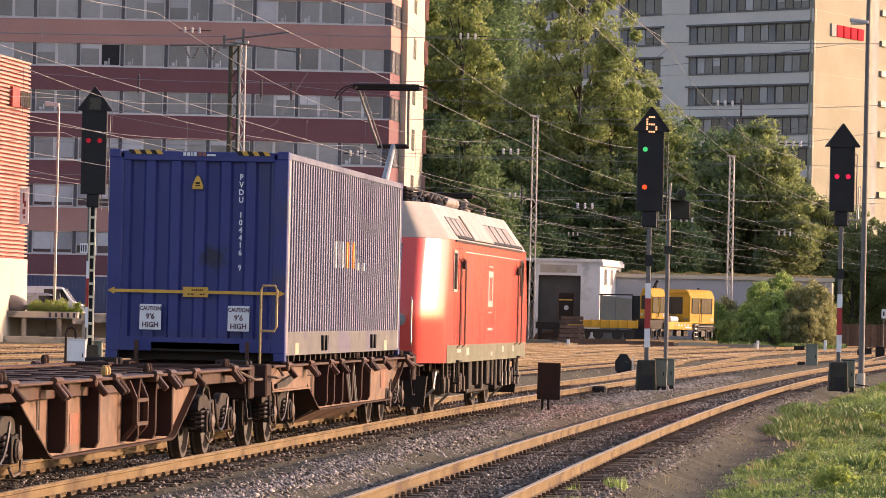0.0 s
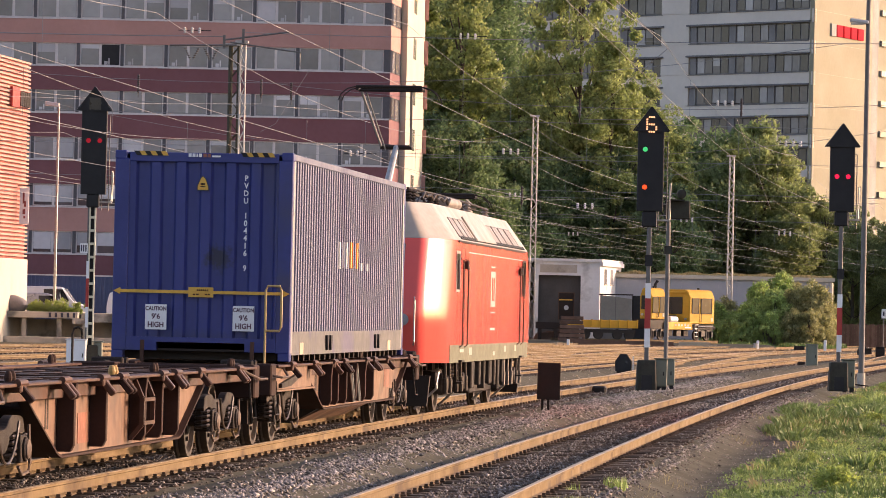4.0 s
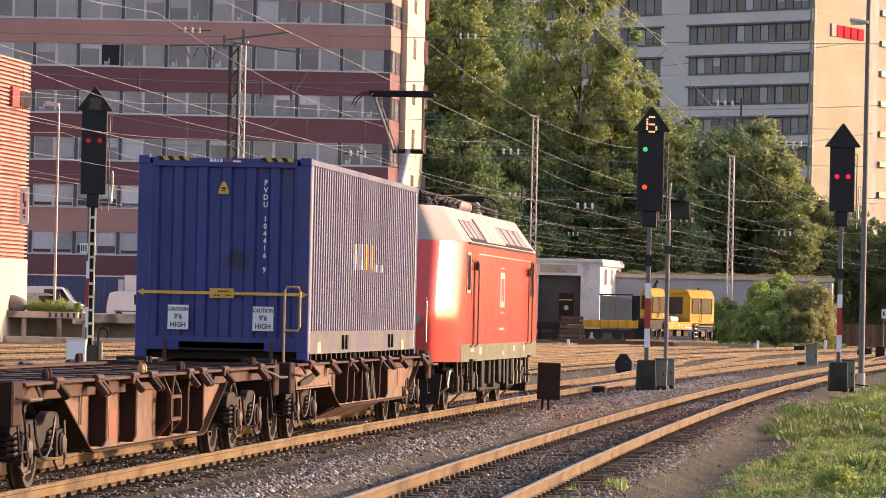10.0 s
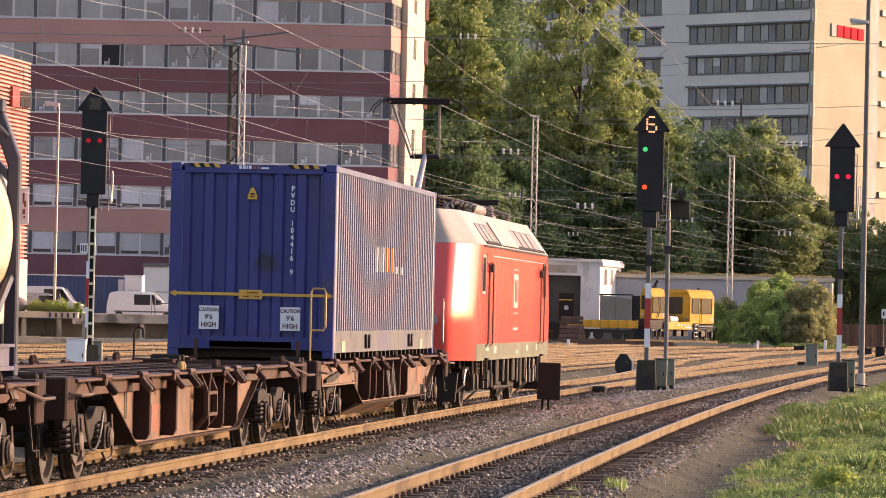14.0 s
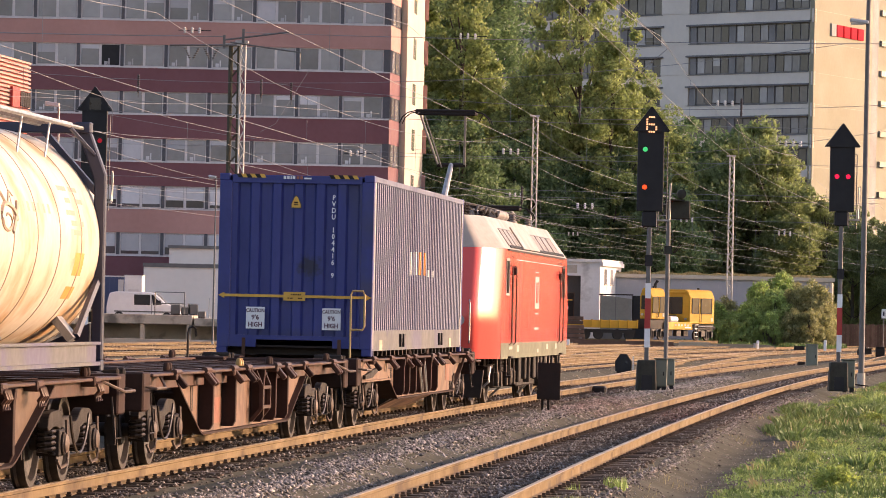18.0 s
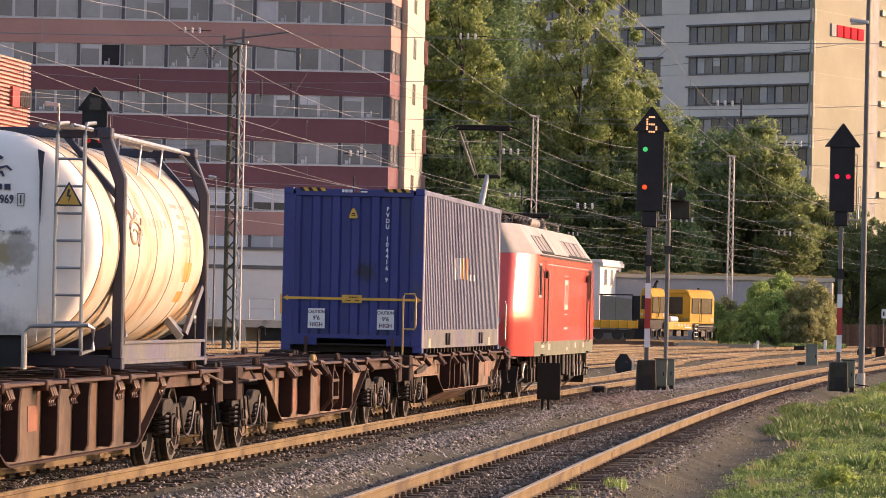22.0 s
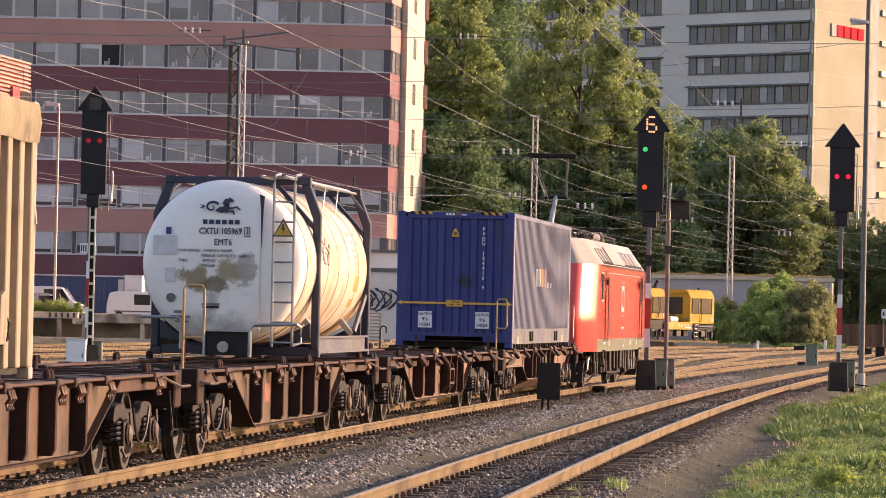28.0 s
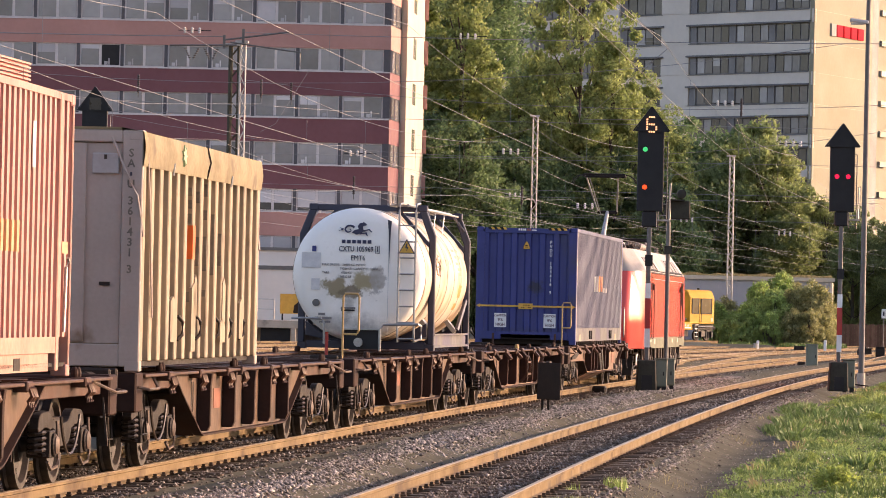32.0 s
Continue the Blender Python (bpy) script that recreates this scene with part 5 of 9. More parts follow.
def grey_container():
    c = thing("bulk_container", "taupe grey ribbed 30-foot bulk container with tarpaulin top", "container")
    hy, wx, H = 4.60, 1.25, 2.68
    part("box_body", Solid().span(-wx + 0.14, wx - 0.14, -hy + 0.085, hy - 0.085, 0.12, H - 0.06), GREYSIDE, c)
    for sx in (-1, 1):
        side = part("side_rail", Solid().span(sx * (wx - 0.15), sx * (wx - 0.1), -hy + 0.05, hy - 0.05, 0.05, 0.11), DARK, c)
        for i in range(16):
            yy = -hy + 0.14 + (2 * hy - 0.28) * i / 15
            part("rib", Solid().prism([(sx * (wx - 0.138), yy - 0.11), (sx * wx, yy - 0.1), (sx * wx, yy + 0.1), (sx * (wx - 0.138), yy + 0.11)], "z", 0.112, H - 0.36), GREYSIDE, c, bevel=0.012)
        for yy, hw, z0, z1 in ((-2.35, 0.2, 0.32, 0.85), (-0.85, 0.16, 0.2, 1.02), (-0.72, 0.1, 0.62, 1.12), (1.5, 0.2, 0.3, 0.6), (1.55, 0.12, 0.55, 1.1), (3.1, 0.2, 0.34, 0.85)):
            part("patch_plate", Solid().prism([(yy - hw, z0), (yy + hw, z0), (yy + hw, z1 - 0.1), (yy, z1), (yy - hw, z1 - 0.06)], "x", sx * (wx - 0.02), sx * (wx + 0.012)), GREYSIDE, c)
        for yy in (-1.75, -0.4, 1.05, 2.1, 3.2):
            part("lashing_ring", Solid().tube([(sx * (wx - 0.03), yy, 0.62), (sx * (wx + 0.02), yy + 0.06, 0.55), (sx * (wx + 0.02), yy + 0.02, 0.4), (sx * (wx - 0.03), yy - 0.05, 0.34)], 0.022, 6), DARK, c)
        # tarpaulin that hangs over the top edge, in sagging bays
        s = Solid()
        cols = 26
        for i in range(cols + 1):
            yy = -hy - 0.02 + (2 * hy + 0.04) * i / cols
            lo = H - 0.40 + 0.02 * noise.noise((yy * 0.9, sx, 2))
            bulge = 0.035 + 0.02 * noise.noise((yy * 1.3, 5, sx))
            s.v += [(sx * (wx + 0.012), yy, lo), (sx * (wx + bulge), yy, H - 0.2), (sx * (wx + 0.01), yy, H - 0.02), (sx * (wx - 0.25), yy, H + 0.03)]
        for i in range(cols):
            for j in range(3):
                a = i * 4 + j
                s.f.append((a, a + 4, a + 5, a + 1))
        part("tarpaulin_flap", s, TARP, c, "dusty beige tarpaulin edge", smooth=True)
    part("tarpaulin_top", Solid().span(-wx + 0.24, wx - 0.24, -hy, hy, H + 0.0, H + 0.03), TARP, c)
    for sx in (-1, 1):
        star = [(-1.95 + (0.16 if k % 2 == 0 else 0.07) * math.cos(math.pi * k / 7), H - 0.19 + (0.13 if k % 2 == 0 else 0.055) * math.sin(math.pi * k / 7)) for k in range(14)]
        part("green_mark", Solid().prism(star, "x", sx * (wx + 0.03), sx * (wx + 0.05)), GREENM, c, "faded green drawing")
        part("tarpaulin_seam", Solid().tube([(sx * (wx + 0.014), -0.05, H - 0.4), (sx * (wx + 0.06), -0.05, H - 0.2), (sx * (wx + 0.014), -0.05, H - 0.02)], 0.012, 5), DARK, c)
        for yy in (-2.6, 1.9):
            part("tarpaulin_strap", Solid().tube([(sx * (wx + 0.02), yy, H - 0.44), (sx * (wx + 0.03), yy + 0.02, H - 0.3)], 0.012, 5), GREYLAB, c)
        for yy, z, h in [(-hy + 0.14 + (2 * hy - 0.28) * q / 15, zz, hh) for q, zz, hh in ((6, 1.78, 0.12), (6, 1.95, 0.1), (6, 2.1, 0.1), (7, 2.05, 0.14), (7, 1.4, 0.35), (8, 1.38, 0.42), (8, 1.85, 0.12), (9, 1.5, 0.75), (8, 2.15, 0.15), (6, 0.85, 0.12), (8, 0.9, 0.08), (10, 1.45, 0.4))]:
            part("faded_bar", Solid().span(sx * (wx - 0.12), sx * (wx - 0.012), yy - 0.114, yy - 0.1, z - h / 2, z + h / 2), FADEDINK, c)
        part("orange_placard", Solid().span(sx * (wx - 0.13), sx * (wx + 0.006), -1.0, -0.80, 1.3, 1.7), SIGNORANGE, c, "orange placard")
        part("chain", Solid().tube([(sx * (wx + 0.01), -4.4, 2.6), (sx * (wx + 0.02), -4.2, 1.9), (sx * (wx + 0.02), -3.9, 0.6)], 0.014, 5), GREYBOX, c)
    for e in (-1, 1):
        part("end_frame", Solid().span(-wx, -wx + 0.24, e * (hy - 0.1), e * hy, 0.05, H).span(wx - 0.23, wx, e * (hy - 0.1), e * hy, 0.05, H).span(-wx + 0.24, wx - 0.23, e * (hy - 0.1), e * hy, H - 0.14, H).span(-wx + 0.24, wx - 0.23, e * (hy - 0.1), e * hy, 0.05, 0.3), GREYBOX, c, bevel=0.012)
        dr = part("end_door", Solid().span(-wx + 0.25, wx - 0.24, e * (hy - 0.08), e * (hy - 0.045), 0.31, H - 0.15), GREYBOX, c, "flat grey end door")
        part("door_leaf", Solid().span(-wx + 0.3, 0.61, e * (hy - 0.045), e * (hy - 0.012), 0.33, H - 0.16), GREYBOX, dr)
        part("document_box", Solid().span(0.68, 0.98, e * (hy - 0.045), e * (hy + 0.0), 2.19, 2.42), BOXGREY, dr, "pale grey document box", bevel=0.01)
        part("box_clasp", Solid().span(0.815, 0.845, e * hy, e * (hy + 0.012), 2.35, 2.4), SPRING, dr)
        part("lock_chain", Solid().tube([(0.9, e * (hy + 0.006), 2.6), (1.05, e * (hy + 0.02), 2.25), (1.2, e * (hy + 0.03), 1.95), (wx + 0.01, e * (hy - 0.05), 1.5)], 0.016, 5), GREYBOX, c)
        part("latch", Solid().span(0.78, 0.9, e * (hy - 0.045), e * (hy - 0.02), 0.95, 0.99), DARK, dr)
    y, z = -hy, 2.42
    for i, ch in enumerate("SA.U 361431 3"):
        if ch == ".":
            bars(c, "worn_character", INK, [(1.12, z, 0.025, 0.04)], y - 0.002)
        elif ch != " ":
            text("stencil_character", ch, 0.125, FADEDINK, c, pose(1.12, y - 0.002, z))
        z -= 0.07 if ch == " " else 0.115
    castings(c, wx, hy, 0, H, GREYBOX)
    return c


FADEDINK = material("faded_dark_lettering", (0.10, 0.085, 0.07), (0.2, 0.17, 0.13), rough=0.7, scale=5, fine=30, bump=0)
GREENM = material("faded_green_mark", (0.25, 0.42, 0.22), (0.4, 0.45, 0.3), rough=0.7, scale=6, bump=0)
SIGNORANGE = material("orange_placard", (0.72, 0.12, 0.01), (0.65, 0.11, 0.01), rough=0.5, bump=0)


def red_container():
    c = thing("shipping_container", "faded red corrugated 45-foot container on a flat wagon", "container")
    hy, wx, H = 6.858, 1.22, 2.86
    post = hy - 0.72    # the lifting posts stand back from the ends
    for sx in (-1, 1):
        part("side_wall", wall_sheet(wave(-post + 0.08, post - 0.08, 0.262, 0, 0, 0.075), 0.40, H - 0.08, sx * (wx - 0.012), sx), REDBOX, c, "corrugated salmon-red side wall")
        part("top_rail", Solid().span(sx * (wx - 0.06), sx * wx, -hy + 0.17, hy - 0.17, H - 0.08, H - 0.01), REDBOX, c)
        part("bottom_rail", Solid().span(sx * (wx - 0.05), sx * (wx - 0.004), -post, post, 0.24, 0.40), REDRAIL, c, "pale worn red bottom rail")
        low = part("lower_rail", Solid().span(sx * (wx - 0.07), sx * (wx - 0.03), -post, post - 0.3, 0.06, 0.235), REDRAIL, c)
        for yy in (-4.2, -1.4, 1.4, 4.2):
            part("fork_slot", Solid().span(sx * (wx - 0.03), sx * (wx - 0.026), yy - 0.16, yy + 0.16, 0.08, 0.2), DARK, low)
        for e in (-1, 1):
            part("lifting_post", Solid().span(sx * (wx - 0.12), sx * (wx + 0.004), e * (post - 0.07), e * (post + 0.08), 0.06, H - 0.02), REDRAIL, c, bevel=0.01)
            part("end_sheet", wall_sheet(wave(min(e * (post + 0.09), e * (hy - 0.1)), max(e * (post + 0.09), e * (hy - 0.1)), 0.25, 0, 0, 0.075), 0.40, H - 0.08, sx * (wx - 0.012), sx), REDBOX, c)
            part("corner_post", Solid().span(sx * (wx - 0.1), sx * wx, e * (hy - 0.05), e * hy, 0.11, H - 0.11), REDRAIL, c, bevel=0.01)
        part("lock_rod", Solid().cyl((sx * (wx + 0.01), hy - 0.42, 0.45), (sx * (wx + 0.012), hy - 0.36, 1.1), 0.018, 6), GALV, c)
        part("rod_handle", Solid().tube([(sx * (wx + 0.01), hy - 0.36, 1.1), (sx * (wx + 0.03), hy - 0.32, 1.16), (sx * (wx + 0.03), hy - 0.38, 1.2)], 0.016, 5), GALV, c)
        for ya, yb, za, zb in ((hy - 0.52, hy - 0.2, 1.24, 1.36), (2.0, 4.2, 1.22, 1.52)):
            inside = [(q, d) for q, d in wave(-post + 0.08, post - 0.08, 0.262, 0, 0, 0.075) if ya <= q <= yb] or [(ya, 0.0), (yb, 0.0)]
            part("yellow_label", wall_sheet(inside, za, zb, sx * (wx - 0.006), sx), FADEYELLOW, c, "faded yellow label")
        part("pale_label", Solid().span(sx * (wx - 0.004), sx * (wx + 0.002), 4.62, 4.78, 2.05, 2.5), GREYLAB, c)
    for e in (-1, 1):
        pts = []
        for i in range(8):
            a = -wx + 0.2 + i * (2 * wx - 0.4) / 8
            p = (2 * wx - 0.4) / 8
            pts += [(a, 0.0), (a + p * 0.3, 0.0), (a + p * 0.42, -0.04), (a + p * 0.8, -0.04)]
        pts.append((wx - 0.2, 0.0))
        part("end_wall", wall_sheet(pts, 0.25, H - 0.1, e * (hy - 0.025), e, axis="x"), REDBOX, c)
        part("header", Solid().span(-wx + 0.2, wx - 0.2, e * (hy - 0.1), e * (hy - 0.005), H - 0.12, H - 0.01), REDBOX, c)
    part("roof_sheet", Solid().span(-wx + 0.03, wx - 0.03, -hy + 0.1, hy - 0.1, H - 0.05, H - 0.02), REDBOX, c)
    part("floor", Solid().span(-wx + 0.03, wx - 0.03, -hy + 0.1, hy - 0.1, 0.1, 0.14), DARK, c)
    castings(c, wx, hy, 0, H, REDBOX)
    return c


FADEYELLOW = material("faded_yellow_label", (0.58, 0.33, 0.15), (0.52, 0.28, 0.14), rough=0.5, bump=0)
REDRAIL = material("worn_pale_red_paint", (0.46, 0.25, 0.185), (0.38, 0.19, 0.135), rough=0.5, scale=1.5, fine=12, bump=0.05)

DECK = 1.155
loco = locomotive()
TRAIN.append((loco, 26.5, 0.0))
wagon_blue = container_wagon(19.2, 13.5, False, (-3.2, 5.7), "rust-brown container wagon carrying the blue container", panel_x=1.10, panel_z=0.42, ribs=(0.0, 0.09, 0.2, 0.33, 0.46, 0.58), deep_sill=True)
part("yellow_hand_loop", Solid().tube([(0.93, -7.60, 1.05), (0.93, -7.60, 2.14), (0.955, -7.60, 2.2), (1.125, -7.60, 2.2), (1.15, -7.60, 2.14), (1.15, -7.60, 1.64), (1.125, -7.60, 1.58), (0.93, -7.60, 1.58)], 0.018, 7), HANDYELLOW, wagon_blue, "yellow tubular hand loop")
for yy in (-0.9, -0.2):
    part("tie_strap", Solid().tube([(1.27, yy, 1.04), (1.30, yy + 0.3, 0.5), (1.30, yy + 0.45, 0.48), (1.27, yy + 0.2, 1.04)], 0.016, 5), GALV, wagon_blue)
part("belly_plate", Solid().prism([(1.12, 0.40), (0.72, 0.20), (0.70, 0.22), (1.10, 0.42)], "y", -3.1, 2.6), PANEL, wagon_blue, "slanting lower plate")
# closing plate added in dark steel for the shade behind the bogie
part("keel_end_plate", Solid().prism([(-1.08, 0.92), (1.08, 0.92), (1.08, 0.42), (0.70, 0.20), (-0.70, 0.20), (-1.08, 0.42)], "y", -3.16, -3.12), DARK, wagon_blue, "end plate of the keel, dark for the shade there")
for x in (-0.78, 0.76):
    part("stop_post", Solid().span(x - 0.025, x + 0.025, -7.68, -7.62, 1.08, 1.42), RUST, wagon_blue)
TRAIN.append((wagon_blue, 7.45, 0.0))
wagon_empty = container_wagon(19.74, 14.2, True, (-4.5, 3.3), "empty rust-brown container wagon with side ladder", ribs=(0.02, 0.26, 0.58, 0.73, 0.88))
part("hooked_pole", Solid().tube([(-1.12, 8.4, 1.05), (-1.12, 8.4, 1.5), (-1.10, 8.4, 1.57), (-1.05, 8.4, 1.59), (-1.0, 8.4, 1.56), (-0.99, 8.4, 1.44)], 0.017, 7).cyl((-1.12, 8.4, 1.04), (-1.12, 8.4, 1.12), 0.05, 8), DARK, wagon_empty, "dark hooked pole")
TRAIN.append((wagon_empty, -11.98, 0.0))
wagon_tank = container_wagon(19.74, 14.2, False, (-4.45, 3.0), "rust-brown container wagon carrying the tank container", panel_x=1.15, ribs=(0.0, 0.27, 0.5, 0.7, 0.93), grimy=True)
part("marker_pole", Solid().cyl((-0.52, 0.35, 0.6), (-0.52, 0.35, 1.5), 0.03, 8), SIGNRED, wagon_tank, "red pole")
part("yellow_hand_loop", Solid().tube([(1.03, -9.2, 1.05), (1.03, -9.2, 2.10), (1.06, -9.2, 2.15), (1.25, -9.2, 2.15), (1.28, -9.2, 2.10), (1.28, -9.2, 1.58), (1.25, -9.2, 1.52), (1.03, -9.2, 1.52)], 0.017, 7), HANDYELLOW, wagon_tank, "worn yellow hand loop")
TRAIN.append((wagon_tank, -31.75, 0.0))
wagon_grey = container_wagon(19.74, 14.2, False, (-4.45, 3.0), "rust-brown container wagon carrying the grey container", panel_x=1.15, ribs=(0.0, 0.27, 0.5, 0.7, 0.93), grimy=True)
TRAIN.append((wagon_grey, -51.6, 0.0))
wagon_red = container_wagon(19.74, 14.2, False, (-4.45, 3.0), "rust-brown container wagon carrying the red container", panel_x=1.15, ribs=(0.0, 0.27, 0.5, 0.7, 0.93), grimy=True)
TRAIN.append((wagon_red, -71.4, 0.0))
for make, u in ((blue_container, 6.858), (tank_container, -27.0), (grey_container, -56.3), (red_container, -71.8)):
    TRAIN.append((make(), u, DECK + (0.033 if make is tank_container else 0.0)))


OCHREGLASS = material("brown_route_window", (0.06, 0.045, 0.03), (0.04, 0.03, 0.022), rough=0.3, bump=0)

# ---- signals, masts, lineside things ----
# cream puts the warm sun on the white mast into its paint
MASTCREAM = material("sun_cream_mast_paint", (0.80, 0.72, 0.52), (0.70, 0.62, 0.43), rough=0.5, bump=0.03)
BASEBOX = material("grimy_dark_base_paint", (0.055, 0.052, 0.038), (0.038, 0.034, 0.026), rough=0.7, scale=3, fine=25, bump=0.1, gloss=0.2)


def signal(name, x, y, z0, low, top, label, lamps, digit="", lattice=False, k=1.0):
    """A tall light signal: mast, dark screen with a peaked hood, lamps."""
    s = thing(name, label, "railway signal", pose(x, y, z0), group="light signals")
    mast_top = low - z0 + 0.3
    hi_ = top - z0
    if lattice:
        for sx in (-0.085, 0.085):
            part("mast_leg", Solid().span(sx - 0.022, sx + 0.022, -0.05, 0.05, 0.3, mast_top), MASTCREAM, s)
        n = int(mast_top / 0.42)
        for q in range(n):
            part("mast_rung", Solid().span(-0.07, 0.07, -0.03, 0.03, 0.75 + q * 0.42, 0.83 + q * 0.42), MASTCREAM, s)
        part("mast_back", Solid().span(-0.10, 0.10, 0.06, 0.11, 0.3, mast_top), BLACK, s)
        part("mast_post", Solid().span(-0.16, -0.11, -0.02, 0.1, 0.3, mast_top), POLE, s)
        plate = part("name_plate", Solid().span(-0.37, -0.13, -0.075, -0.06, 3.85, 4.16), WHITE, s, "white plate with dark marks")
        for q in range(3):
            part("plate_mark", Solid().span(-0.345 + 0.07 * q, -0.305 + 0.07 * q, -0.079, -0.076, 3.9, 4.11), INK, plate)
        part("hood_window", Solid().span(-0.17, 0.2, -0.172, -0.161, hi_ - 0.72, hi_ - 0.34), OCHREGLASS, s)
        sign = part("mast_sign", Solid().span(-0.16, -0.07, -0.07, -0.055, 1.5, 3.6), WHITE, s, "white, red and white mast sign")
        part("red_band", Solid().span(-0.162, -0.068, -0.074, -0.056, 2.15, 3.05), SIGNRED, sign)
    else:
        part("mast", Solid().span(-0.06, 0.06, -0.06, 0.06, 0.6, mast_top), POLE, s, bevel=0.015)
        sign = part("mast_sign", Solid().span(-0.075, 0.075, -0.08, -0.065, 1.15, 2.85), WHITE, s, "white, red and white mast sign")
        part("red_band", Solid().span(-0.078, 0.078, -0.084, -0.066, 1.65, 2.45), SIGNRED, sign)
        part("number_plate", Solid().span(-0.10, 0.10, -0.11, -0.09, 3.3, 3.6), BLACK, s)
    f = part("foundation", Solid().prism([(-0.32 * k, 0.0), (0.32 * k, 0.0), (0.28 * k, 0.95 * k), (-0.28 * k, 0.95 * k)], "y", -0.3, 0.3), BASEBOX, s, "dark green-grey base box", bevel=0.03)
    part("base_cap", Solid().span(-0.14, 0.14, -0.34, -0.3, 0.0, 0.42), BLACK, f)
    lo, hi = low - z0, top - z0
    eave = hi - 0.74 * k
    sc = part("screen", Solid().prism([(-0.40 * k, lo), (0.40 * k, lo), (0.40 * k, eave + 0.1), (0.0, hi - 0.08), (-0.40 * k, eave + 0.1)], "y", -0.12, 0.14), BLACK, s, "matt black signal screen", bevel=0.015)
    part("hood_front", Solid().prism([(-0.54 * k, eave - 0.02), (0.54 * k, eave - 0.02), (0.0, hi - 0.02)], "y", -0.16, -0.125), BLACK, s)
    for sx in (-1, 1):
        ln = math.hypot(0.55 * k, hi - eave)
        part("hood", Solid().box(sx * 0.275 * k, 0.05, (hi + eave) / 2, ln, 0.45, 0.03, 0, Matrix.Rotation(sx * math.atan2(hi - eave, 0.55 * k), 3, "Y")), BLACK, s)
    part("lower_box", Solid().span(-0.20, 0.20, -0.1, 0.12, lo - 0.42, lo - 0.003), BLACK, s, bevel=0.03)
    part("ladder_rail", Solid().cyl((0.46, 0.3, lo - 0.5), (0.46, 0.3, hi - 0.9), 0.016, 6), POLE, s)
    part("ladder_rail", Solid().cyl((0.24, 0.3, lo - 0.5), (0.24, 0.3, hi - 0.9), 0.016, 6), POLE, s)
    for q in range(9):
        part("ladder_rung", Solid().cyl((0.24, 0.3, lo - 0.4 + 0.3 * q), (0.46, 0.3, lo - 0.4 + 0.3 * q), 0.014, 5), GALV, s)
    part("platform", Solid().span(-0.1, 0.55, 0.15, 0.75, lo - 0.25, lo - 0.21), GALV, s)
    part("platform_guard", Solid().tube([(0.55, 0.2, lo - 0.2), (0.56, 0.2, lo + 0.75), (0.56, 0.7, lo + 0.75), (0.55, 0.7, lo - 0.2)], 0.02, 6), GALV, s)
    for lx, lz, mat_ in lamps:
        lens = part("lamp", Solid().lathe([(0.002, -0.13), (0.075 * k, -0.128), (0.075 * k, -0.12), (0.002, -0.119)], 18, "y", (lx, 0, lz - z0)), mat_, s)
        part("lamp_visor", Solid().tube([(lx + 0.10 * math.cos(w), -0.24, lz - z0 + 0.10 * math.sin(w)) for w in [math.pi * q / 8 for q in range(9)]], 0.012, 5), BLACK, lens)
    # dark unlit lenses
    for lx, lz in ((-0.17 * k, lo + 0.25), (0.17 * k, lo + 0.6), (0.17 * k, lo + 1.1)):
        part("dark_lens", Solid().lathe([(0.002, -0.128), (0.08, -0.126), (0.08, -0.12), (0.002, -0.119)], 16, "y", (lx, 0, lz)), BLACK, s)
    if digit:
        rows = ["01110", "10000", "10000", "11110", "10001", "10001", "01110"]
        z = hi - 0.32 * k
        for r, row in enumerate(rows):
            for c, on in enumerate(row):
                if on == "1":
                    part("digit_lamp", Solid().box((-0.14 + 0.07 * c) * k, -0.175, z - 0.075 * r * k, 0.05 * k, 0.02, 0.052 * k), LAMP_WHITE, s)
    return s


signal("light_signal", 5.45, 117.0, -0.06, 4.70, 7.46, "black light signal showing green, orange and the digit six", [(-0.155, 6.33, LAMP_GREEN), (-0.155, 5.33, LAMP_ORANGE)], digit="6", k=0.86)
signal("light_signal", 11.70, 130.0, -0.16, 5.12, 7.70, "black light signal with two red lamps on a grey mast", [(-0.165, 6.15, LAMP_RED), (0.165, 6.15, LAMP_RED)], k=0.9)
signal("light_signal", -11.12, 140.0, -0.32, 5.4, 8.80, "black light signal with two red lamps on a white lattice mast", [(-0.18, 7.10, LAMP_DIM), (0.18, 7.10, LAMP_DIM)], lattice=True)


def cabinet(x, y, w, d, h, z0, mat_, label):
    c = thing("relay_cabinet", label, "cabinet", pose(x, y, z0))
    part("body", Solid().span(-w / 2, w / 2, -d / 2, d / 2, 0.14, h), mat_, c, bevel=0.02)
    part("door", Solid().span(-w / 2 + 0.04, w / 2 - 0.04, -d / 2 - 0.015, -d / 2 - 0.002, 0.18, h - 0.06), mat_, c)
    part("lid", Solid().span(-w / 2 - 0.03, w / 2 + 0.03, -d / 2 - 0.03, d / 2 + 0.03, h + 0.002, h + 0.03), mat_, c)
    part("lock", Solid().span(w / 2 - 0.12, w / 2 - 0.09, -d / 2 - 0.03, -d / 2 - 0.015, h * 0.5, h * 0.62), BLACK, c)
    for sx in (-1, 1):
        part("foot", Solid().span(sx * (w / 2 - 0.08) - 0.05, sx * (w / 2 - 0.08) + 0.05, -d / 2 + 0.02, d / 2 - 0.02, 0.0, 0.14), BLACK, c)
    return c


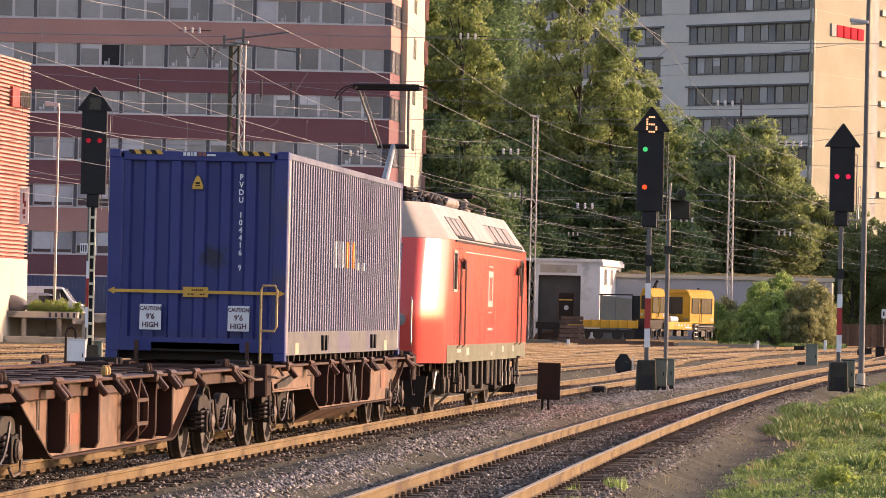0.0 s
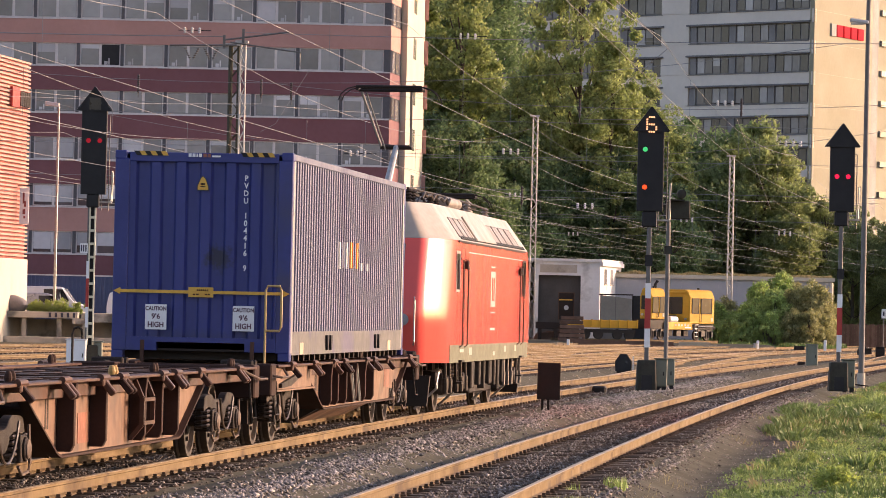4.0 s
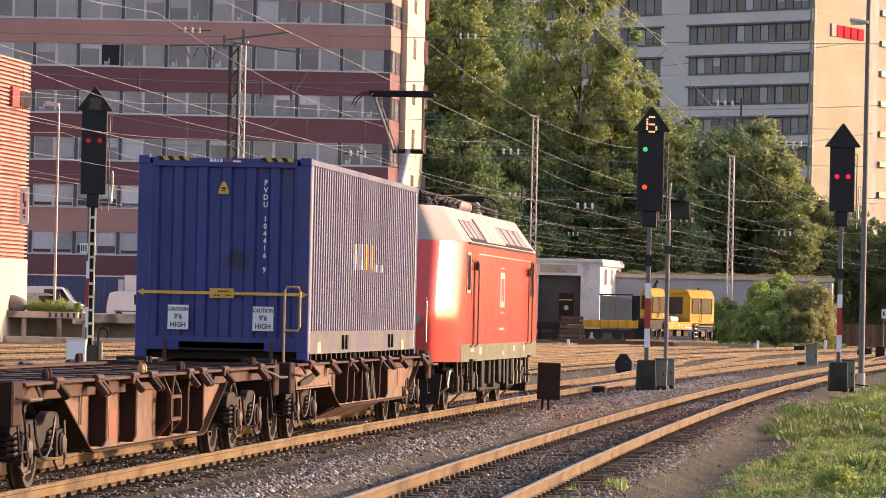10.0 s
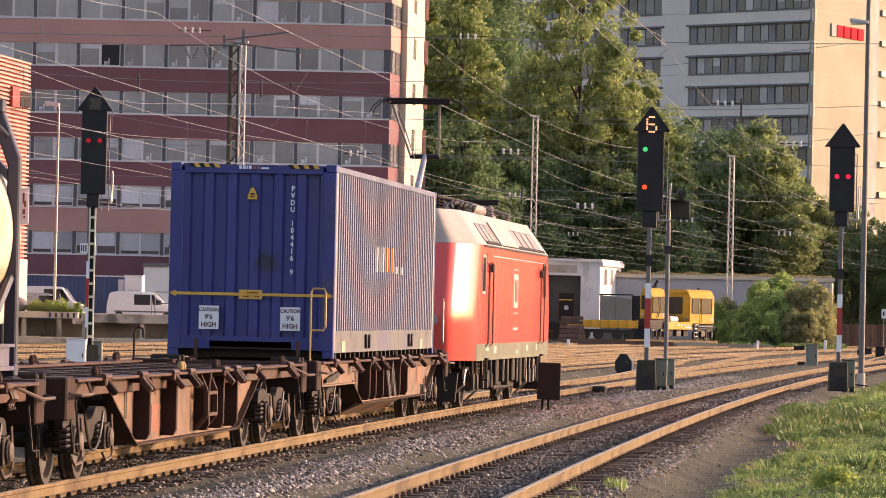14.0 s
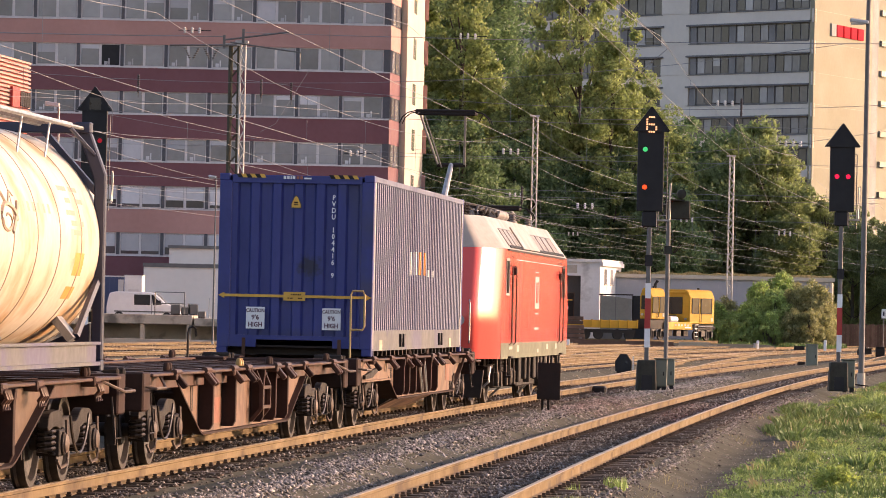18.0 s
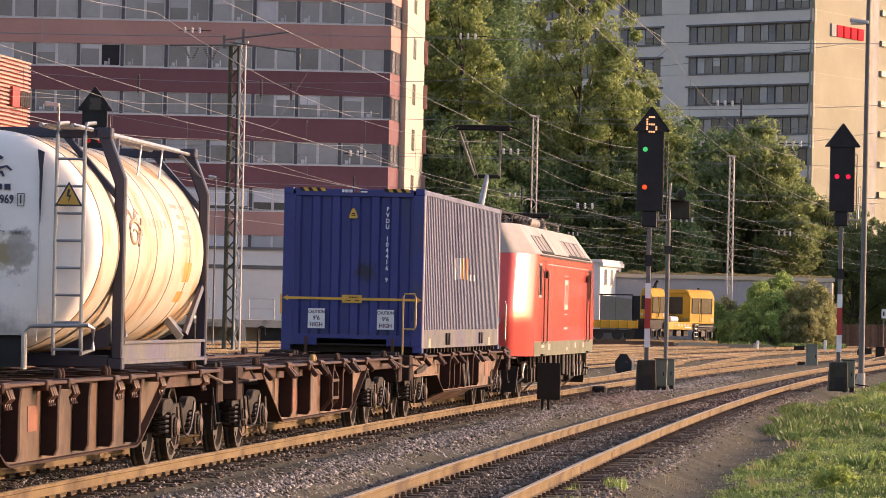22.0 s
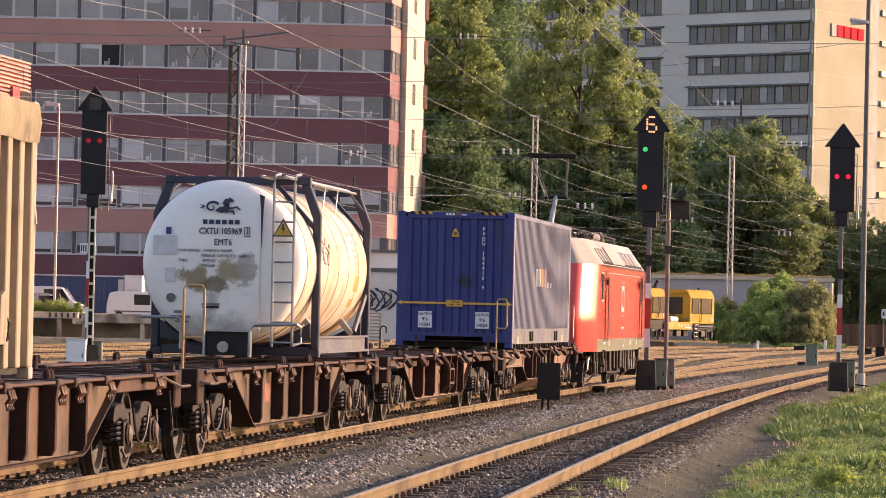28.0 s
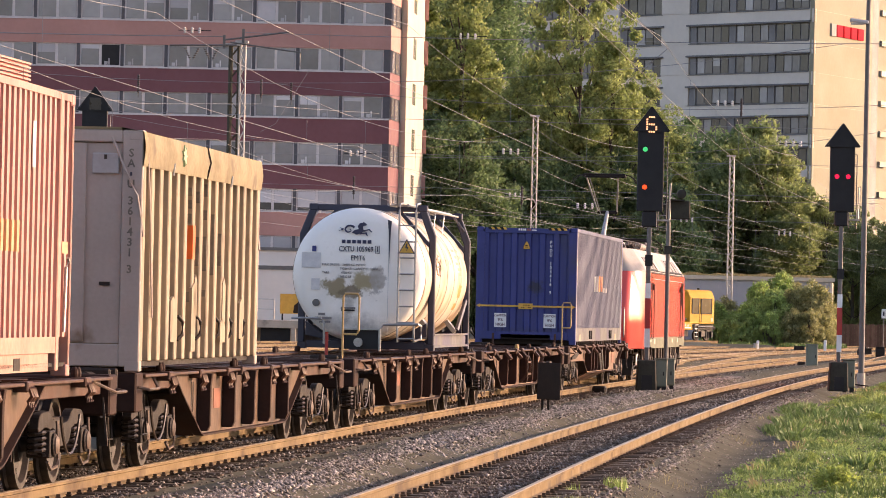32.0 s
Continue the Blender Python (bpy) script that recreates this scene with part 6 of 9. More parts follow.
cabinet(6.09, 119.5, 0.48, 0.36, 0.84, -0.08, CABINET, "grey-green relay cabinet beside the signal")
cabinet(5.86, 117.4, 0.32, 0.36, 0.86, -0.08, CABINET, "narrow dark green cabinet behind the signal base")
cabinet(-11.5, 139.6, 0.62, 0.4, 1.1, -0.32, WHITE, "white relay cabinet at the signal mast")
cabinet(-10.85, 139.9, 0.28, 0.3, 1.05, -0.32, CABINET, "small grey cabinet beside the white one")
cabinet(12.05, 130.6, 0.38, 0.36, 0.95, -0.2, CABINET, "dark green cabinet behind the signal base")
cabinet(16.2, 193.0, 0.5, 0.4, 1.15, -0.3, CABINET, "green metal post cabinet between the tracks")

ind = thing("route_indicator", "dark box indicator seen from behind on a thin pole", "railway signal", pose(6.12, 120.2, -0.08))
part("pole", Solid().cyl((0, 0, 0), (0, 0, 5.1), 0.06, 10), POLE, ind)
part("box", Solid().span(-0.12, 0.58, -0.13, 0.13, 4.65, 5.15), BASEBOX, ind, bevel=0.03)
part("hood", Solid().span(-0.16, 0.42, -0.42, 0.13, 5.153, 5.18), BASEBOX, ind)
part("lower_box", Solid().span(-0.1, 0.1, -0.1, 0.1, 3.7, 3.92), BASEBOX, ind)
part("side_lamp", Solid().lathe([(0.05, -0.16), (0.13, -0.14), (0.14, 0.1), (0.06, 0.16)], 14, "y", (-0.26, 0, 5.02)), BASEBOX, ind, smooth=True)
part("lamp_arm", Solid().cyl((-0.26, 0.0, 4.9), (0.0, 0.0, 4.6), 0.025, 6), BASEBOX, ind)
part("top_lamp", Solid().lathe([(0.05, -0.16), (0.12, -0.14), (0.13, 0.1), (0.06, 0.16)], 14, "y", (0.34, 0, 5.34)), BASEBOX, ind, smooth=True)

bd = thing("shunting_board", "dark board on two short legs, seen from behind", "railway sign", pose(2.21, 90.0, -0.07))
part("board", Solid().prism([(-0.235, 0.245), (0.235, 0.235), (0.24, 0.985), (-0.225, 0.99)], "y", -0.02, 0.02), DARK, bd, bevel=0.006)
for sx in (-0.12, 0.0):
    part("leg", Solid().span(sx - 0.025, sx + 0.025, 0.022, 0.06, 0.0, 0.95), DARK, bd)
part("brace", Solid().span(-0.14, 0.02, 0.062, 0.08, 0.4, 0.44), DARK, bd)

for x, y in ((6.87, 166.0), (25.0, 262.0), (28.0, 275.0)):
    d = thing("dwarf_signal", "low dark dwarf signal between the tracks", "railway signal", pose(x, y, -0.28), group="dwarf signals")
    part("head", Solid().prism([(-0.3, 0.12), (0.3, 0.12), (0.32, 0.5), (0.12, 0.78), (-0.12, 0.78), (-0.32, 0.5)], "y", -0.12, 0.12), BLACK, d, bevel=0.02)
    part("foot", Solid().span(-0.25, 0.25, -0.2, 0.2, 0.0, 0.12), DARK, d)
    part("marker_post", Solid().span(0.34, 0.38, -0.02, 0.02, 0.0, 0.7), WHITE, d)
    part("lens", Solid().lathe([(0.002, -0.14), (0.06, -0.135), (0.06, -0.12), (0.002, -0.12)], 12, "y", (0.1, 0, 0.45)), CABGLASS, d)

for y, off in ((119.5, 0.98), (150.0, 6.3), (205.0, 1.4)):
    p = thing("point_motor", "low dark point machine beside the rail", "point machine", on_line(y, off, -0.3), group="point machines")
    part("case", Solid().span(-0.17, 0.2, -0.2, 0.2, 0.0, 0.3), DARK, p, bevel=0.04)
    part("rod", Solid().cyl((-0.9, 0.05, 0.1), (-0.28, 0.05, 0.12), 0.025, 6), DARK, p)
    part("cable_pipe", Solid().tube([(0.28, 0, 0.1), (0.5, -0.05, 0.06), (0.9, -0.1, 0.02)], 0.025, 6), DARK, p)

for x, y, h in ((21.5, 300.0, 0.75), (30.2, 318.0, 0.8), (12.2, 318.0, 0.5), (25.2, 290.0, 0.9), (8.4, 292.0, 0.6)):
    m = thing("marker_post", "short white marker post in the grass by the tracks", "post", pose(x, y, -0.25), group="marker posts")
    part("post", Solid().span(-0.09, 0.09, -0.06, 0.06, 0.0, h), WHITE, m, bevel=0.02)
    part("post_foot", Solid().span(-0.14, 0.14, -0.1, 0.1, 0.0, 0.08), CONCRETE, m)


DARKMAST = material("olive_mast_shade_paint", (0.095, 0.086, 0.06), (0.07, 0.063, 0.045), rough=0.7, scale=2, fine=12, bump=0.05, gloss=0.1)


def lattice_mast(x, y, h, w0, w1, label, mat_=None):
    """A four-legged lattice tower for the overhead line."""
    m = thing("catenary_mast", label, "catenary mast", pose(x, y, -0.4), group="catenary masts")
    mat_ = mat_ or MASTM
    wat = lambda z: w0 + (w1 - w0) * z / h
    for sx in (-1, 1):
        for sy in (-1, 1):
            part("leg", Solid().cyl((sx * w0 / 2, sy * w0 / 2, 0), (sx * w1 / 2, sy * w1 / 2, h), (0.036 if y < 300 else 0.05) if mat_ is MASTM else 0.095, 4), mat_, m)
    n = int(h / 0.5)
    for k in range(n):
        za, zb = h * k / n, h * (k + 1) / n
        a, b = wat(za) / 2, wat(zb) / 2
        s = 1 if k % 2 else -1
        for sy in (-1, 1):
            part("diagonal", Solid().cyl((s * a, sy * a, za), (-s * b, sy * b, zb), 0.024 if y < 300 else 0.03, 4), mat_, m)
            part("diagonal", Solid().cyl((sy * a, s * a, za), (sy * b, -s * b, zb), 0.024 if y < 300 else 0.03, 4), mat_, m)
    part("cap", Solid().span(-w1 / 2 - 0.25, w1 / 2 + 0.12, -w1 / 2 - 0.08, w1 / 2 + 0.08, h, h + 0.12), MASTM, m)
    part("foundation", Solid().span(-w0 / 2 - 0.25, w0 / 2 + 0.25, -w0 / 2 - 0.25, w0 / 2 + 0.25, -0.1, 0.35), CONCRETE, m, bevel=0.04)
    return m


big = lattice_mast(-9.47, 205.0, 14.6, 0.27, 0.23, "tall slim lattice mast with cross arms over the tracks")
# added second mast: the lit mast's shaded face, painted dark
lattice_mast(-9.88, 205.8, 14.5, 0.44, 0.40, "dark lattice mast standing for the shaded face of the lit one", DARKMAST)
part("cross_arm", Solid().tube([(-0.9, -0.25, 14.72), (2.1, -0.25, 15.15)], 0.045, 6).span(-0.95, -0.82, -0.3, -0.2, 14.3, 14.95).span(-0.06, 0.06, -0.3, -0.2, 14.6, 15.25), POLE, big, "tilted steel cross arm")
part("cross_arm", Solid().tube([(-0.6, -0.25, 14.62), (2.72, -0.25, 14.2)], 0.04, 6).tube([(2.66, -0.25, 14.22), (2.64, -0.25, 13.6)], 0.02, 5), POLE, big)
part("cross_arm", Solid().tube([(-3.4, -0.25, 14.42), (-0.3, -0.25, 14.5)], 0.04, 6), POLE, big)
lattice_mast(6.75, 332.0, 17.2, 0.42, 0.34, "tall slim lattice mast before the dark trees")
lattice_mast(21.9, 337.0, 14.7, 0.4, 0.32, "slim lattice mast beside the bushes")


def lamp_post(x, y, z0, h, arm, head_z, r, label, mat_):
    p = thing("street_lamp", label, "lamp post", pose(x, y, z0), group="yard lamp posts")
    part("pole", Solid().cyl((0, 0, 0), (0, 0, h), r, 12, r * 0.7), mat_, p, smooth=True)
    hd = part("lamp_head", Solid().box(arm * 0.5, 0, head_z, abs(arm), 0.36, 0.24 if arm < -0.7 else 0.12, 0, Matrix.Rotation(0.14 * (1 if arm < 0 else -1), 3, "Y")), GREYLAB, p, bevel=0.03)
    part("diffuser", Solid().box(arm * 0.6, 0, head_z - 0.085, abs(arm) * 0.7, 0.22, 0.05), GREYLAB, hd)
    part("collar", Solid().cyl((0, 0, 0), (0, 0, 0.5), r * 1.35, 12), CONCRETE, p)
    return p


lamp_post(14.28, 150.0, -0.35, 14.4, -0.62, 12.45, 0.105, "tall grey steel lamp post at the grass verge", POLE)
lamp_post(-23.4, 267.0, 1.45, 12.6, -0.85, 12.55, 0.09, "slim grey yard lamp post by the loading ramp", GALV)
lamp_post(-12.4, 240.0, -0.4, 9.45, -0.42, 9.42, 0.055, "short grey lamp post beside the lattice mast", POLE)

# ---- overhead line ----
SUPPORTS = [-45, 20, 85, 145, 205, 270, 335, 400]


def overhead(off, contact, carrier, droppers=True, skew=0.0):
    o = thing("overhead_line", "contact wire, sagging carrier wire and droppers over a track", "overhead wire", group="overhead lines")
    ys = [-45 + 4 * k for k in range(112)]
    part("contact_wire", Solid().tube([(line_x(y, off + 0.25 * (1 if int(y // 65) % 2 else -1) * math.cos(math.pi * (y % 65) / 65)), y, contact) for y in ys], 0.0065, 4), WIREM, o)
    cat = []
    zc = lambda y, a, b: carrier - 4 * (carrier - contact) * 0.45 * ((y - a) / (b - a)) * (1 - (y - a) / (b - a))
    for a, b in zip(SUPPORTS[:-1], SUPPORTS[1:]):
        for k in range(12):
            y = a + (b - a) * k / 12
            cat.append((line_x(y, off), y, zc(y, a, b)))
            if droppers and k in (2, 4, 6, 8, 10):
                part("dropper", Solid().tube([(line_x(y, off), y, contact), (line_x(y, off), y, zc(y, a, b))], 0.005, 3), WIREM, o)
    part("carrier_wire", Solid().tube(cat, 0.0065, 4), WIREM, o)
    return o


for i, off in enumerate(TRACKS):
    if off < -25:
        continue
    overhead(off, 6.13 if off in (0.0, 4.85) else 5.95, 7.3 + 0.12 * (i % 3), i < 4)


def rope(name, label, pts, r=0.010):
    w = thing(name, label, "overhead wire", group="overhead cross wires")
    part("strand", Solid().tube(pts, r, 4), WIREM, w)
    return w


def insulator_row(parent_name, x, y, z, n, step, vertical=False):
    o = thing("insulator", "string of glossy dark brown insulators on a wire", "insulator", pose(x, y, z), group="line insulators")
    for k in range(n):
        prof = [(0.03, -0.14), (0.07, -0.10), (0.04, -0.06), (0.08, -0.01), (0.04, 0.03), (0.07, 0.08), (0.03, 0.14)]
        c = (0, 0, -k * step) if vertical else (k * step, 0, 0)
        part("disc", Solid().lathe(prof, 9, "z", c), PORCELAIN if vertical else PALEPORC, o, smooth=True)
    part("rod", Solid().cyl((0, 0, 0.15), (0, 0, -n * step - 0.1), 0.015, 4) if vertical else Solid().cyl((-0.3, 0, 0), (n * step + 0.2, 0, 0), 0.02, 4), BLACK, o)


def cross_span(y, x0, x1, levels):
    for z0, z1, sag, r in levels:
        pts = []
        for k in range(17):
            t = k / 16
            pts.append((x0 + (x1 - x0) * t, y, z0 + (z1 - z0) * t - 4 * sag * t * (1 - t)))
        rope("cross_span_wire", "steel cross wire between two masts", pts, r * 0.75)


cross_span(205.0, -34.0, -10.4, [(14.6, 14.5, 0.1, 0.03), (9.5, 9.4, 0.0, 0.014), (8.0, 7.9, 0.0, 0.014)])
cross_span(205.0, -9.4, 34.0, [(14.7, 15.2, 0.25, 0.022), (12.5, 13.5, 1.4, 0.016), (9.1, 9.1, 0.0, 0.014), (7.7, 7.6, 0.0, 0.014)])
cross_span(335.0, 7.0, 21.7, [(15.9, 14.0, 2.2, 0.02), (9.6, 9.6, 0.1, 0.016), (8.1, 8.1, 0.0, 0.016)])
cross_span(335.0, -30.0, 6.5, [(16.5, 16.0, 2.6, 0.02), (9.8, 9.6, 0.1, 0.016), (8.2, 8.1, 0.0, 0.016)])
cross_span(270.0, -30.0, 40.0, [(15.5, 16.5, 4.5, 0.018), (9.2, 9.2, 0.1, 0.015), (7.9, 7.9, 0.0, 0.015)])
cross_span(145.0, -30.0, 13.0, [(11.4, 11.0, 1.9, 0.012), (8.4, 8.2, 0.05, 0.011)])
for x, y, z in ((-12.2, 205.0, 14.75), (0.6, 205.0, 14.75), (2.7, 205.0, 9.45), (-4.4, 205.0, 9.2), (6.2, 205.0, 7.0), (12.6, 205.0, 11.9), (15.8, 205.0, 10.1), (14.5, 270.0, 7.9), (20.5, 270.0, 7.2), (4.0, 270.0, 9.2), (9.5, 335.0, 8.1)):
    insulator_row("row", x, y, z, 3, 0.34)
for x, y, z in ((-14.3, 205.0, 12.5), (-8.6, 205.0, 12.4), (-7.2, 205.0, 12.3), (6.2, 205.0, 11.8), (13.7, 205.0, 12.0), (-4.2, 205.0, 8.0), (3.6, 205.0, 7.7)):
    insulator_row("row", x, y, z, 3, 0.28, True)
for vx in (-11.85, -10.95):
    vs = thing("insulator", "dark string of insulators hung in a slanting line", "insulator", pose(vx, 204.7, 13.55), group="line insulators")
    for d in (-1, 1):
        st = part("string", Solid().cyl((d * 0.34, 0, 0.42), (d * 0.05, 0, -0.2), 0.02, 5), POLE, vs)
        for q in range(5):
            part("disc", Solid().lathe([(0.02, -0.03), (0.075, -0.01), (0.075, 0.01), (0.02, 0.03)], 9, "z", (d * (0.29 - 0.048 * q), 0, 0.32 - 0.1 * q)), PORCELAIN, st)
# feeder wires that swing from mast to mast
rope("feeder_wire", "slack feeder wire from mast to mast", [(-27.5, 160.0, 9.6), (-14.3, 205.0, 11.4), (-8.0, 205.0, 11.3), (-3.5, 230.0, 12.2)])
rope("feeder_wire", "slack feeder wire from mast to mast", [(-8.6, 205.0, 11.4), (-13.0, 190.0, 10.6), (-19.0, 175.0, 10.5)])
rope("feeder_wire", "slack feeder wire from mast to mast", [(2.0, 75.0, 8.0), (5.5, 110.0, 8.6), (6.4, 205.0, 11.0), (13.5, 205.0, 11.2), (20.0, 270.0, 8.6)])
rope("feeder_wire", "slack feeder wire from mast to mast", [(-6.4, 205.0, 13.0), (-7.9, 205.0, 10.5), (-8.6, 205.0, 10.1)])


HALLGREY = material("blue_grey_hall_panel", (0.40, 0.40, 0.42), (0.36, 0.36, 0.38), rough=0.7, scale=0.3, fine=3, bump=0.03)
HALLRED = material("red_facade_backing", (0.30, 0.075, 0.06), (0.25, 0.06, 0.05), rough=0.8, scale=0.4, fine=4, bump=0.02)
# ---- loading yard with ramp ----
ramp = thing("loading_ramp", "weathered concrete loading ramp on short posts", "loading ramp", kind="structure")
part("ramp_slab", Solid().span(-40, -21.8, 265, 273, 1.06, 1.45), CONCRETE, ramp, bevel=0.03)
part("ramp_slab", Solid().span(-21.7, -15.0, 266, 273, 0.84, 1.41), CONCRETE, ramp, bevel=0.03)
part("ramp_slab", Solid().span(-14.9, -8.5, 266.1, 273, 0.76, 1.24), CONCRETE, ramp, bevel=0.03)
part("ramp_yard", Solid().span(-70, -8.5, 273.02, 314.8, 0.4, 0.9), CONCRETE, ramp)
part("ramp_back_wall", Solid().span(-40, -8.6, 268.5, 269.0, -0.45, 1.0), CONCRETE, ramp)
for x, top in ((-29.3, 1.06), (-27.2, 1.06), (-25.05, 1.06), (-22.95, 1.06), (-21.5, 0.84), (-18.0, 0.84), (-15.2, 0.84), (-11.9, 0.76), (-8.9, 0.76)):
    part("ramp_post", Solid().span(x - 0.14, x + 0.14, 265.3 if top > 1 else 266.1, 265.7 if top > 1 else 266.5, -0.45, top), CONCRETE, ramp, bevel=0.03)
part("ramp_panel", Solid().span(-10.9, -9.1, 266.55, 266.7, -0.45, 0.84), BLACK, ramp)
part("ramp_step", Solid().span(-22.1, -21.0, 264.6, 264.96, 0.75, 1.1), CONCRETE, ramp)
part("ramp_kerb", Solid().span(-40, -8.6, 264.0, 264.6, -0.45, -0.05), CONCRETE, ramp, bevel=0.03)
bars_ = Solid()
for k in range(5):
    bars_.span(-23.55 + 0.36 * k, -23.4 + 0.36 * k, 264.985, 264.995, 1.12, 1.40)
part("ramp_lettering", bars_, INK, ramp)
rl = thing("ramp_railing", "thin grey handrail on the ramp edge", "railing")
for x in (-11.6, -10.1, -14.0):
    part("railing_post", Solid().cyl((x, 266.4, 1.14), (x, 266.4, 2.5), 0.03, 6), MASTM, rl)
part("railing_bar", Solid().cyl((-11.6, 266.4, 2.5), (-10.1, 266.4, 2.5), 0.03, 6), MASTM, rl)
for x in (-17.28, -15.5):
    part("railing_post", Solid().cyl((x, 266.4, 1.3), (x, 266.4, 2.78), 0.03, 6), POLE, rl)
for z in (2.1, 2.78):
    part("railing_bar", Solid().cyl((-17.28, 266.4, z), (-15.5, 266.4, z), 0.03, 6), POLE, rl)
part("railing_bar", Solid().cyl((-11.6, 266.4, 1.9), (-10.1, 266.4, 1.9), 0.025, 6), MASTM, rl)

boul = thing("boulder", "rounded grey boulder at the ramp corner", "boulder", pose(-25.75, 266.0, 1.43))
sb = Solid()
for j in range(9):
    for i in range(16):
        a, b = math.pi * j / 8, 2 * math.pi * i / 16
        k = 1 + 0.15 * noise.noise((math.cos(b) * 1.5, math.sin(b) * 1.5, a))
        sb.v.append((0.85 * k * math.sin(a) * math.cos(b), 0.7 * k * math.sin(a) * math.sin(b), 0.40 + 0.56 * k * math.cos(a)))
for j in range(8):
    for i in range(16):
        sb.f.append((j * 16 + i, j * 16 + (i + 1) % 16, (j + 1) * 16 + (i + 1) % 16, (j + 1) * 16 + i))
part("rock", sb, material("grey_boulder_stone", (0.20, 0.17, 0.16), (0.14, 0.12, 0.115), rough=0.7, scale=1.5, fine=12, bump=0.3), boul, smooth=True)


SILVER = material("silver_car_paint", (0.45, 0.46, 0.50), (0.40, 0.41, 0.45), rough=0.3, metal=0.4, bump=0)


def van(x, y, z, length, h, rz, mat_, label):
    """A small van with a rounded roof, raked windscreen and short bonnet, its nose to the right."""
    v = thing("van", label, "van", pose(x, y, z, 0, 0, rz))
    L = length / 2
    prof = rounded_line([(-L + 0.02, 0.32), (-L, 0.95), (-L + 0.16, h - 0.10), (-L + 0.55, h), (L - 2.0, h), (L - 1.55, h - 0.08), (L - 0.85, 1.18), (L - 0.22, 0.98), (L, 0.78), (L + 0.02, 0.34)], 0.16, 4)
    part("body", Solid().prism(prof, "y", -0.86, 0.86), mat_, v, bevel=0.05, smooth=True)
    wz, sill = h - 0.17, 1.08 if h < 2 else 1.2
    for sy in (-1, 1):
        o0, o1 = sy * 0.862, sy * 0.874
        part("window", Solid().prism([(-L + 1.75, sill), (-L + 1.72, wz), (-L + 2.75, wz), (-L + 2.75, sill)], "y", o0, o1), CABGLASS, v)
        part("window", Solid().prism([(-L + 2.92, sill), (-L + 2.92, wz), (L - 1.78, wz), (L - 1.12, sill + 0.04)], "y", o0, o1), CABGLASS, v)
        part("door_seam", Solid().span(-L + 2.83, -L + 2.85, o0, o1, 0.45, wz), BLACK, v)
        part("rub_strip", Solid().span(-L + 0.5, L - 0.5, o0, sy * 0.88, 0.62, 0.70), POLE, v)
        part("mirror", Solid().box(L - 1.25, sy * 0.98, 1.28, 0.16, 0.14, 0.22), BLACK, v, bevel=0.03)
        for wx in (-L + 0.8, L - 0.8):
            wl = part("wheel", Solid().cyl((wx, sy * 0.66, 0.32), (wx, sy * 0.885, 0.32), 0.32, 18), BLACK, v)
            part("rim", Solid().cyl((wx, sy * 0.888, 0.32), (wx, sy * 0.897, 0.32), 0.2, 14), GALV, wl)
        part("headlight", Solid().span(L - 0.16, L + 0.012, sy * 0.5, sy * 0.78, 0.74, 0.88), GALV, v, bevel=0.02)
    part("windscreen", Solid().prism([(L - 1.50, h - 0.12), (L - 0.88, 1.22), (L - 0.80, 1.20), (L - 1.42, h - 0.12)], "y", -0.72, 0.72), SCREENGLASS, v)
    part("bumper", Solid().span(L - 0.05, L + 0.08, -0.84, 0.84, 0.34, 0.56), POLE, v, bevel=0.03)
    return v


SCREENGLASS = material("bright_windscreen_glass", (0.35, 0.36, 0.37), (0.42, 0.42, 0.42), rough=0.08, bump=0, rough_var=0.02)
van(-25.1, 279.0, 0.9, 4.0, 1.7, 0, SILVER, "silver hatchback parked on the loading yard")
van(-24.9, 283.0, 0.9, 4.5, 2.14, 0, WHITE, "white minivan parked behind another car")
van(-18.8, 279.0, 0.9, 4.6, 1.9, 0, WHITE, "white delivery van parked on the ramp")
for x0, x1, top in ((-20.9, -19.75, 2.98),):
    bx = thing("site_cabin", "plain white site cabin on the loading yard", "cabin", pose((x0 + x1) / 2, 291.0, 0.9), group="site cabins")
    w = (x1 - x0) / 2
    part("cabin_wall", Solid().span(-w, w, 0, 2.4, 0, top), SHEDW, bx, bevel=0.03)
    part("cabin_roof", Solid().span(-w - 0.04, w + 0.04, -0.04, 2.44, top + 0.003, top + 0.06), FRAMEW, bx)
    part("cabin_door", Solid().span(-0.35, 0.35, -0.02, -0.003, 0.1, 2.1), FRAMEW, bx)
sk = thing("storage_container", "faded blue storage container on the loading yard", "container", pose(-24.5, 296.0, 0.9))
part("body", wall_sheet(wave(-3.3, 3.3, 0.28, 0, 0, 0.04), 0.1, 2.91, -1.2, -1, axis="x"), material("faded_blue_steel", (0.06, 0.09, 0.18), (0.05, 0.075, 0.15), rough=0.6, scale=0.6, fine=6), sk)
part("core", Solid().span(-3.3, 3.3, -1.14, 1.2, 0.0, 2.98), material("faded_blue_roof", (0.07, 0.10, 0.19), (0.06, 0.085, 0.16), rough=0.6), sk)
part("notice", Solid().span(2.9, 3.25, -1.27, -1.25, 1.95, 2.75), GREYLAB, sk)
part("top_rail", Solid().span(-3.35, 3.35, -1.26, -1.18, 2.91, 3.0), FRAMEW, sk)

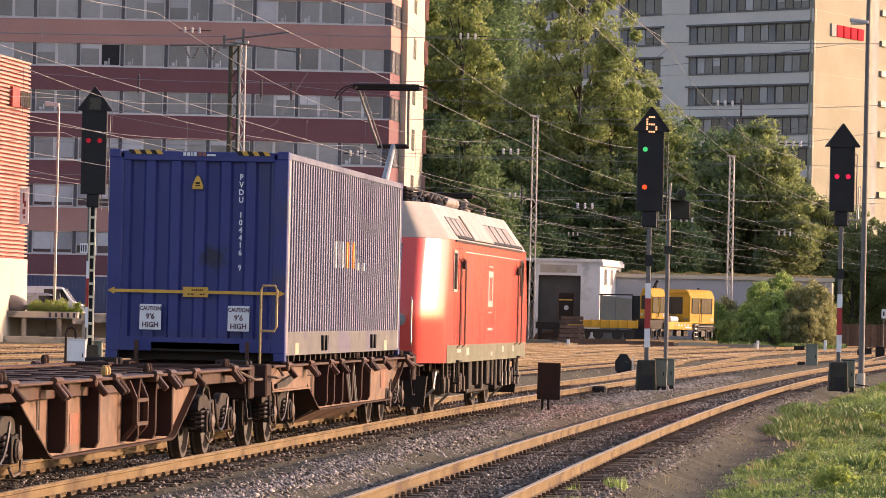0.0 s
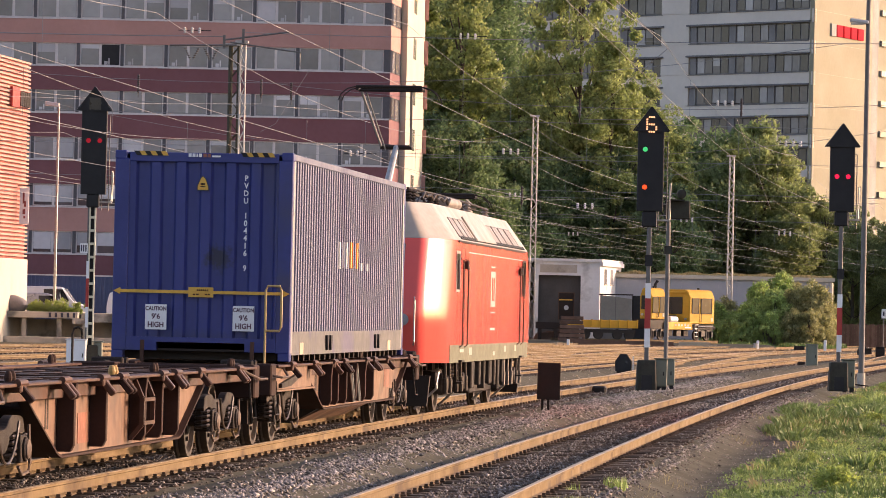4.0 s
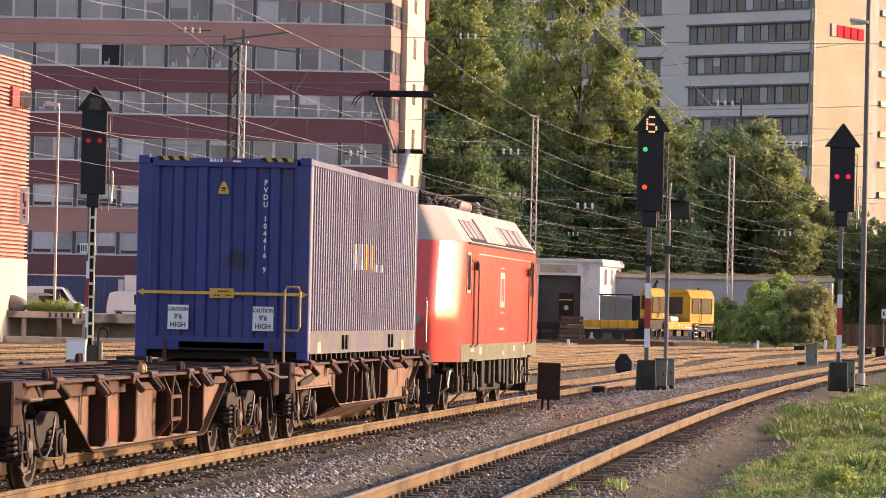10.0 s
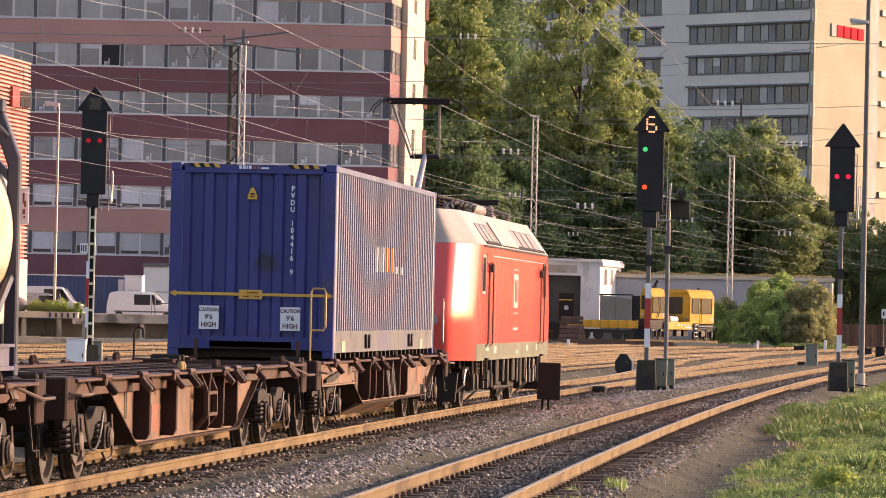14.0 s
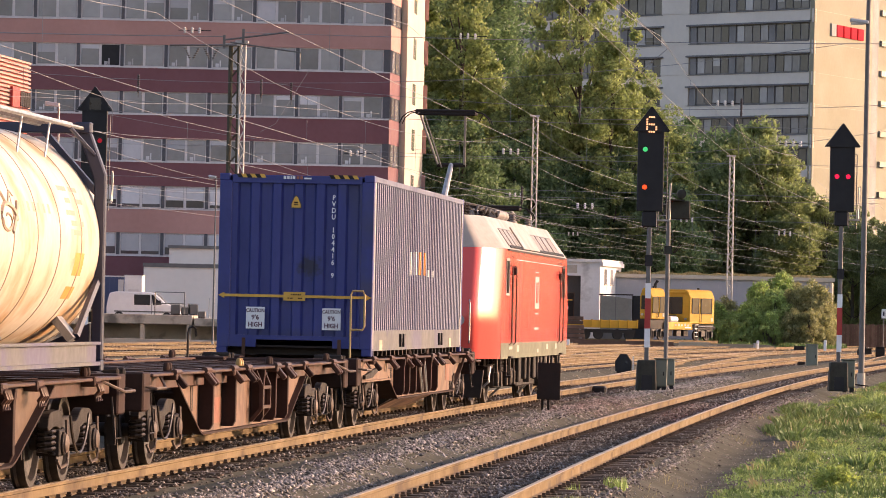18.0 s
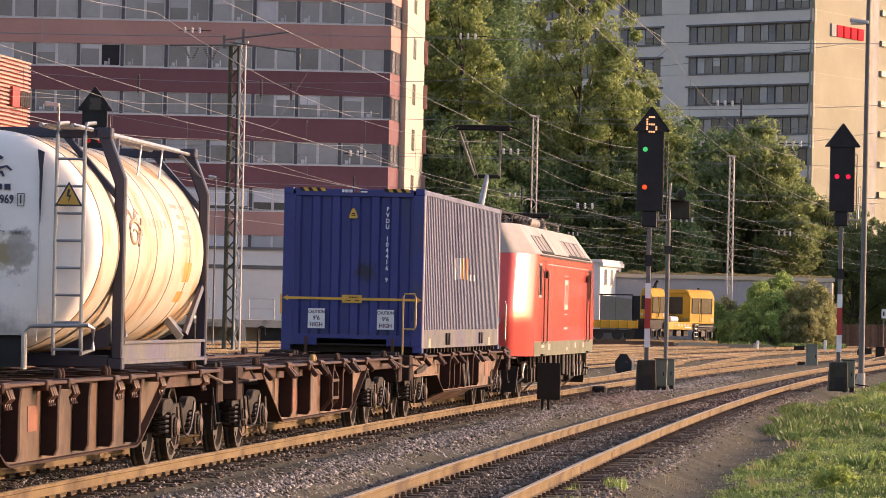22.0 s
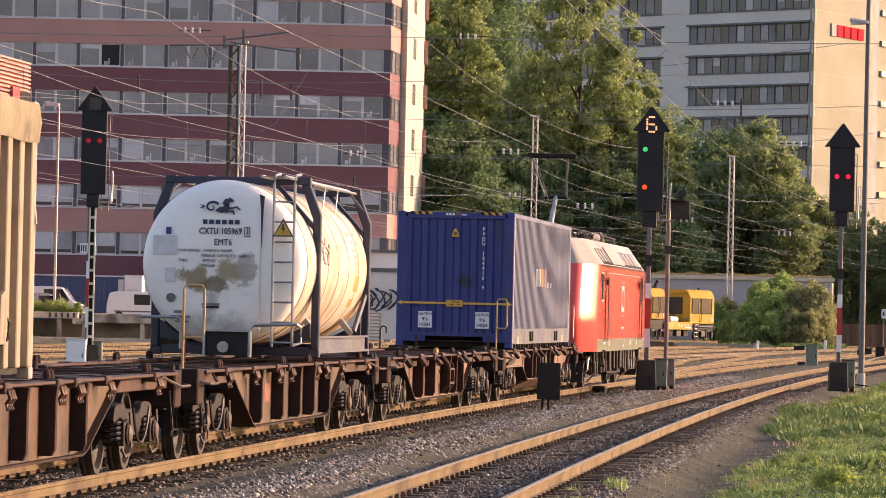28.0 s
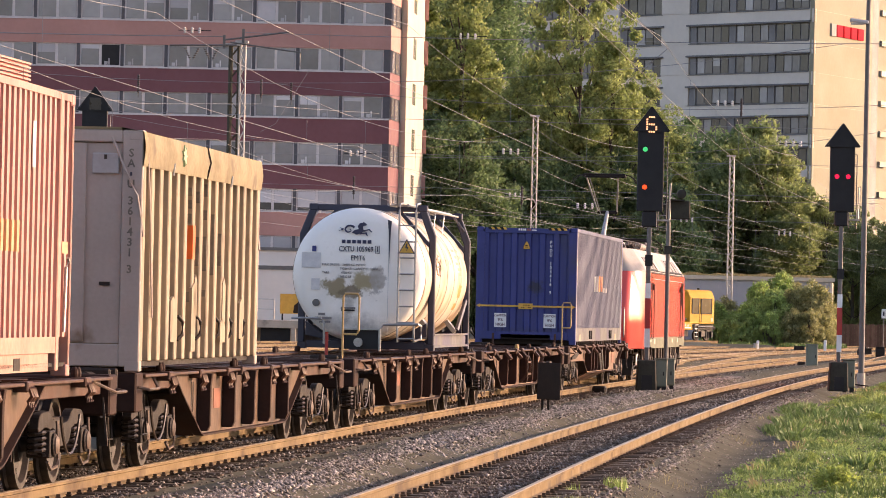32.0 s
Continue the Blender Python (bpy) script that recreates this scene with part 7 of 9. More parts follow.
for k, (x, w_, h_) in enumerate(((-16.1, 0.55, 0.62), (-15.55, 0.4, 0.48), (-15.05, 0.5, 0.66), (-14.5, 0.42, 0.4))):
    cr = thing("steel_crate", "low grey steel crate stored on the ramp", "crate", pose(x, 267.5, 1.24 if x > -14.95 else 1.41, 0, 0, 6 * (k % 3)), group="crates on the ramp")
    part("crate_body", Solid().span(-w_ / 2, w_ / 2, -0.4, 0.4, 0.06, h_), POLE, cr, bevel=0.03)
    part("crate_lid", Solid().span(-w_ / 2 - 0.03, w_ / 2 + 0.03, -0.43, 0.43, h_ + 0.002, h_ + 0.05), MASTM, cr)
    part("crate_foot", Solid().span(-w_ / 2, w_ / 2, -0.38, -0.25, 0.0, 0.058), DARK, cr)

# ---- brown office block with window bands ----


def brown_block():
    b = thing("office_block", "brown office block with long window bands and a cream stair tower", "office building", kind="structure")
    y, x0, x1 = 324.0, -62.0, -4.15
    part("core", Solid().prism([(x0, y + 0.35), (x1 - 0.1, y + 0.35), (-3.35, y + 6.5), (-3.35, y + 18), (x0, y + 18)], "z", -0.4, 34), MAROON, b)
    for k in range(9):
        top = 28.02 - 3.455 * k            # top of the window band
        mat_ = {0: TERRA, 1: MAROON, 2: MAROON, 3: MAROON, 4: TERRA, 5: MAROON, 6: MAROON}.get(k - 1, TERRA)
        base = top - 1.68
        low = top - 3.455
        if low < -0.4:
            break
        part("spandrel", Solid().prism([(x0, y), (x1, y), (-3.25, y + 6.6), (-3.35, y + 6.7), (x1 - 0.1, y + 0.3), (x0, y + 0.3)], "z", low, base), mat_, b, "terracotta spandrel band" if mat_ is TERRA else "maroon spandrel band")
        part("sill_line", Solid().span(x0, x1, y - 0.06, y, base - 0.05, base + 0.05), FRAMEW, b)
        if k == 0:
            part("spandrel", Solid().span(x0, x1, y, y + 0.3, top, top + 1.8), MAROON, b)
        n = 0
        x = x1 - 0.5
        while x > -44:
            w = part("window", Solid().span(x - 2.98, x, y + 0.12, y + 0.2, base + 0.03, top), FRAMEW, b)
            part("window_pier", Solid().span(x, x + (0.24 if n else 0.5), y + 0.02, y + 0.3, base, top), PIER, b)
            split = 1.49
            rnd = (n * 7 + k * 5) % 11
            for j in range(2):
                xa = x - 2.98 + j * split
                opened = k == 2 and n == 6 and j == 1
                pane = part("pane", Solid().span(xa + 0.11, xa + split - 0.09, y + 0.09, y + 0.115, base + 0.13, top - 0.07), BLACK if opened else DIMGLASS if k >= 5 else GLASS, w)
                if k >= 5 or (rnd + j) % 4 == 0:
                    hgt = 0.95 + 0.3 * (n % 2) if k >= 5 else (0.3, 0.62, 1.42)[(n + j) % 3]
                    part("blind", Solid().span(xa + 0.12, xa + split - 0.1, y + 0.075, y + 0.088, top - 0.08 - hgt, top - 0.08), BLIND, w)
                elif (rnd + j) % 4 == 1:
                    part("sill_clutter", Solid().span(xa + 0.3, xa + 0.55, y + 0.08, y + 0.088, base + 0.14, base + 0.4).span(xa + 0.6, xa + 0.7, y + 0.08, y + 0.088, base + 0.14, base + 0.62), BLIND, pane)
            x -= 3.22
            n += 1
        # the lit corner windows
        for j in range(3):
            ya = y + 0.9 + 1.9 * j
            xa = x1 + 0.85 * (ya - y) / 6.6
            part("corner_window", Solid().prism([(xa + 0.02, ya), (xa + 0.02 + 0.18, ya + 1.5), (xa - 0.2, ya + 1.5), (xa - 0.2, ya)], "z", base + 0.05, top), GLASS, b)
    tw = part("stair_tower", Solid().prism([(-3.45, y + 5.2), (-3.0, y + 5.0), (-1.75, y + 19), (-3.6, y + 19)], "z", -0.4, 36), CREAM, b, "cream rendered stair tower")
    for k in range(9):
        z = 25.2 - 3.455 * k
        if z > 1:
            part("tower_window", Solid().prism([(-2.55, y + 9.8), (-2.35, y + 12.0), (-2.6, y + 12.0), (-2.7, y + 9.8)], "z", z - 0.7, z + 0.9), GLASS, tw)
            part("tower_balcony", Solid().prism([(-1.83, y + 18.4), (-1.5, y + 18.4), (-1.5, y + 21.0), (-1.9, y + 21.0)], "z", z - 0.6, z + 1.2), TERRA, tw)
    return b


brown_block()
ax = thing("low_annex", "pale grey flat-roofed annex before the office block", "annex building", kind="structure")
part("wall", Solid().span(-21.3, -2.0, 315.0, 323.5, -0.4, 4.75), OFFICE, ax, "pale plain wall")
part("band", Solid().span(-21.35, -1.95, 314.9, 315.0, 4.72, 5.0), POLE, ax)
part("upper_wall", Solid().span(-19.6, -2.5, 316.5, 323.6, 4.752, 6.2), OFFICE, ax)
part("roof_edge", Solid().span(-19.7, -2.4, 316.3, 316.5, 6.12, 6.32), POLE, ax)
g = Solid()
for k in range(5):
    g.tube([(-5.3 + 0.45 * k + 0.38 * math.cos(w * 1.7 + k), 314.93, 2.75 + (0.6 + 0.12 * (k % 3)) * math.sin(w + 0.4 * k)) for w in [j * 0.55 for j in range(12)]], 0.05, 4)
part("graffiti", g, INK, ax, "dark looping graffiti strokes")
pp = thing("advertising_poster", "small yellow and dark poster board on the ramp", "poster", pose(-8.9, 268.0, 1.24))
part("board", Solid().span(-0.9, 0.9, -0.04, 0.04, 0.4, 1.6), YELLOW, pp)
part("poster_shape", Solid().prism([(-0.1, 0.45), (0.85, 0.45), (0.85, 0.95), (0.35, 1.25), (-0.05, 0.9)], "y", -0.06, -0.045), DARK, pp)
part("poster_leg", Solid().span(-0.8, -0.7, -0.03, 0.03, 0.0, 0.4).span(0.7, 0.8, -0.03, 0.03, 0.0, 0.4), DARK, pp)
pk = thing("pallet_stack", "stack of pale wooden pallets beside the ramp", "pallets", pose(-4.05, 262.0, -0.35), group="pallet stacks")
for k in range(11):
    part("pallet", Solid().span(-0.5, 0.5, -0.4, 0.4, 0.2 * k + 0.088, 0.2 * k + 0.17).span(-0.5, -0.38, -0.4, 0.4, 0.2 * k, 0.2 * k + 0.09).span(0.38, 0.5, -0.4, 0.4, 0.2 * k, 0.2 * k + 0.09), SCUFF, pk)

# ---- red slatted hall ----
rh = thing("slatted_hall", "hall clad in red horizontal slats over a white base", "commercial building", kind="structure")
part("core", Solid().prism([(-60, 250.2), (-28.0, 250.2), (-25.6, 270.2), (-60, 270.2)], "z", 1.0, 16.5), HALLRED, rh)
part("white_base", Solid().prism([(-60.2, 249.9), (-27.8, 249.9), (-25.4, 270.4), (-60.2, 270.4)], "z", -0.4, 4.6), CREAM, rh, "cream plinth wall")
for k in range(49):
    z = 4.75 + 0.245 * k
    part("slat", Solid().prism([(-60, 250.0), (-27.85, 250.0), (-25.45, 270.3), (-25.6, 270.3), (-28.0, 250.2), (-60, 250.2)], "z", z, z + 0.12), REDSLAT, rh)
part("square_sign", Solid().prism([(-26.1, 264.4), (-25.85, 266.5), (-25.7, 266.5), (-25.95, 264.4)], "z", 13.7, 14.9), SIGNRED, rh, "red square sign")
for k in range(5):
    ya = 266.75 + 0.62 * k
    xa = -25.83 + 0.107 * (ya - 266.7)
    part("sign_bar", Solid().prism([(xa, ya), (xa + 0.045, ya + 0.42), (xa + 0.2, ya + 0.42), (xa + 0.155, ya)], "z", 13.85, 14.7), DARK, rh)
part("vertical_sign", Solid().prism([(-25.65, 267.1), (-25.1, 267.1), (-25.1, 267.25), (-25.65, 267.25)], "z", 6.7, 8.9), WHITE, rh, "white hanging sign with red mark")
for za, zb, xa, xb in ((7.95, 8.6, -25.47, -25.36), (7.75, 8.1, -25.38, -25.26), (7.3, 7.62, -25.46, -25.3), (7.05, 7.2, -25.4, -25.3)):
    part("sign_mark", Solid().prism([(xa, 267.08), (xb, 267.08), (xb, 267.095), (xa, 267.095)], "z", za, zb), HALLRED, rh)
part("sign_bracket", Solid().cyl((-25.8, 267.15, 9.0), (-24.9, 267.15, 9.05), 0.03, 5), BLACK, rh)


# ---- pale high-rise, set at an angle ----
def high_rise():
    b = thing("high_rise", "pale grey high-rise office tower with red roof sign", "office tower", pose(38.1, 460.0, 0, 0, 0, 0), kind="structure")
    d = math.sqrt(0.5)
    # local frame: a runs along the shaded front to the upper left, c along the sunlit flank
    F = lambda a, o=0.0: (-d * a - d * o, d * a - d * o)
    R = lambda c, o=0.0: (0.45 * c + 0.893 * o, 0.893 * c - 0.45 * o)
    quad = lambda p, q, deep, z0, z1, fn: Solid().prism([fn(p, deep), fn(q, deep), fn(q, -0.4), fn(p, -0.4)], "z", z0, z1)
    part("core", Solid().prism([F(0, -0.2), F(48, -0.2), (-d * 48 + d * 9, d * 48 + d * 9), R(16.6, -0.2)], "z", 0, 44), TOWERW, b)
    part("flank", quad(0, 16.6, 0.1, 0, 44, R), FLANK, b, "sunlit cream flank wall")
    # grey in place of cream: shade on this strip put into its colour
    part("flank_edge", quad(16.6, 19.5, -0.3, 0, 44, R), PIERG, b)
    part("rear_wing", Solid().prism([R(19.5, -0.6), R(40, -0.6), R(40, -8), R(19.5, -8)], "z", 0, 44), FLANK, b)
    for k in range(12):
        z = 33.05 - 3.28 * k + 6.56
        if z < 4:
            break
        part("floor_band", quad(0, 47, 0.06, z - 3.28, z - 1.85, F), TOWERW, b, "pale concrete spandrel")
        for a0, a1 in ((0.7, 17.3), (21.3, 27.5), (30.0, 46.5)):
            w = part("window_band", quad(a0, a1, -0.15, z - 1.85, z, F), FRAMEG, b)
            part("sun_shade", quad(a0 - 0.35, a1 + 0.25, 0.32, z + 0.02, z + 0.2, F), FRAMEG, w, "thin grey lintel shade")
            part("window_sill", quad(a0 - 0.1, a1 + 0.1, 0.14, z - 1.93, z - 1.856, F), FRAMEG, w)
            n = int((a1 - a0) / 1.04)
            step = (a1 - a0) / n
            for i in range(n):
                pa = a0 + i * step
                h = (i * 7 + k * 5 + int(a0) + (i * i * (k + 3)) % 5) % 11
                if i % 5 == 4:
                    part("window_pier", quad(pa + 0.12, pa + step - 0.12, -0.02, z - 1.83, z - 0.02, F), PIERG, w)
                else:
                    part("pane", quad(pa + 0.07, pa + step - 0.07, -0.08, z - 1.72, z - 0.12, F), GLASSM if h < 3 else GLASSD, w)
                    if h == 5:
                        part("blind", quad(pa + 0.09, pa + step - 0.09, -0.06, z - 1.0, z - 0.13, F), GLASSM, w)
        for a0, a1 in ((17.3, 21.3), (27.5, 30.0)):
            part("blind_wall", quad(a0, a1, 0.1, z - 1.85, z, F), TOWERW, b)
        part("flank_joint", quad(0.1, 16.5, 0.115, z - 2.0, z - 1.96, R), SCUFF, b)
        for i in range(4):
            part("wing_balcony", Solid().prism([R(20.6 + i * 4, -0.3), R(22.6 + i * 4, -0.3), R(22.6 + i * 4, -0.9), R(20.6 + i * 4, -0.9)], "z", z - 1.2, z - 0.6), GLASS, b)
    sign = part("roof_sign", quad(4.4, 5.7, 0.3, 31.9, 33.2, R), SIGNWHITE, b, "pale panel beside red raised letter shapes")
    for i, (a, wd) in enumerate(((5.9, 1.6), (7.9, 1.6), (9.9, 1.6), (11.9, 1.6))):
        part("sign_letter", quad(a, a + wd, 0.34, 31.95, 33.15, R), SIGNGLOW, sign)
    return b


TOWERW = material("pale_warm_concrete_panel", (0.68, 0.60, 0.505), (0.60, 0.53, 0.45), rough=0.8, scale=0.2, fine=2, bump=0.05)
GLASSD = material("dark_office_glass", (0.05, 0.048, 0.055), (0.10, 0.095, 0.10), rough=0.12, scale=0.3, fine=2, bump=0, by_object=0.6, rough_var=0.04)
GLASSM = material("grey_office_glass", (0.22, 0.21, 0.21), (0.30, 0.285, 0.28), rough=0.2, scale=0.3, fine=2, bump=0, by_object=0.4, rough_var=0.04)
PIERG = material("grey_window_divider", (0.20, 0.185, 0.175), (0.16, 0.148, 0.14), rough=0.6, scale=0.5, fine=4, bump=0)
FRAMEG = material("dark_window_band", (0.14, 0.13, 0.125), (0.11, 0.102, 0.10), rough=0.5, scale=0.5, fine=4, bump=0)
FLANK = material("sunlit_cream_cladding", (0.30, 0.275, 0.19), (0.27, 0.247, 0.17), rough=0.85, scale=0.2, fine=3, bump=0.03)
SIGNGLOW = material("red_sign_letter", (0.60, 0.05, 0.06), (0.55, 0.04, 0.05), rough=0.95, bump=0, gloss=0.0)
SIGNWHITE = material("pale_sign_panel", (0.36, 0.37, 0.34), (0.33, 0.34, 0.31), rough=0.9, bump=0, gloss=0.1)
high_rise()

# ---- white depot building, long hall, yellow track machine ----
GATEM = material("brown_grey_gate_paint", (0.07, 0.062, 0.054), (0.055, 0.048, 0.042), rough=0.7, scale=0.8, fine=8, bump=0.05)
OLDWOOD = material("old_brown_timber", (0.19, 0.115, 0.08), (0.13, 0.078, 0.055), rough=0.85, scale=2, fine=14, bump=0.3, by_object=0.3, gloss=0.1)
dp = thing("depot_building", "whitewashed flat-roofed depot with a dark gate", "depot building", kind="structure")
part("front_wall", Solid().span(7.0, 7.3, 335, 335.35, 0, 6.0).span(10.5, 11.95, 335, 335.35, 0, 6.0).span(7.3, 10.5, 335, 335.35, 4.95, 6.0), SHEDW, dp)
part("side_wall", Solid().prism([(11.95, 335), (13.95, 345), (13.7, 345), (11.7, 335.36)], "z", 0, 6.0), SHEDW, dp)
part("rear_wall", Solid().span(5.0, 13.69, 345, 345.3, 0, 6.0).span(5.0, 5.3, 335, 345, 0, 6.0), SHEDW, dp)
part("roof", Solid().prism([(4.8, 334.8), (12.1, 334.8), (14.1, 345.3), (4.8, 345.3)], "z", 6.005, 6.22), SHEDW, dp)
gate = part("gate", Solid().span(7.3, 10.5, 335.5, 335.6, 0, 4.95), GATEM, dp, "dark folding gate")
part("gate_door", Solid().span(8.9, 10.0, 335.44, 335.5, 1.6, 3.6), DARK, gate)
fr = Solid()
for a_, b_, c_, d_ in ((8.84, 8.9, 1.6, 3.66), (10.0, 10.06, 1.6, 3.66), (8.9, 10.0, 3.6, 3.66)):
    fr.span(a_, b_, 335.43, 335.49, c_, d_)
part("gate_door_frame", fr, OLDWOOD, gate)
part("lintel_board", Solid().span(7.4, 10.2, 334.96, 334.995, 5.15, 5.75), CONCRETE, dp)
part("gate_disc", Solid().cyl((9.45, 335.42, 2.5), (9.45, 335.44, 2.5), 0.18, 14), GREYLAB, gate)
part("gate_bars", Solid().span(8.9, 9.9, 335.42, 335.44, 3.05, 3.15), YELLOW, gate)
for ya in (337.0, 339.9, 342.6):
    xa = 11.95 + 0.2 * (ya - 335)
    w_ = part("side_window", Solid().prism([(xa + 0.02, ya), (xa + 0.24, ya + 1.1), (xa - 0.05, ya + 1.1), (xa - 0.3, ya)], "z", 4.35, 5.5), GLASS, dp)
    part("sill", Solid().prism([(xa + 0.06, ya - 0.1), (xa + 0.31, ya + 1.2), (xa - 0.05, ya + 1.2), (xa - 0.3, ya - 0.1)], "z", 4.27, 4.345), CONCRETE, w_)
part("cornice", Solid().prism([(11.96, 334.79), (12.16, 334.79), (14.18, 345.2), (13.96, 345.2)], "z", 5.72, 6.0), SHEDW, dp)
HUTGREY = material("grey_green_sheet_metal", (0.25, 0.235, 0.19), (0.20, 0.19, 0.155), rough=0.7, scale=0.7, fine=7, bump=0.05)
lt = thing("grey_hut", "grey sheet-metal hut beside the depot", "hut", pose(13.0, 331.5, -0.1))
part("hut_body", Solid().prism([(-1.1, 0), (1.2, 0), (1.2, 3.35), (-1.1, 3.6)], "y", -0.9, 0.9), HUTGREY, lt)
part("dark_bay", Solid().span(1.3, 2.3, -0.6, 0.8, 0.0, 3.6), BLACK, lt)
part("roof", Solid().span(-1.2, 1.3, -1.0, 1.0, 3.61, 3.7), DARK, lt)
part("sheet_joint", Solid().span(-0.02, 0.02, -0.93, -0.905, 1.2, 3.45), POLE, lt)
part("plinth", Solid().span(-1.1, 1.2, -0.96, -0.905, 0.0, 1.25), POLE, lt)
for z_ in (1.05, 1.45):
    part("hand_rail", Solid().tube([(-1.3, -1.15, 0.0), (-1.2, -1.15, z_), (1.1, -1.15, z_), (1.15, -1.15, 0.0)], 0.035, 5), GALV, lt)
ha = thing("long_hall", "long low grey hall with a bright roof edge", "hall", kind="structure")
part("wall", Solid().span(12.6, 30.2, 342.5, 347, -0.3, 4.95), OFFICE, ha, "grey panelled hall wall")
part("roof_edge", Solid().span(12.4, 30.4, 342.2, 347.3, 4.953, 5.25), CREAM, ha)
for k in range(12):
    part("wall_panel", Solid().span(12.8 + 1.44 * k, 14.233 + 1.44 * k, 342.42, 342.49, 0.2, 4.93), HALLGREY, ha)
part("end_wall", Solid().prism([(30.22, 342.5), (30.75, 347.4), (30.25, 347.4)], "z", -0.3, 4.9), CREAM, ha)


def track_machine():
    m = thing("track_machine", "yellow track maintenance machine with two cabs", "track machine", Matrix.LocRotScale((17.7, 321.5, 0.3), Euler((0, 0, radians(50))), (0.95, 0.95, 0.92)))
    part("frame", Solid().span(-4.0, 2.2, -1.1, 1.1, 0.85, 1.28).span(-6.2, -4.003, -1.1, 0.1, 0.85, 1.6), DARK, m, bevel=0.03)
    part("deck_beam", Solid().span(-4.0, -0.75, -1.3, -1.12, 0.82, 1.42), MACHINE, m, "yellow deck side beam", bevel=0.03)
    for k in range(5):
        part("beam_mark", Solid().span(-3.0 + 0.4 * k, -2.78 + 0.4 * k, -1.312, -1.302, 1.12, 1.24 + 0.06 * (k % 2)), CREAM, m)
    for x0, x1, z0, h, yb in ((-1.05, 2.1, 1.31, 4.0, 1.25), (-5.9, -4.05, 1.62, 4.05, -0.15)):
        w = x1 - x0
        # rounded-off roof edges along both sides, leaning ends
        c = part("cab", Solid().prism([(-1.25, z0), (yb, z0), (yb, h - 0.62), (yb - 0.2, h - 0.1), (yb - 0.35, h), (-0.7, h), (-0.98, h - 0.1), (-1.25, h - 0.62)], "x", x0, x1), MACHINE, m, bevel=0.05)
        wins = ((0.10, 0.34), (0.46, 0.86)) if w > 2.5 else ((0.10, 0.44), (0.58, 0.90))
        for a, b in wins:
            sw = part("side_window", Solid().span(x0 + w * a, x0 + w * b, -1.285, -1.252, 2.15, h - 0.72), TINT, c, bevel=0.01)
            fr_ = Solid()
            for p, q, r_, t_ in ((a - 0.02, a, 2.1, h - 0.68), (b, b + 0.02, 2.1, h - 0.68)):
                fr_.span(x0 + w * p, x0 + w * q, -1.30, -1.252, r_, t_)
            fr_.span(x0 + w * a, x0 + w * b, -1.30, -1.252, h - 0.72, h - 0.68).span(x0 + w * a, x0 + w * b, -1.30, -1.252, 2.1, 2.15)
            part("window_frame", fr_, BLACK, sw)
        part("end_window", Solid().span(x0 - 0.04, x0 - 0.003, -0.55 if yb > 0 else -1.1, yb - 0.15, z0 + 0.75, h - 0.6), TINT, c, "large dark end window", bevel=0.02)
        part("wiper", Solid().tube([(x0 - 0.06, yb - 0.9, z0 + 0.8), (x0 - 0.06, yb - 0.7, z0 + 1.6)], 0.02, 5), BLACK, c)
        part("roof_lip", Solid().span(x0 - 0.09, x0 - 0.003, -1.0, yb - 0.25, h - 0.32, h - 0.16), MACHINE, c, bevel=0.02)
        part("door_seam", Solid().span(x0 + w * 0.40, x0 + w * 0.41, -1.262, -1.252, z0 + 0.1, h - 0.66), BLACK, c)
        part("door_rail", Solid().tube([(x0 + w * 0.44, -1.26, z0 + 0.15), (x0 + w * 0.44, -1.33, z0 + 0.2), (x0 + w * 0.44, -1.33, 2.15), (x0 + w * 0.44, -1.26, 2.2)], 0.025, 5), BLACK, c)
        part("roof_lamp", Solid().cyl((x0 + w * 0.6, -0.6, h), (x0 + w * 0.6, -0.6, h + 0.14), 0.1, 10), BLACK, c)
        part("data_plate", Solid().span(x1 - 0.45, x1 - 0.2, -1.262, -1.252, z0 + 0.2, z0 + 0.5), CREAM, c)
        for yy in (-0.9, yb - 0.3):
            part("work_lamp", Solid().cyl((x0 - 0.14, yy, z0 + 0.35), (x0 - 0.003, yy, z0 + 0.35), 0.1, 10), GALV, c)
    part("exhaust_stack", Solid().tube([(-4.6, -0.6, 4.0), (-4.6, -0.6, 4.35), (-4.45, -0.7, 4.62)], 0.12, 8), BLACK, m)
    part("engine_hood", Solid().span(-3.95, -1.5, -0.4, 1.0, 1.29, 1.95), DARK, m, bevel=0.05)
    part("white_tank", Solid().cyl((-3.5, -1.1, 1.62), (-2.6, -1.1, 1.62), 0.24, 12), WHITE, m, smooth=True)
    for x in (-5.4, -4.2, 0.3, 1.6):
        wl = part("wheel", Solid().cyl((x, -0.9, 0.4), (x, -0.75, 0.4), 0.40, 16), DARK, m)
        part("wheel_disc", Solid().cyl((x, -0.93, 0.4), (x, -0.905, 0.4), 0.16, 10), SPRING, wl)
        part("spring_pack", Solid().span(x - 0.3, x + 0.3, -1.12, -0.95, 0.72, 0.84), SPRING, m)
        for dx in (-0.32, 0.32):
            part("axle_guard", Solid().span(x + dx - 0.04, x + dx + 0.04, -1.15, -0.95, 0.25, 0.84), BLACK, m)
    for x, mat_ in ((-3.3, DARK), (-2.2, SPRING), (-1.3, DARK), (0.95, SPRING)):
        part("underfloor_box", Solid().span(x - 0.3, x + 0.3, -1.1, -0.75, 0.3, 0.81), mat_, m, bevel=0.03)
    part("step_rail", Solid().tube([(0.0, -1.25, 0.3), (0.0, -1.25, 1.1), (1.9, -1.25, 1.1), (1.9, -1.25, 0.3)], 0.035, 5), GALV, m)
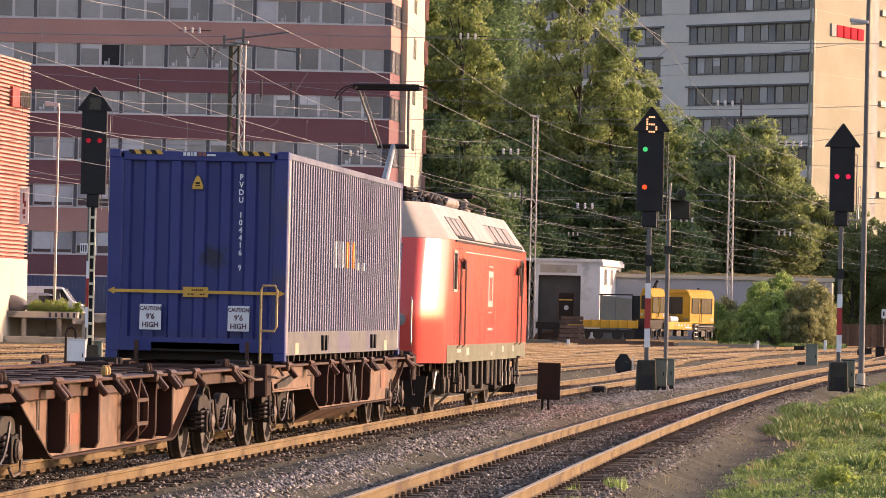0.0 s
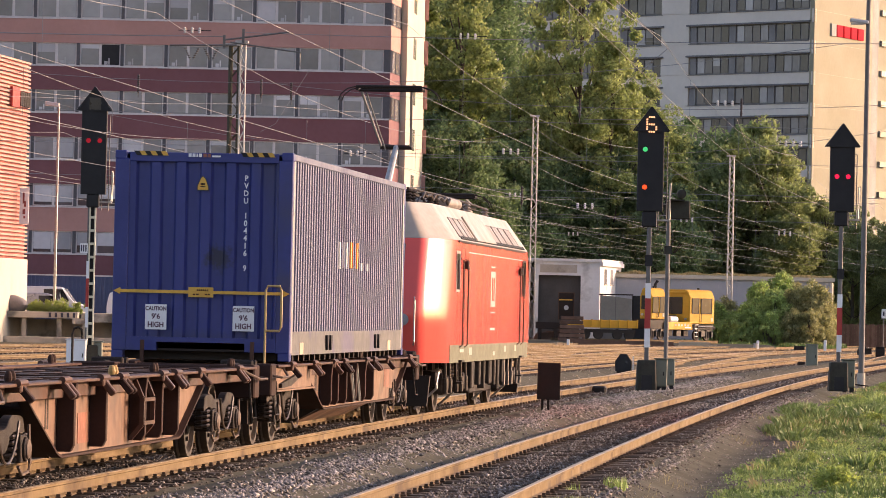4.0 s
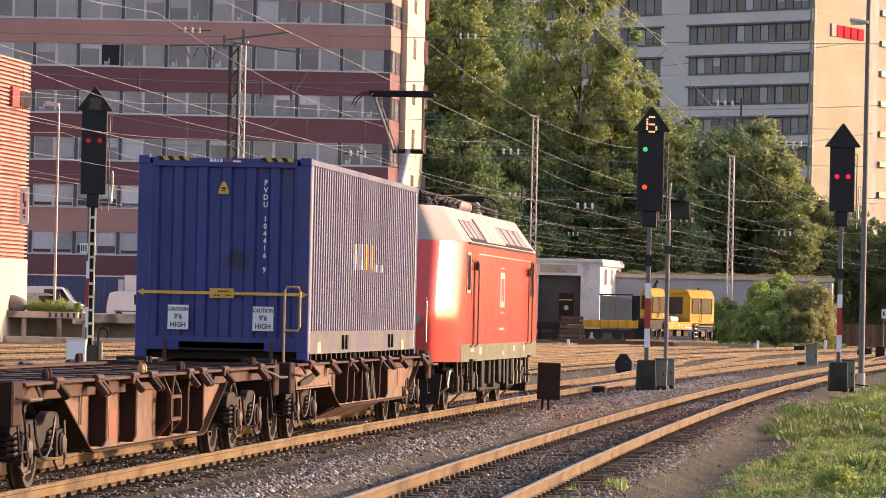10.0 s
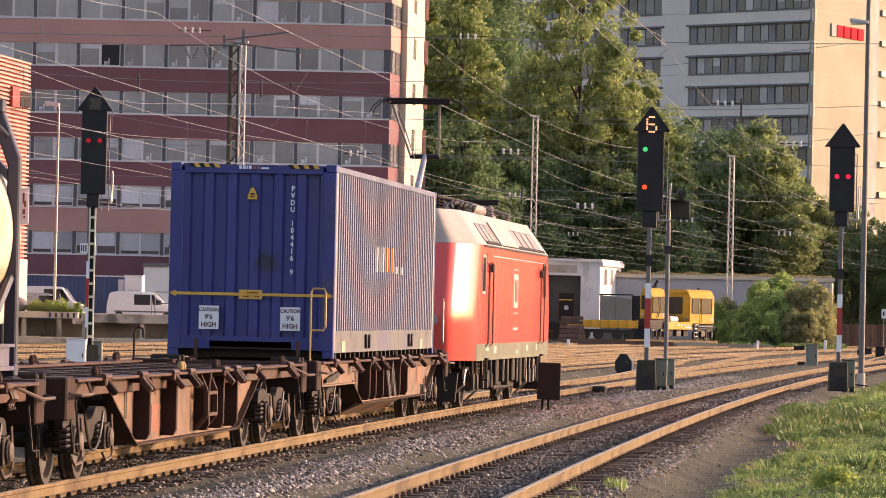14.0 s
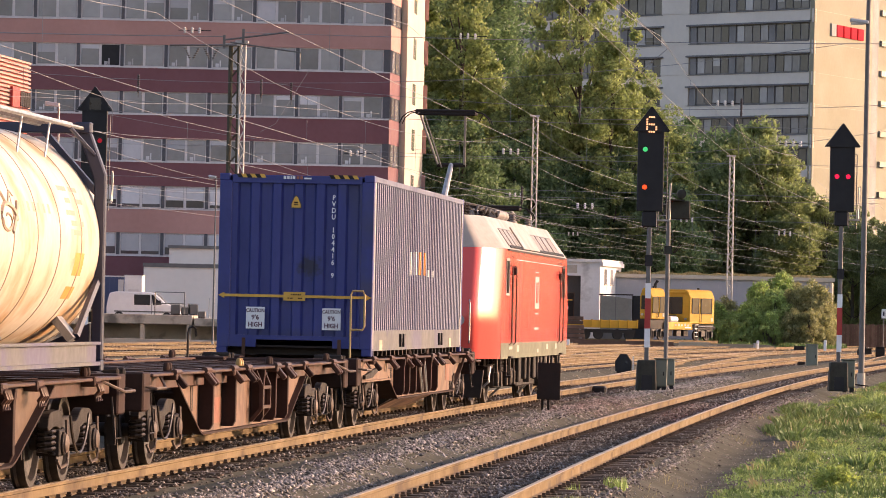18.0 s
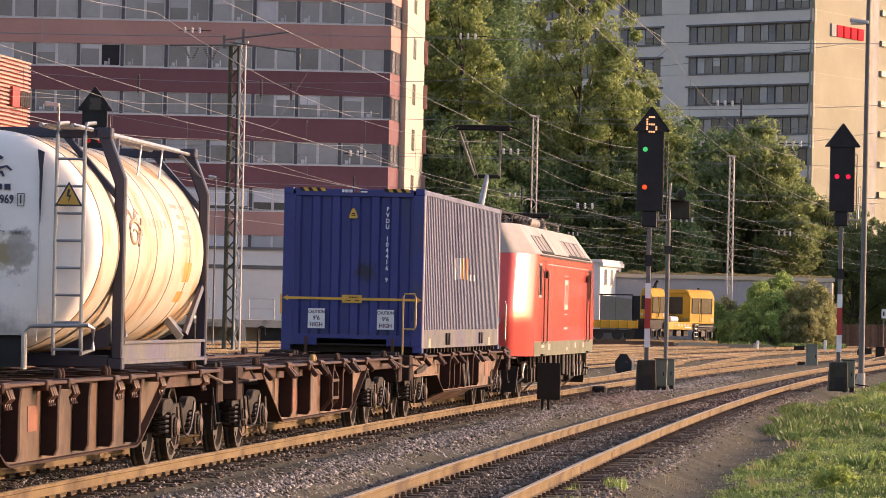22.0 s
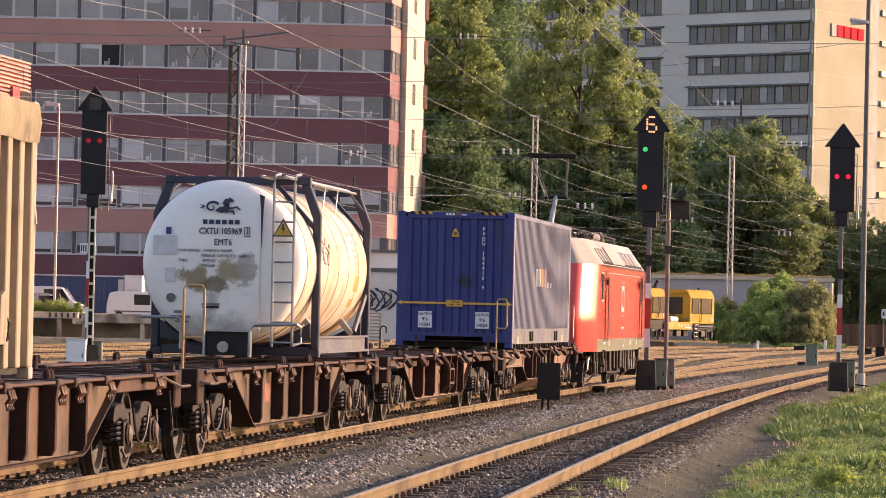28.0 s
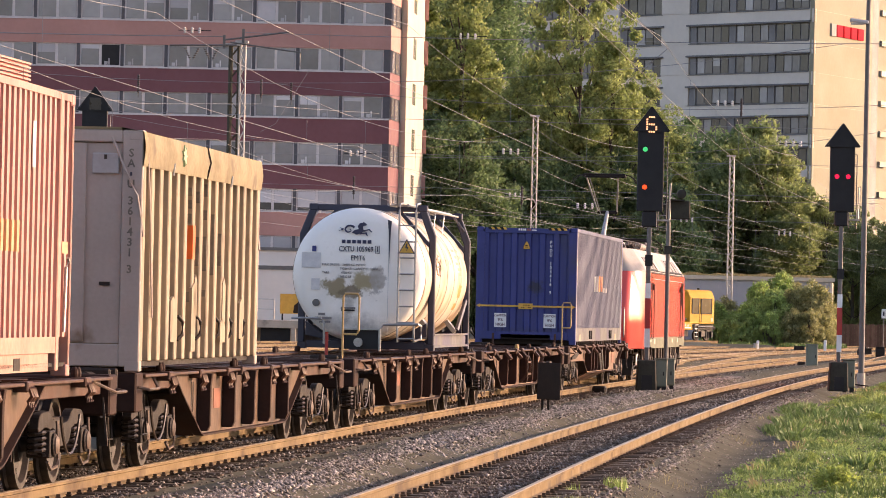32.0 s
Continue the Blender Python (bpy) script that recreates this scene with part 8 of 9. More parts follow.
    ld = part("ladder", Solid().span(-0.55, -0.5, -1.34, -1.28, 0.2, 1.3).span(-0.1, -0.05, -1.34, -1.28, 0.2, 1.3), BLACK, m)
    for z in (0.3, 0.6, 0.9, 1.2):
        part("ladder_step", Solid().span(-0.5, -0.1, -1.34, -1.24, z, z + 0.05), GALV, ld)
    for sy in (-0.85, 0.85):
        part("buffer", Solid().cyl((2.2, sy, 1.0), (2.6, sy, 1.0), 0.15, 10), DARK, m)
        part("coupling_hook" if sy > 0 else "buffer", Solid().cyl((-6.2, min(sy, -0.1), 1.0), (-6.3, min(sy, -0.1), 1.0), 0.15 if sy < 0 else 0.06, 10), DARK, m)
    part("number_bar", Solid().span(-1.7, -0.95, -1.312, -1.302, 0.95, 1.06), WHITE, m)
    return m


track_machine()
ss_dark = thing("buffer_stop", "dark steel buffer stop and clutter before the depot gate", "buffer stop", pose(8.3, 328.0, -0.3))
part("beam", Solid().span(-1.3, 1.4, -0.2, 0.2, 1.2, 1.7), DARK, ss_dark, bevel=0.03)
for sx in (-1.0, 0.2, 1.1):
    part("strut", Solid().span(sx - 0.14, sx + 0.14, -0.2, 1.2, 0.0, 1.2), DARK, ss_dark)
part("heap", Solid().prism([(-1.6, 0), (1.7, 0), (1.3, 0.8), (0.4, 1.1), (-1.2, 0.9)], "y", 0.4, 2.0), OLDWOOD, ss_dark, bevel=0.1)
fl = thing("flat_trailer", "low yellow flat wagon coupled to the track machine", "flat wagon", pose(11.35, 316.3, 0.24, 0, 0, 22))
part("deck", Solid().span(-2.0, 2.4, -1.2, 1.2, 0.95, 1.15), MACHINE, fl)
part("side_rail", Solid().span(-2.0, 2.4, -1.28, -1.2, 0.85, 1.4), MACHINE, fl, bevel=0.02)
for k in range(7):
    part("stanchion", Solid().span(-1.97 + 0.71 * k, -1.87 + 0.71 * k, -1.34, -1.28, 0.85, 1.45), MACHINE, fl)
for x in (-1.5, -0.5, 1.0, 1.9):
    part("wheel", Solid().cyl((x, -0.9, 0.4), (x, -0.75, 0.4), 0.38, 14), BLACK, fl)
part("axle_frame", Solid().span(-1.9, 2.3, -1.0, -0.91, 0.5, 0.75), BLACK, fl)
ss = thing("sleeper_stack", "stack of old brown wooden sleepers", "sleeper stack", pose(9.2, 312.3, 0.06))
for k in range(6):
    for j in range(3):
        part("sleeper", Solid().box(0.12 * math.sin(k * 3.1), -1.2 + 0.9 * j, 0.13 + 0.31 * k, 1.85 - 0.06 * k, 0.28, 0.26, 2 * math.sin(k * 5 + j)), OLDWOOD, ss, bevel=0.02)
for x, y, l in ((12.6, 307.6, 7.0), (17.6, 308.0, 2.2)):
    st = thing("timber_pile", "low pile of weathered timbers by the siding", "timber pile", pose(x, y, -0.3), group="timber piles")
    for j in range(3):
        part("timber", Solid().box(0.1 * j, 0.4 * j, 0.18 + (0.24 if j == 1 else 0), l, 0.3, 0.24, 1.5 * j), OLDWOOD if l > 3 else SCUFF, st)

# ---- clutter along the far sidings ----
bank = thing("siding_bank", "low earth bank that carries the depot siding", "ground", kind="structure")
part("bank_earth", Solid().prism([(306.5, -0.45), (309.3, -0.12), (310.8, 0.08), (340, 0.10), (340, -0.45)], "x", 5.0, 23.5), GROUND, bank)
for sy in (-0.75, 0.75):
    part("bank_rail", Solid().box(16.1 - sy * 0.766, 319.6 + sy * 0.643, 0.2, 11.0, 0.07, 0.2, 50), RAILM, bank)
    part("bank_rail", Solid().box(10.9 - sy * 0.375, 316.1 + sy * 0.927, 0.2, 6.0, 0.07, 0.2, 22), RAILM, bank)
fe = thing("board_fence", "low weathered brown board fence below the trees", "fence")
for k in range(26):
    part("fence_board", Solid().span(31.9 + 0.2 * k, 32.09 + 0.2 * k, 352.0, 352.05, -0.4, 1.72 + 0.05 * math.sin(k * 2.3)), OLDWOOD, fe)
sg = thing("track_sign", "small white sign board on a thin post", "sign", pose(34.0, 340.0, -0.4))
part("post", Solid().cyl((0, 0, 0), (0, 0, 3.3), 0.04, 6), POLE, sg)
part("board", Solid().span(-0.17, 0.17, -0.06, -0.04, 2.62, 3.34), WHITE, sg)
part("board_mark", Solid().span(-0.06, 0.06, -0.07, -0.061, 2.8, 3.15), INK, sg)
for x, y, w, h, mat_, label in ((21.34, 300.0, 0.24, 0.55, CONCRETE, "grey concrete cable box between the rails"), (28.95, 330.0, 0.36, 0.75, BLACK, "small black lineside box"), (24.0, 296.0, 0.7, 0.45, DARK, "dark point lever frame by the rail"),
        (25.3, 262.0, 0.5, 0.6, DARK, "dark low point machine in the siding"), (26.1, 262.5, 0.55, 0.7, DARK, "dark low point machine in the siding"), (7.6, 298.0, 0.5, 0.3, CONCRETE, "pale cable cover slab between tracks"), (13.4, 286.0, 0.6, 0.28, DARK, "low dark track magnet by the rail"), (-3.5, 290.0, 0.5, 0.35, CONCRETE, "pale cable cover slab between tracks"), (18.8, 306.0, 0.5, 0.3, SCUFF, "pale wooden block by the rail")):
    bx = thing("lineside_box", label, "lineside box", pose(x, y, -0.3), group="lineside boxes")
    part("case", Solid().span(-w / 2, w / 2, -0.25, 0.25, 0.0, h), mat_, bx, bevel=0.05)
    part("cover", Solid().span(-w / 2 - 0.03, w / 2 + 0.03, -0.28, 0.28, h + 0.002, h + 0.05), mat_, bx, bevel=0.015)
    part("foot", Solid().span(-w / 2 - 0.06, w / 2 + 0.06, -0.3, -0.253, 0.0, 0.1), CONCRETE, bx)


# ---- trees, bushes, grass, stones ----
def leaf_cloud(rng, n, clumps, radius, height, low, size, spread, lean=0.0):
    """Leaves as small two-triangle blades gathered in uneven clumps: vertices and faces."""
    cz = low + (height - low) * rng.beta(1.5, 1.6, clumps)
    prof = np.sin(np.pi * np.clip((cz - low) / (height - low), 0.03, 0.97) ** 0.8) ** 0.6
    ang = rng.uniform(0, 2 * np.pi, clumps)
    rad = radius * prof * np.sqrt(rng.uniform(0.12, 1.0, clumps)) * rng.uniform(0.75, 1.2, clumps)
    c = np.stack([rad * np.cos(ang) + lean * cz, rad * np.sin(ang), cz], 1)
    scale = rng.uniform(0.55, 1.4, clumps)
    k = rng.integers(0, clumps, n)
    p = rng.normal(0, 1, (n, 3))
    p /= np.linalg.norm(p, axis=1)[:, None]
    p *= (rng.uniform(0, 1, n) ** 0.45)[:, None]
    p = c[k] + p * (spread * scale[k])[:, None] * np.array([1, 1, 0.75])
    a = rng.normal(0, 1, (n, 3))
    a /= np.linalg.norm(a, axis=1)[:, None]
    b = np.cross(a, rng.normal(0, 1, (n, 3)))
    b /= np.linalg.norm(b, axis=1)[:, None]
    s = (size * rng.uniform(0.6, 1.3, n))[:, None]
    v = np.stack([p - a * s, p + b * s * 0.55, p + a * s, p - b * s * 0.55], 1).reshape(-1, 3)
    f = np.arange(4 * n).reshape(-1, 4)
    return v, f, c


def fast_mesh(name, v, f, mat_):
    me = bpy.data.meshes.new(name)
    k = f.shape[1]
    me.vertices.add(len(v))
    me.vertices.foreach_set("co", np.asarray(v, dtype=np.float32).ravel())
    me.loops.add(f.size)
    me.loops.foreach_set("vertex_index", f.astype(np.int32).ravel())
    me.polygons.add(len(f))
    me.polygons.foreach_set("loop_start", np.arange(0, f.size, k, dtype=np.int32))
    me.update(calc_edges=True)
    me.materials.append(mat_)
    return me


def tree_kind(seed, radius, height, low, leaves, clumps, size, spread, mat_):
    rng = np.random.default_rng(seed)
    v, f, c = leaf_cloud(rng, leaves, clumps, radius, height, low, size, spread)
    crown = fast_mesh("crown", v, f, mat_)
    s = Solid().tube([(0, 0, 0), (0.1, 0.05, height * 0.3), (-0.1, 0.1, height * 0.6), (0, 0, height * 0.9)], 0.32, 8, 0.06)
    for i in range(0, clumps, max(1, clumps // 22)):
        q = c[i]
        z = max(low * 0.6, q[2] - 2.5)
        s.tube([(0, 0, z * 0.9), (q[0] * 0.5, q[1] * 0.5, z + 0.6), (q[0], q[1], q[2])], 0.10, 5, 0.025)
    return crown, s.mesh("trunk", BARK, True)


KINDS = {
    "poplar": (tree_kind(1, 4.6, 26.0, 3.0, 36000, 230, 0.16, 0.88, LEAF_SUN), "tall sunlit poplar with airy yellow-green crown", "poplar"),
    "poplar2": (tree_kind(2, 4.0, 25.0, 2.0, 32000, 210, 0.16, 0.82, LEAF_SUN), "tall sunlit poplar with uneven crown", "poplar"),
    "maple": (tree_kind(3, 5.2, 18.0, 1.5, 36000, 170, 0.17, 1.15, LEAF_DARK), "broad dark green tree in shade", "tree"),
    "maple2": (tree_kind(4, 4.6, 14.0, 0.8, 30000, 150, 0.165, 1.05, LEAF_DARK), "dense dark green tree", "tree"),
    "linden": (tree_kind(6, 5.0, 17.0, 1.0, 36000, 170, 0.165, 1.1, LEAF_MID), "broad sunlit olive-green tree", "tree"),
    # dark leaf again, in place of shade on this tall crown
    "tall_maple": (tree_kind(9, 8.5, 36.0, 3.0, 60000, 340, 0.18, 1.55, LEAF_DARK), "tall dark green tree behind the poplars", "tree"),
    "bush": (tree_kind(5, 1.7, 4.6, 0.1, 17000, 120, 0.10, 0.42, LEAF_BUSH), "leafy green bush beside the siding", "bush"),
    "olive": (tree_kind(8, 1.8, 4.4, 0.1, 16000, 110, 0.095, 0.42, LEAF_OLIVE), "olive-brown bush beside the siding", "bush"),
}


def plant(kind, x, y, z, k, turn, tall=1.0):
    (crown, trunk), label, cat = KINDS[kind]
    t = thing("bush" if cat == "bush" else "tree", label, cat, Matrix.LocRotScale((x, y, z), Euler((0, 0, radians(turn))), (k, k, k * tall)), group="bushes" if cat == "bush" else "trees of the embankment")
    part("trunk", trunk, BARK, t)
    part("crown", crown, LEAF_SUN, t)


for kind, x, y, k, turn in (
    ("poplar2", 13.3, 353, 0.98, 80), ("poplar2", 6.0, 354, 0.86, 140), ("poplar", 16.0, 356, 0.84, 200),
    ("poplar2", 1.2, 360, 1.15, 250), ("poplar", -2.2, 366, 1.3, 300), ("tall_maple", -0.2, 374, 0.95, 77), ("tall_maple", 0.6, 386, 1.0, 177), ("poplar2", 18.4, 358, 0.68, 15),
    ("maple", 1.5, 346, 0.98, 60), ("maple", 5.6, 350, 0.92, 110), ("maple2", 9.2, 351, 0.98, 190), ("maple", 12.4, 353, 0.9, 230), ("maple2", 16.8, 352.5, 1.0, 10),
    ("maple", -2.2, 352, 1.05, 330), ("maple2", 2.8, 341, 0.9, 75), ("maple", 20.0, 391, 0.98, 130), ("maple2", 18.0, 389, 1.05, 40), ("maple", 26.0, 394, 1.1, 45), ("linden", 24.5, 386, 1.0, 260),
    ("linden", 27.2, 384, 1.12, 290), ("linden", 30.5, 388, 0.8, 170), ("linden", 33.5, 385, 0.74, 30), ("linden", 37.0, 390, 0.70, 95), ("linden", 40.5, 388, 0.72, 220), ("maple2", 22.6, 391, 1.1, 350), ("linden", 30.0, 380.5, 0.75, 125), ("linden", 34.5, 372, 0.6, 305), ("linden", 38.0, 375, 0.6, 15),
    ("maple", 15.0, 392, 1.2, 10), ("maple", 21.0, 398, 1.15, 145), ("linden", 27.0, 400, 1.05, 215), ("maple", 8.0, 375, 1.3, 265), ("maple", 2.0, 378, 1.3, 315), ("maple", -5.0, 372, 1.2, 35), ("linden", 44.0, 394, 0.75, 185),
    # unseen trees east of the sidings, added to cast shade on the wood
    ("maple", 45.0, 362, 1.3, 20), ("linden", 50.0, 365, 1.4, 75), ("maple", 55.5, 367, 1.45, 130), ("linden", 60.0, 374, 1.2, 215), ("maple", 52.0, 376, 1.1, 300), ("linden", 66.0, 377, 1.2, 160)):
    plant(kind, x, y, -0.4, k, turn)
plant("poplar", 10.9, 356, -0.4, 1.0, 20, 1.36)
for kind, x, y, k, turn, tall in (
    ("bush", 20.8, 334.5, 0.70, 40, 1.25), ("olive", 21.5, 336.0, 0.78, 165, 1.2), ("bush", 20.9, 332.0, 0.48, 270, 1.1), ("bush", 25.9, 337.0, 1.08, 95, 1.35), ("bush", 21.9, 331.0, 0.60, 0, 1.2), ("bush", 22.7, 330.0, 0.70, 60, 1.25), ("bush", 22.3, 328.5, 0.45, 200, 1.1), ("bush", 24.0, 333.0, 0.98, 120, 1.3), ("bush", 24.9, 331.0, 0.95, 190, 1.2),
    ("bush", 25.6, 334.5, 0.6, 250, 1.0), ("bush", 24.4, 328.5, 0.6, 300, 1.2), ("bush", 23.3, 329.0, 0.55, 20, 1.3), ("olive", 26.8, 332.0, 0.92, 75, 1.3), ("olive", 27.8, 331.0, 0.98, 140, 1.28),
    ("olive", 28.5, 332.0, 0.72, 100, 1.3), ("olive", 26.1, 328.5, 0.62, 220, 1.2), ("olive", 27.3, 328.0, 0.62, 310, 1.2), ("olive", 28.4, 328.8, 0.5, 15, 1.2), ("bush", 25.3, 334.5, 0.9, 33, 1.2), ("olive", 27.2, 334.5, 0.9, 255, 1.2)):
    plant(kind, x, y, -0.4, k, turn, tall * (0.95 if kind == "olive" else 0.86))


def scatter(rng, n, o0, o1, y0, y1, power=1.0):
    """Places beside the line, denser towards the near end."""
    y = y0 + (y1 - y0) * rng.uniform(0, 1, n) ** power
    o = rng.uniform(o0, o1, n)
    s = y - 60.0
    m = 0.10327 + 0.000363 * s
    return -3.478 + 0.10327 * s + 0.0001816 * s * s + o * np.sqrt(1 + m * m), y, o


GZ = np.vectorize(lambda o: ground_z(o, 0.0))


def stones(name, label, seed, n, o0, o1, y0, y1, size, power, mat_, keep=None):
    rng = np.random.default_rng(seed)
    x, y, o = scatter(rng, n, o0, o1, y0, y1, power)
    if keep is not None:
        sel = keep(rng, o, y)
        x, y, o = x[sel], y[sel], o[sel]
    n = len(x)
    dd = np.minimum(np.abs(o), np.abs(o - 4.85))
    z = GZ(o) + 0.004 + 0.018 * (dd < 1.25) + 0.035 * (dd < 0.45) + 0.03 * ((dd > 1.05) & (dd < 1.35))
    base = np.array([(1, 0, 0), (-1, 0, 0), (0, 1, 0), (0, -1, 0), (0, 0, 1), (0, 0, -1)], float)
    v = base[None] * rng.uniform(0.4, 1.35, (n, 6, 1))
    v += rng.normal(0, 0.26, (n, 6, 3))
    w = rng.uniform(0, 2 * np.pi, n)
    c, s = np.cos(w), np.sin(w)
    v = np.stack([v[..., 0] * c[:, None] - v[..., 1] * s[:, None], v[..., 0] * s[:, None] + v[..., 1] * c[:, None], v[..., 2] * 0.7], -1)
    v *= (size * rng.uniform(0.5, 1.35, n))[:, None, None]
    v += np.stack([x, y, z], 1)[:, None]
    tri = np.array([(0, 2, 4), (2, 1, 4), (1, 3, 4), (3, 0, 4), (2, 0, 5), (1, 2, 5), (3, 1, 5), (0, 3, 5)])
    f = (tri[None] + 6 * np.arange(n)[:, None, None]).reshape(-1, 3)
    tagged(new(name, fast_mesh(name, v.reshape(-1, 3), f, mat_)), label, "gravel", kind="stuff")


def off_rails(rng, o, y):
    thin = np.where(o > 6.0, np.clip(1 - (o - 6.0) * 1.2, 0.12, 1), 1.0) * np.where((o > 1.35) & (o < 2.2), 0.3, 1.0)
    ok = rng.uniform(0, 1, len(o)) < thin
    for t in TRACKS:
        for r in (-0.7525, 0.7525):
            ok &= np.abs(o - t - r) > 0.10
    return ok


def track_bed(rng, o, y):
    """Stones lie between the sleepers and in the strip beside them; the walked strips are bare earth."""
    d = np.minimum(np.abs(o), np.abs(o - 4.85))
    ok = off_rails(rng, o, y)
    keep = np.where(d < 0.45, 0.6, np.where(d < 1.3, 0.5, np.where(d < 1.55, 0.9, 0.12)))
    keep = np.where((o > 5.72) & (o < 6.6), 0.12, keep)
    return ok & (rng.uniform(0, 1, len(o)) < keep)


def gravel_bank(rng, o, y):
    """The bank is thick in places and worn down to earth in others."""
    n_ = np.array([noise.noise((a * 0.9, b * 0.22, 5.0)) + 0.5 * noise.noise((a * 3.0, b * 0.9, 8.0)) for a, b in zip(o, y)])
    return rng.uniform(0, 1, len(o)) < np.clip(1.0 + 0.7 * n_ - np.abs(o - 2.88) * 1.5, 0.04, 1.0)


stones("ballast_gravel", "grey-brown crushed stone ballast round the near tracks", 11, 62000, -2.6, 6.9, 41, 105, 0.019, 1.5, STONE, track_bed)
stones("ballast_gravel", "grey-brown crushed stone ballast farther along the tracks", 12, 26000, -7.0, 6.8, 100, 190, 0.034, 1.3, STONE, track_bed)
stones("pale_gravel", "bank of pale coarse gravel between the two tracks", 13, 25000, 2.15, 3.4, 41, 150, 0.029, 1.5, PALESTONE, gravel_bank)
stones("pale_gravel", "pale stones strewn between the rails", 14, 9000, -1.7, 6.5, 41, 130, 0.026, 1.5, PALESTONE, track_bed)
stones("path_gravel", "brown gravel and small stones trodden into the path", 15, 6500, 5.9, 8.1, 41, 125, 0.015, 1.4, STONE)
def path_ridge(rng, o, y):
    """A low ridge of stones pushed aside along the path."""
    mid = 6.30 + 0.10 * np.sin(y * 0.11) + 0.05 * np.sin(y * 0.53)
    return rng.uniform(0, 1, len(o)) < np.exp(-((o - mid) / 0.10) ** 2)


stones("path_gravel", "ridge of loose stones between the rail and the path", 18, 7000, 5.85, 6.7, 44, 128, 0.029, 1.3, STONE, path_ridge)
stones("pale_gravel", "pale stones in the ridge beside the path", 19, 2400, 5.85, 6.7, 44, 128, 0.029, 1.3, PALESTONE, path_ridge)
stones("siding_gravel", "coarse tan gravel between the far sidings", 17, 12000, -34.0, 2.0, 150, 312, 0.055, 1.0, SIDINGSTONE)
stones("path_gravel", "few pale larger stones lying on the path", 16, 420, 5.9, 8.0, 41, 125, 0.026, 1.3, PALESTONE)


def blades(name, label, seed, n, o0, o1, y0, y1, h, mat_, power=1.2, edge=0.6, width=0.012):
    rng = np.random.default_rng(seed)
    x, y, o = scatter(rng, n, o0, o1, y0, y1, power)
    patch = np.array([noise.noise((a * 0.55, b * 0.35, seed)) + 0.5 * noise.noise((a * 1.7, b * 1.1, seed + 3)) for a, b in zip(x, y)])
    inner = np.clip((o - o0) / edge, 0, 1)
    sel = patch + 1.1 * inner > 0.35
    x, y, o, patch = x[sel], y[sel], o[sel], patch[sel]
    n = len(x)
    z = GZ(o) - 0.01
    hh = h * rng.uniform(0.35, 1.15, n) * (0.85 + 0.5 * np.clip(patch, -0.5, 0.8))
    w = rng.uniform(0, 2 * np.pi, n)
    tx, ty = np.cos(w), np.sin(w)
    wd = width * rng.uniform(0.6, 1.5, n)
    lean = hh * rng.uniform(0.05, 0.55, n)
    la = rng.uniform(0, 2 * np.pi, n)
    lx, ly = np.cos(la) * lean, np.sin(la) * lean
    p0 = np.stack([x - tx * wd, y - ty * wd, z], 1)
    p1 = np.stack([x + tx * wd, y + ty * wd, z], 1)
    p2 = np.stack([x + tx * wd * 0.7 + lx * 0.4, y + ty * wd * 0.7 + ly * 0.4, z + hh * 0.6], 1)
    p3 = np.stack([x + lx, y + ly, z + hh], 1)
    v = np.stack([p0, p1, p2, p3], 1).reshape(-1, 3)
    f = np.arange(4 * n).reshape(-1, 4)
    tagged(new(name, fast_mesh(name, v, f, mat_)), label, "grass", kind="stuff")



def verge_edge(y):
    """Where the verge's grass begins beside the trodden path."""
    return np.interp(y, [42, 52, 60, 66, 71, 78, 84, 88, 104, 120, 135, 160], [7.7, 7.5, 7.3, 7.3, 7.7, 7.95, 7.8, 7.45, 6.95, 6.95, 6.9, 7.0])


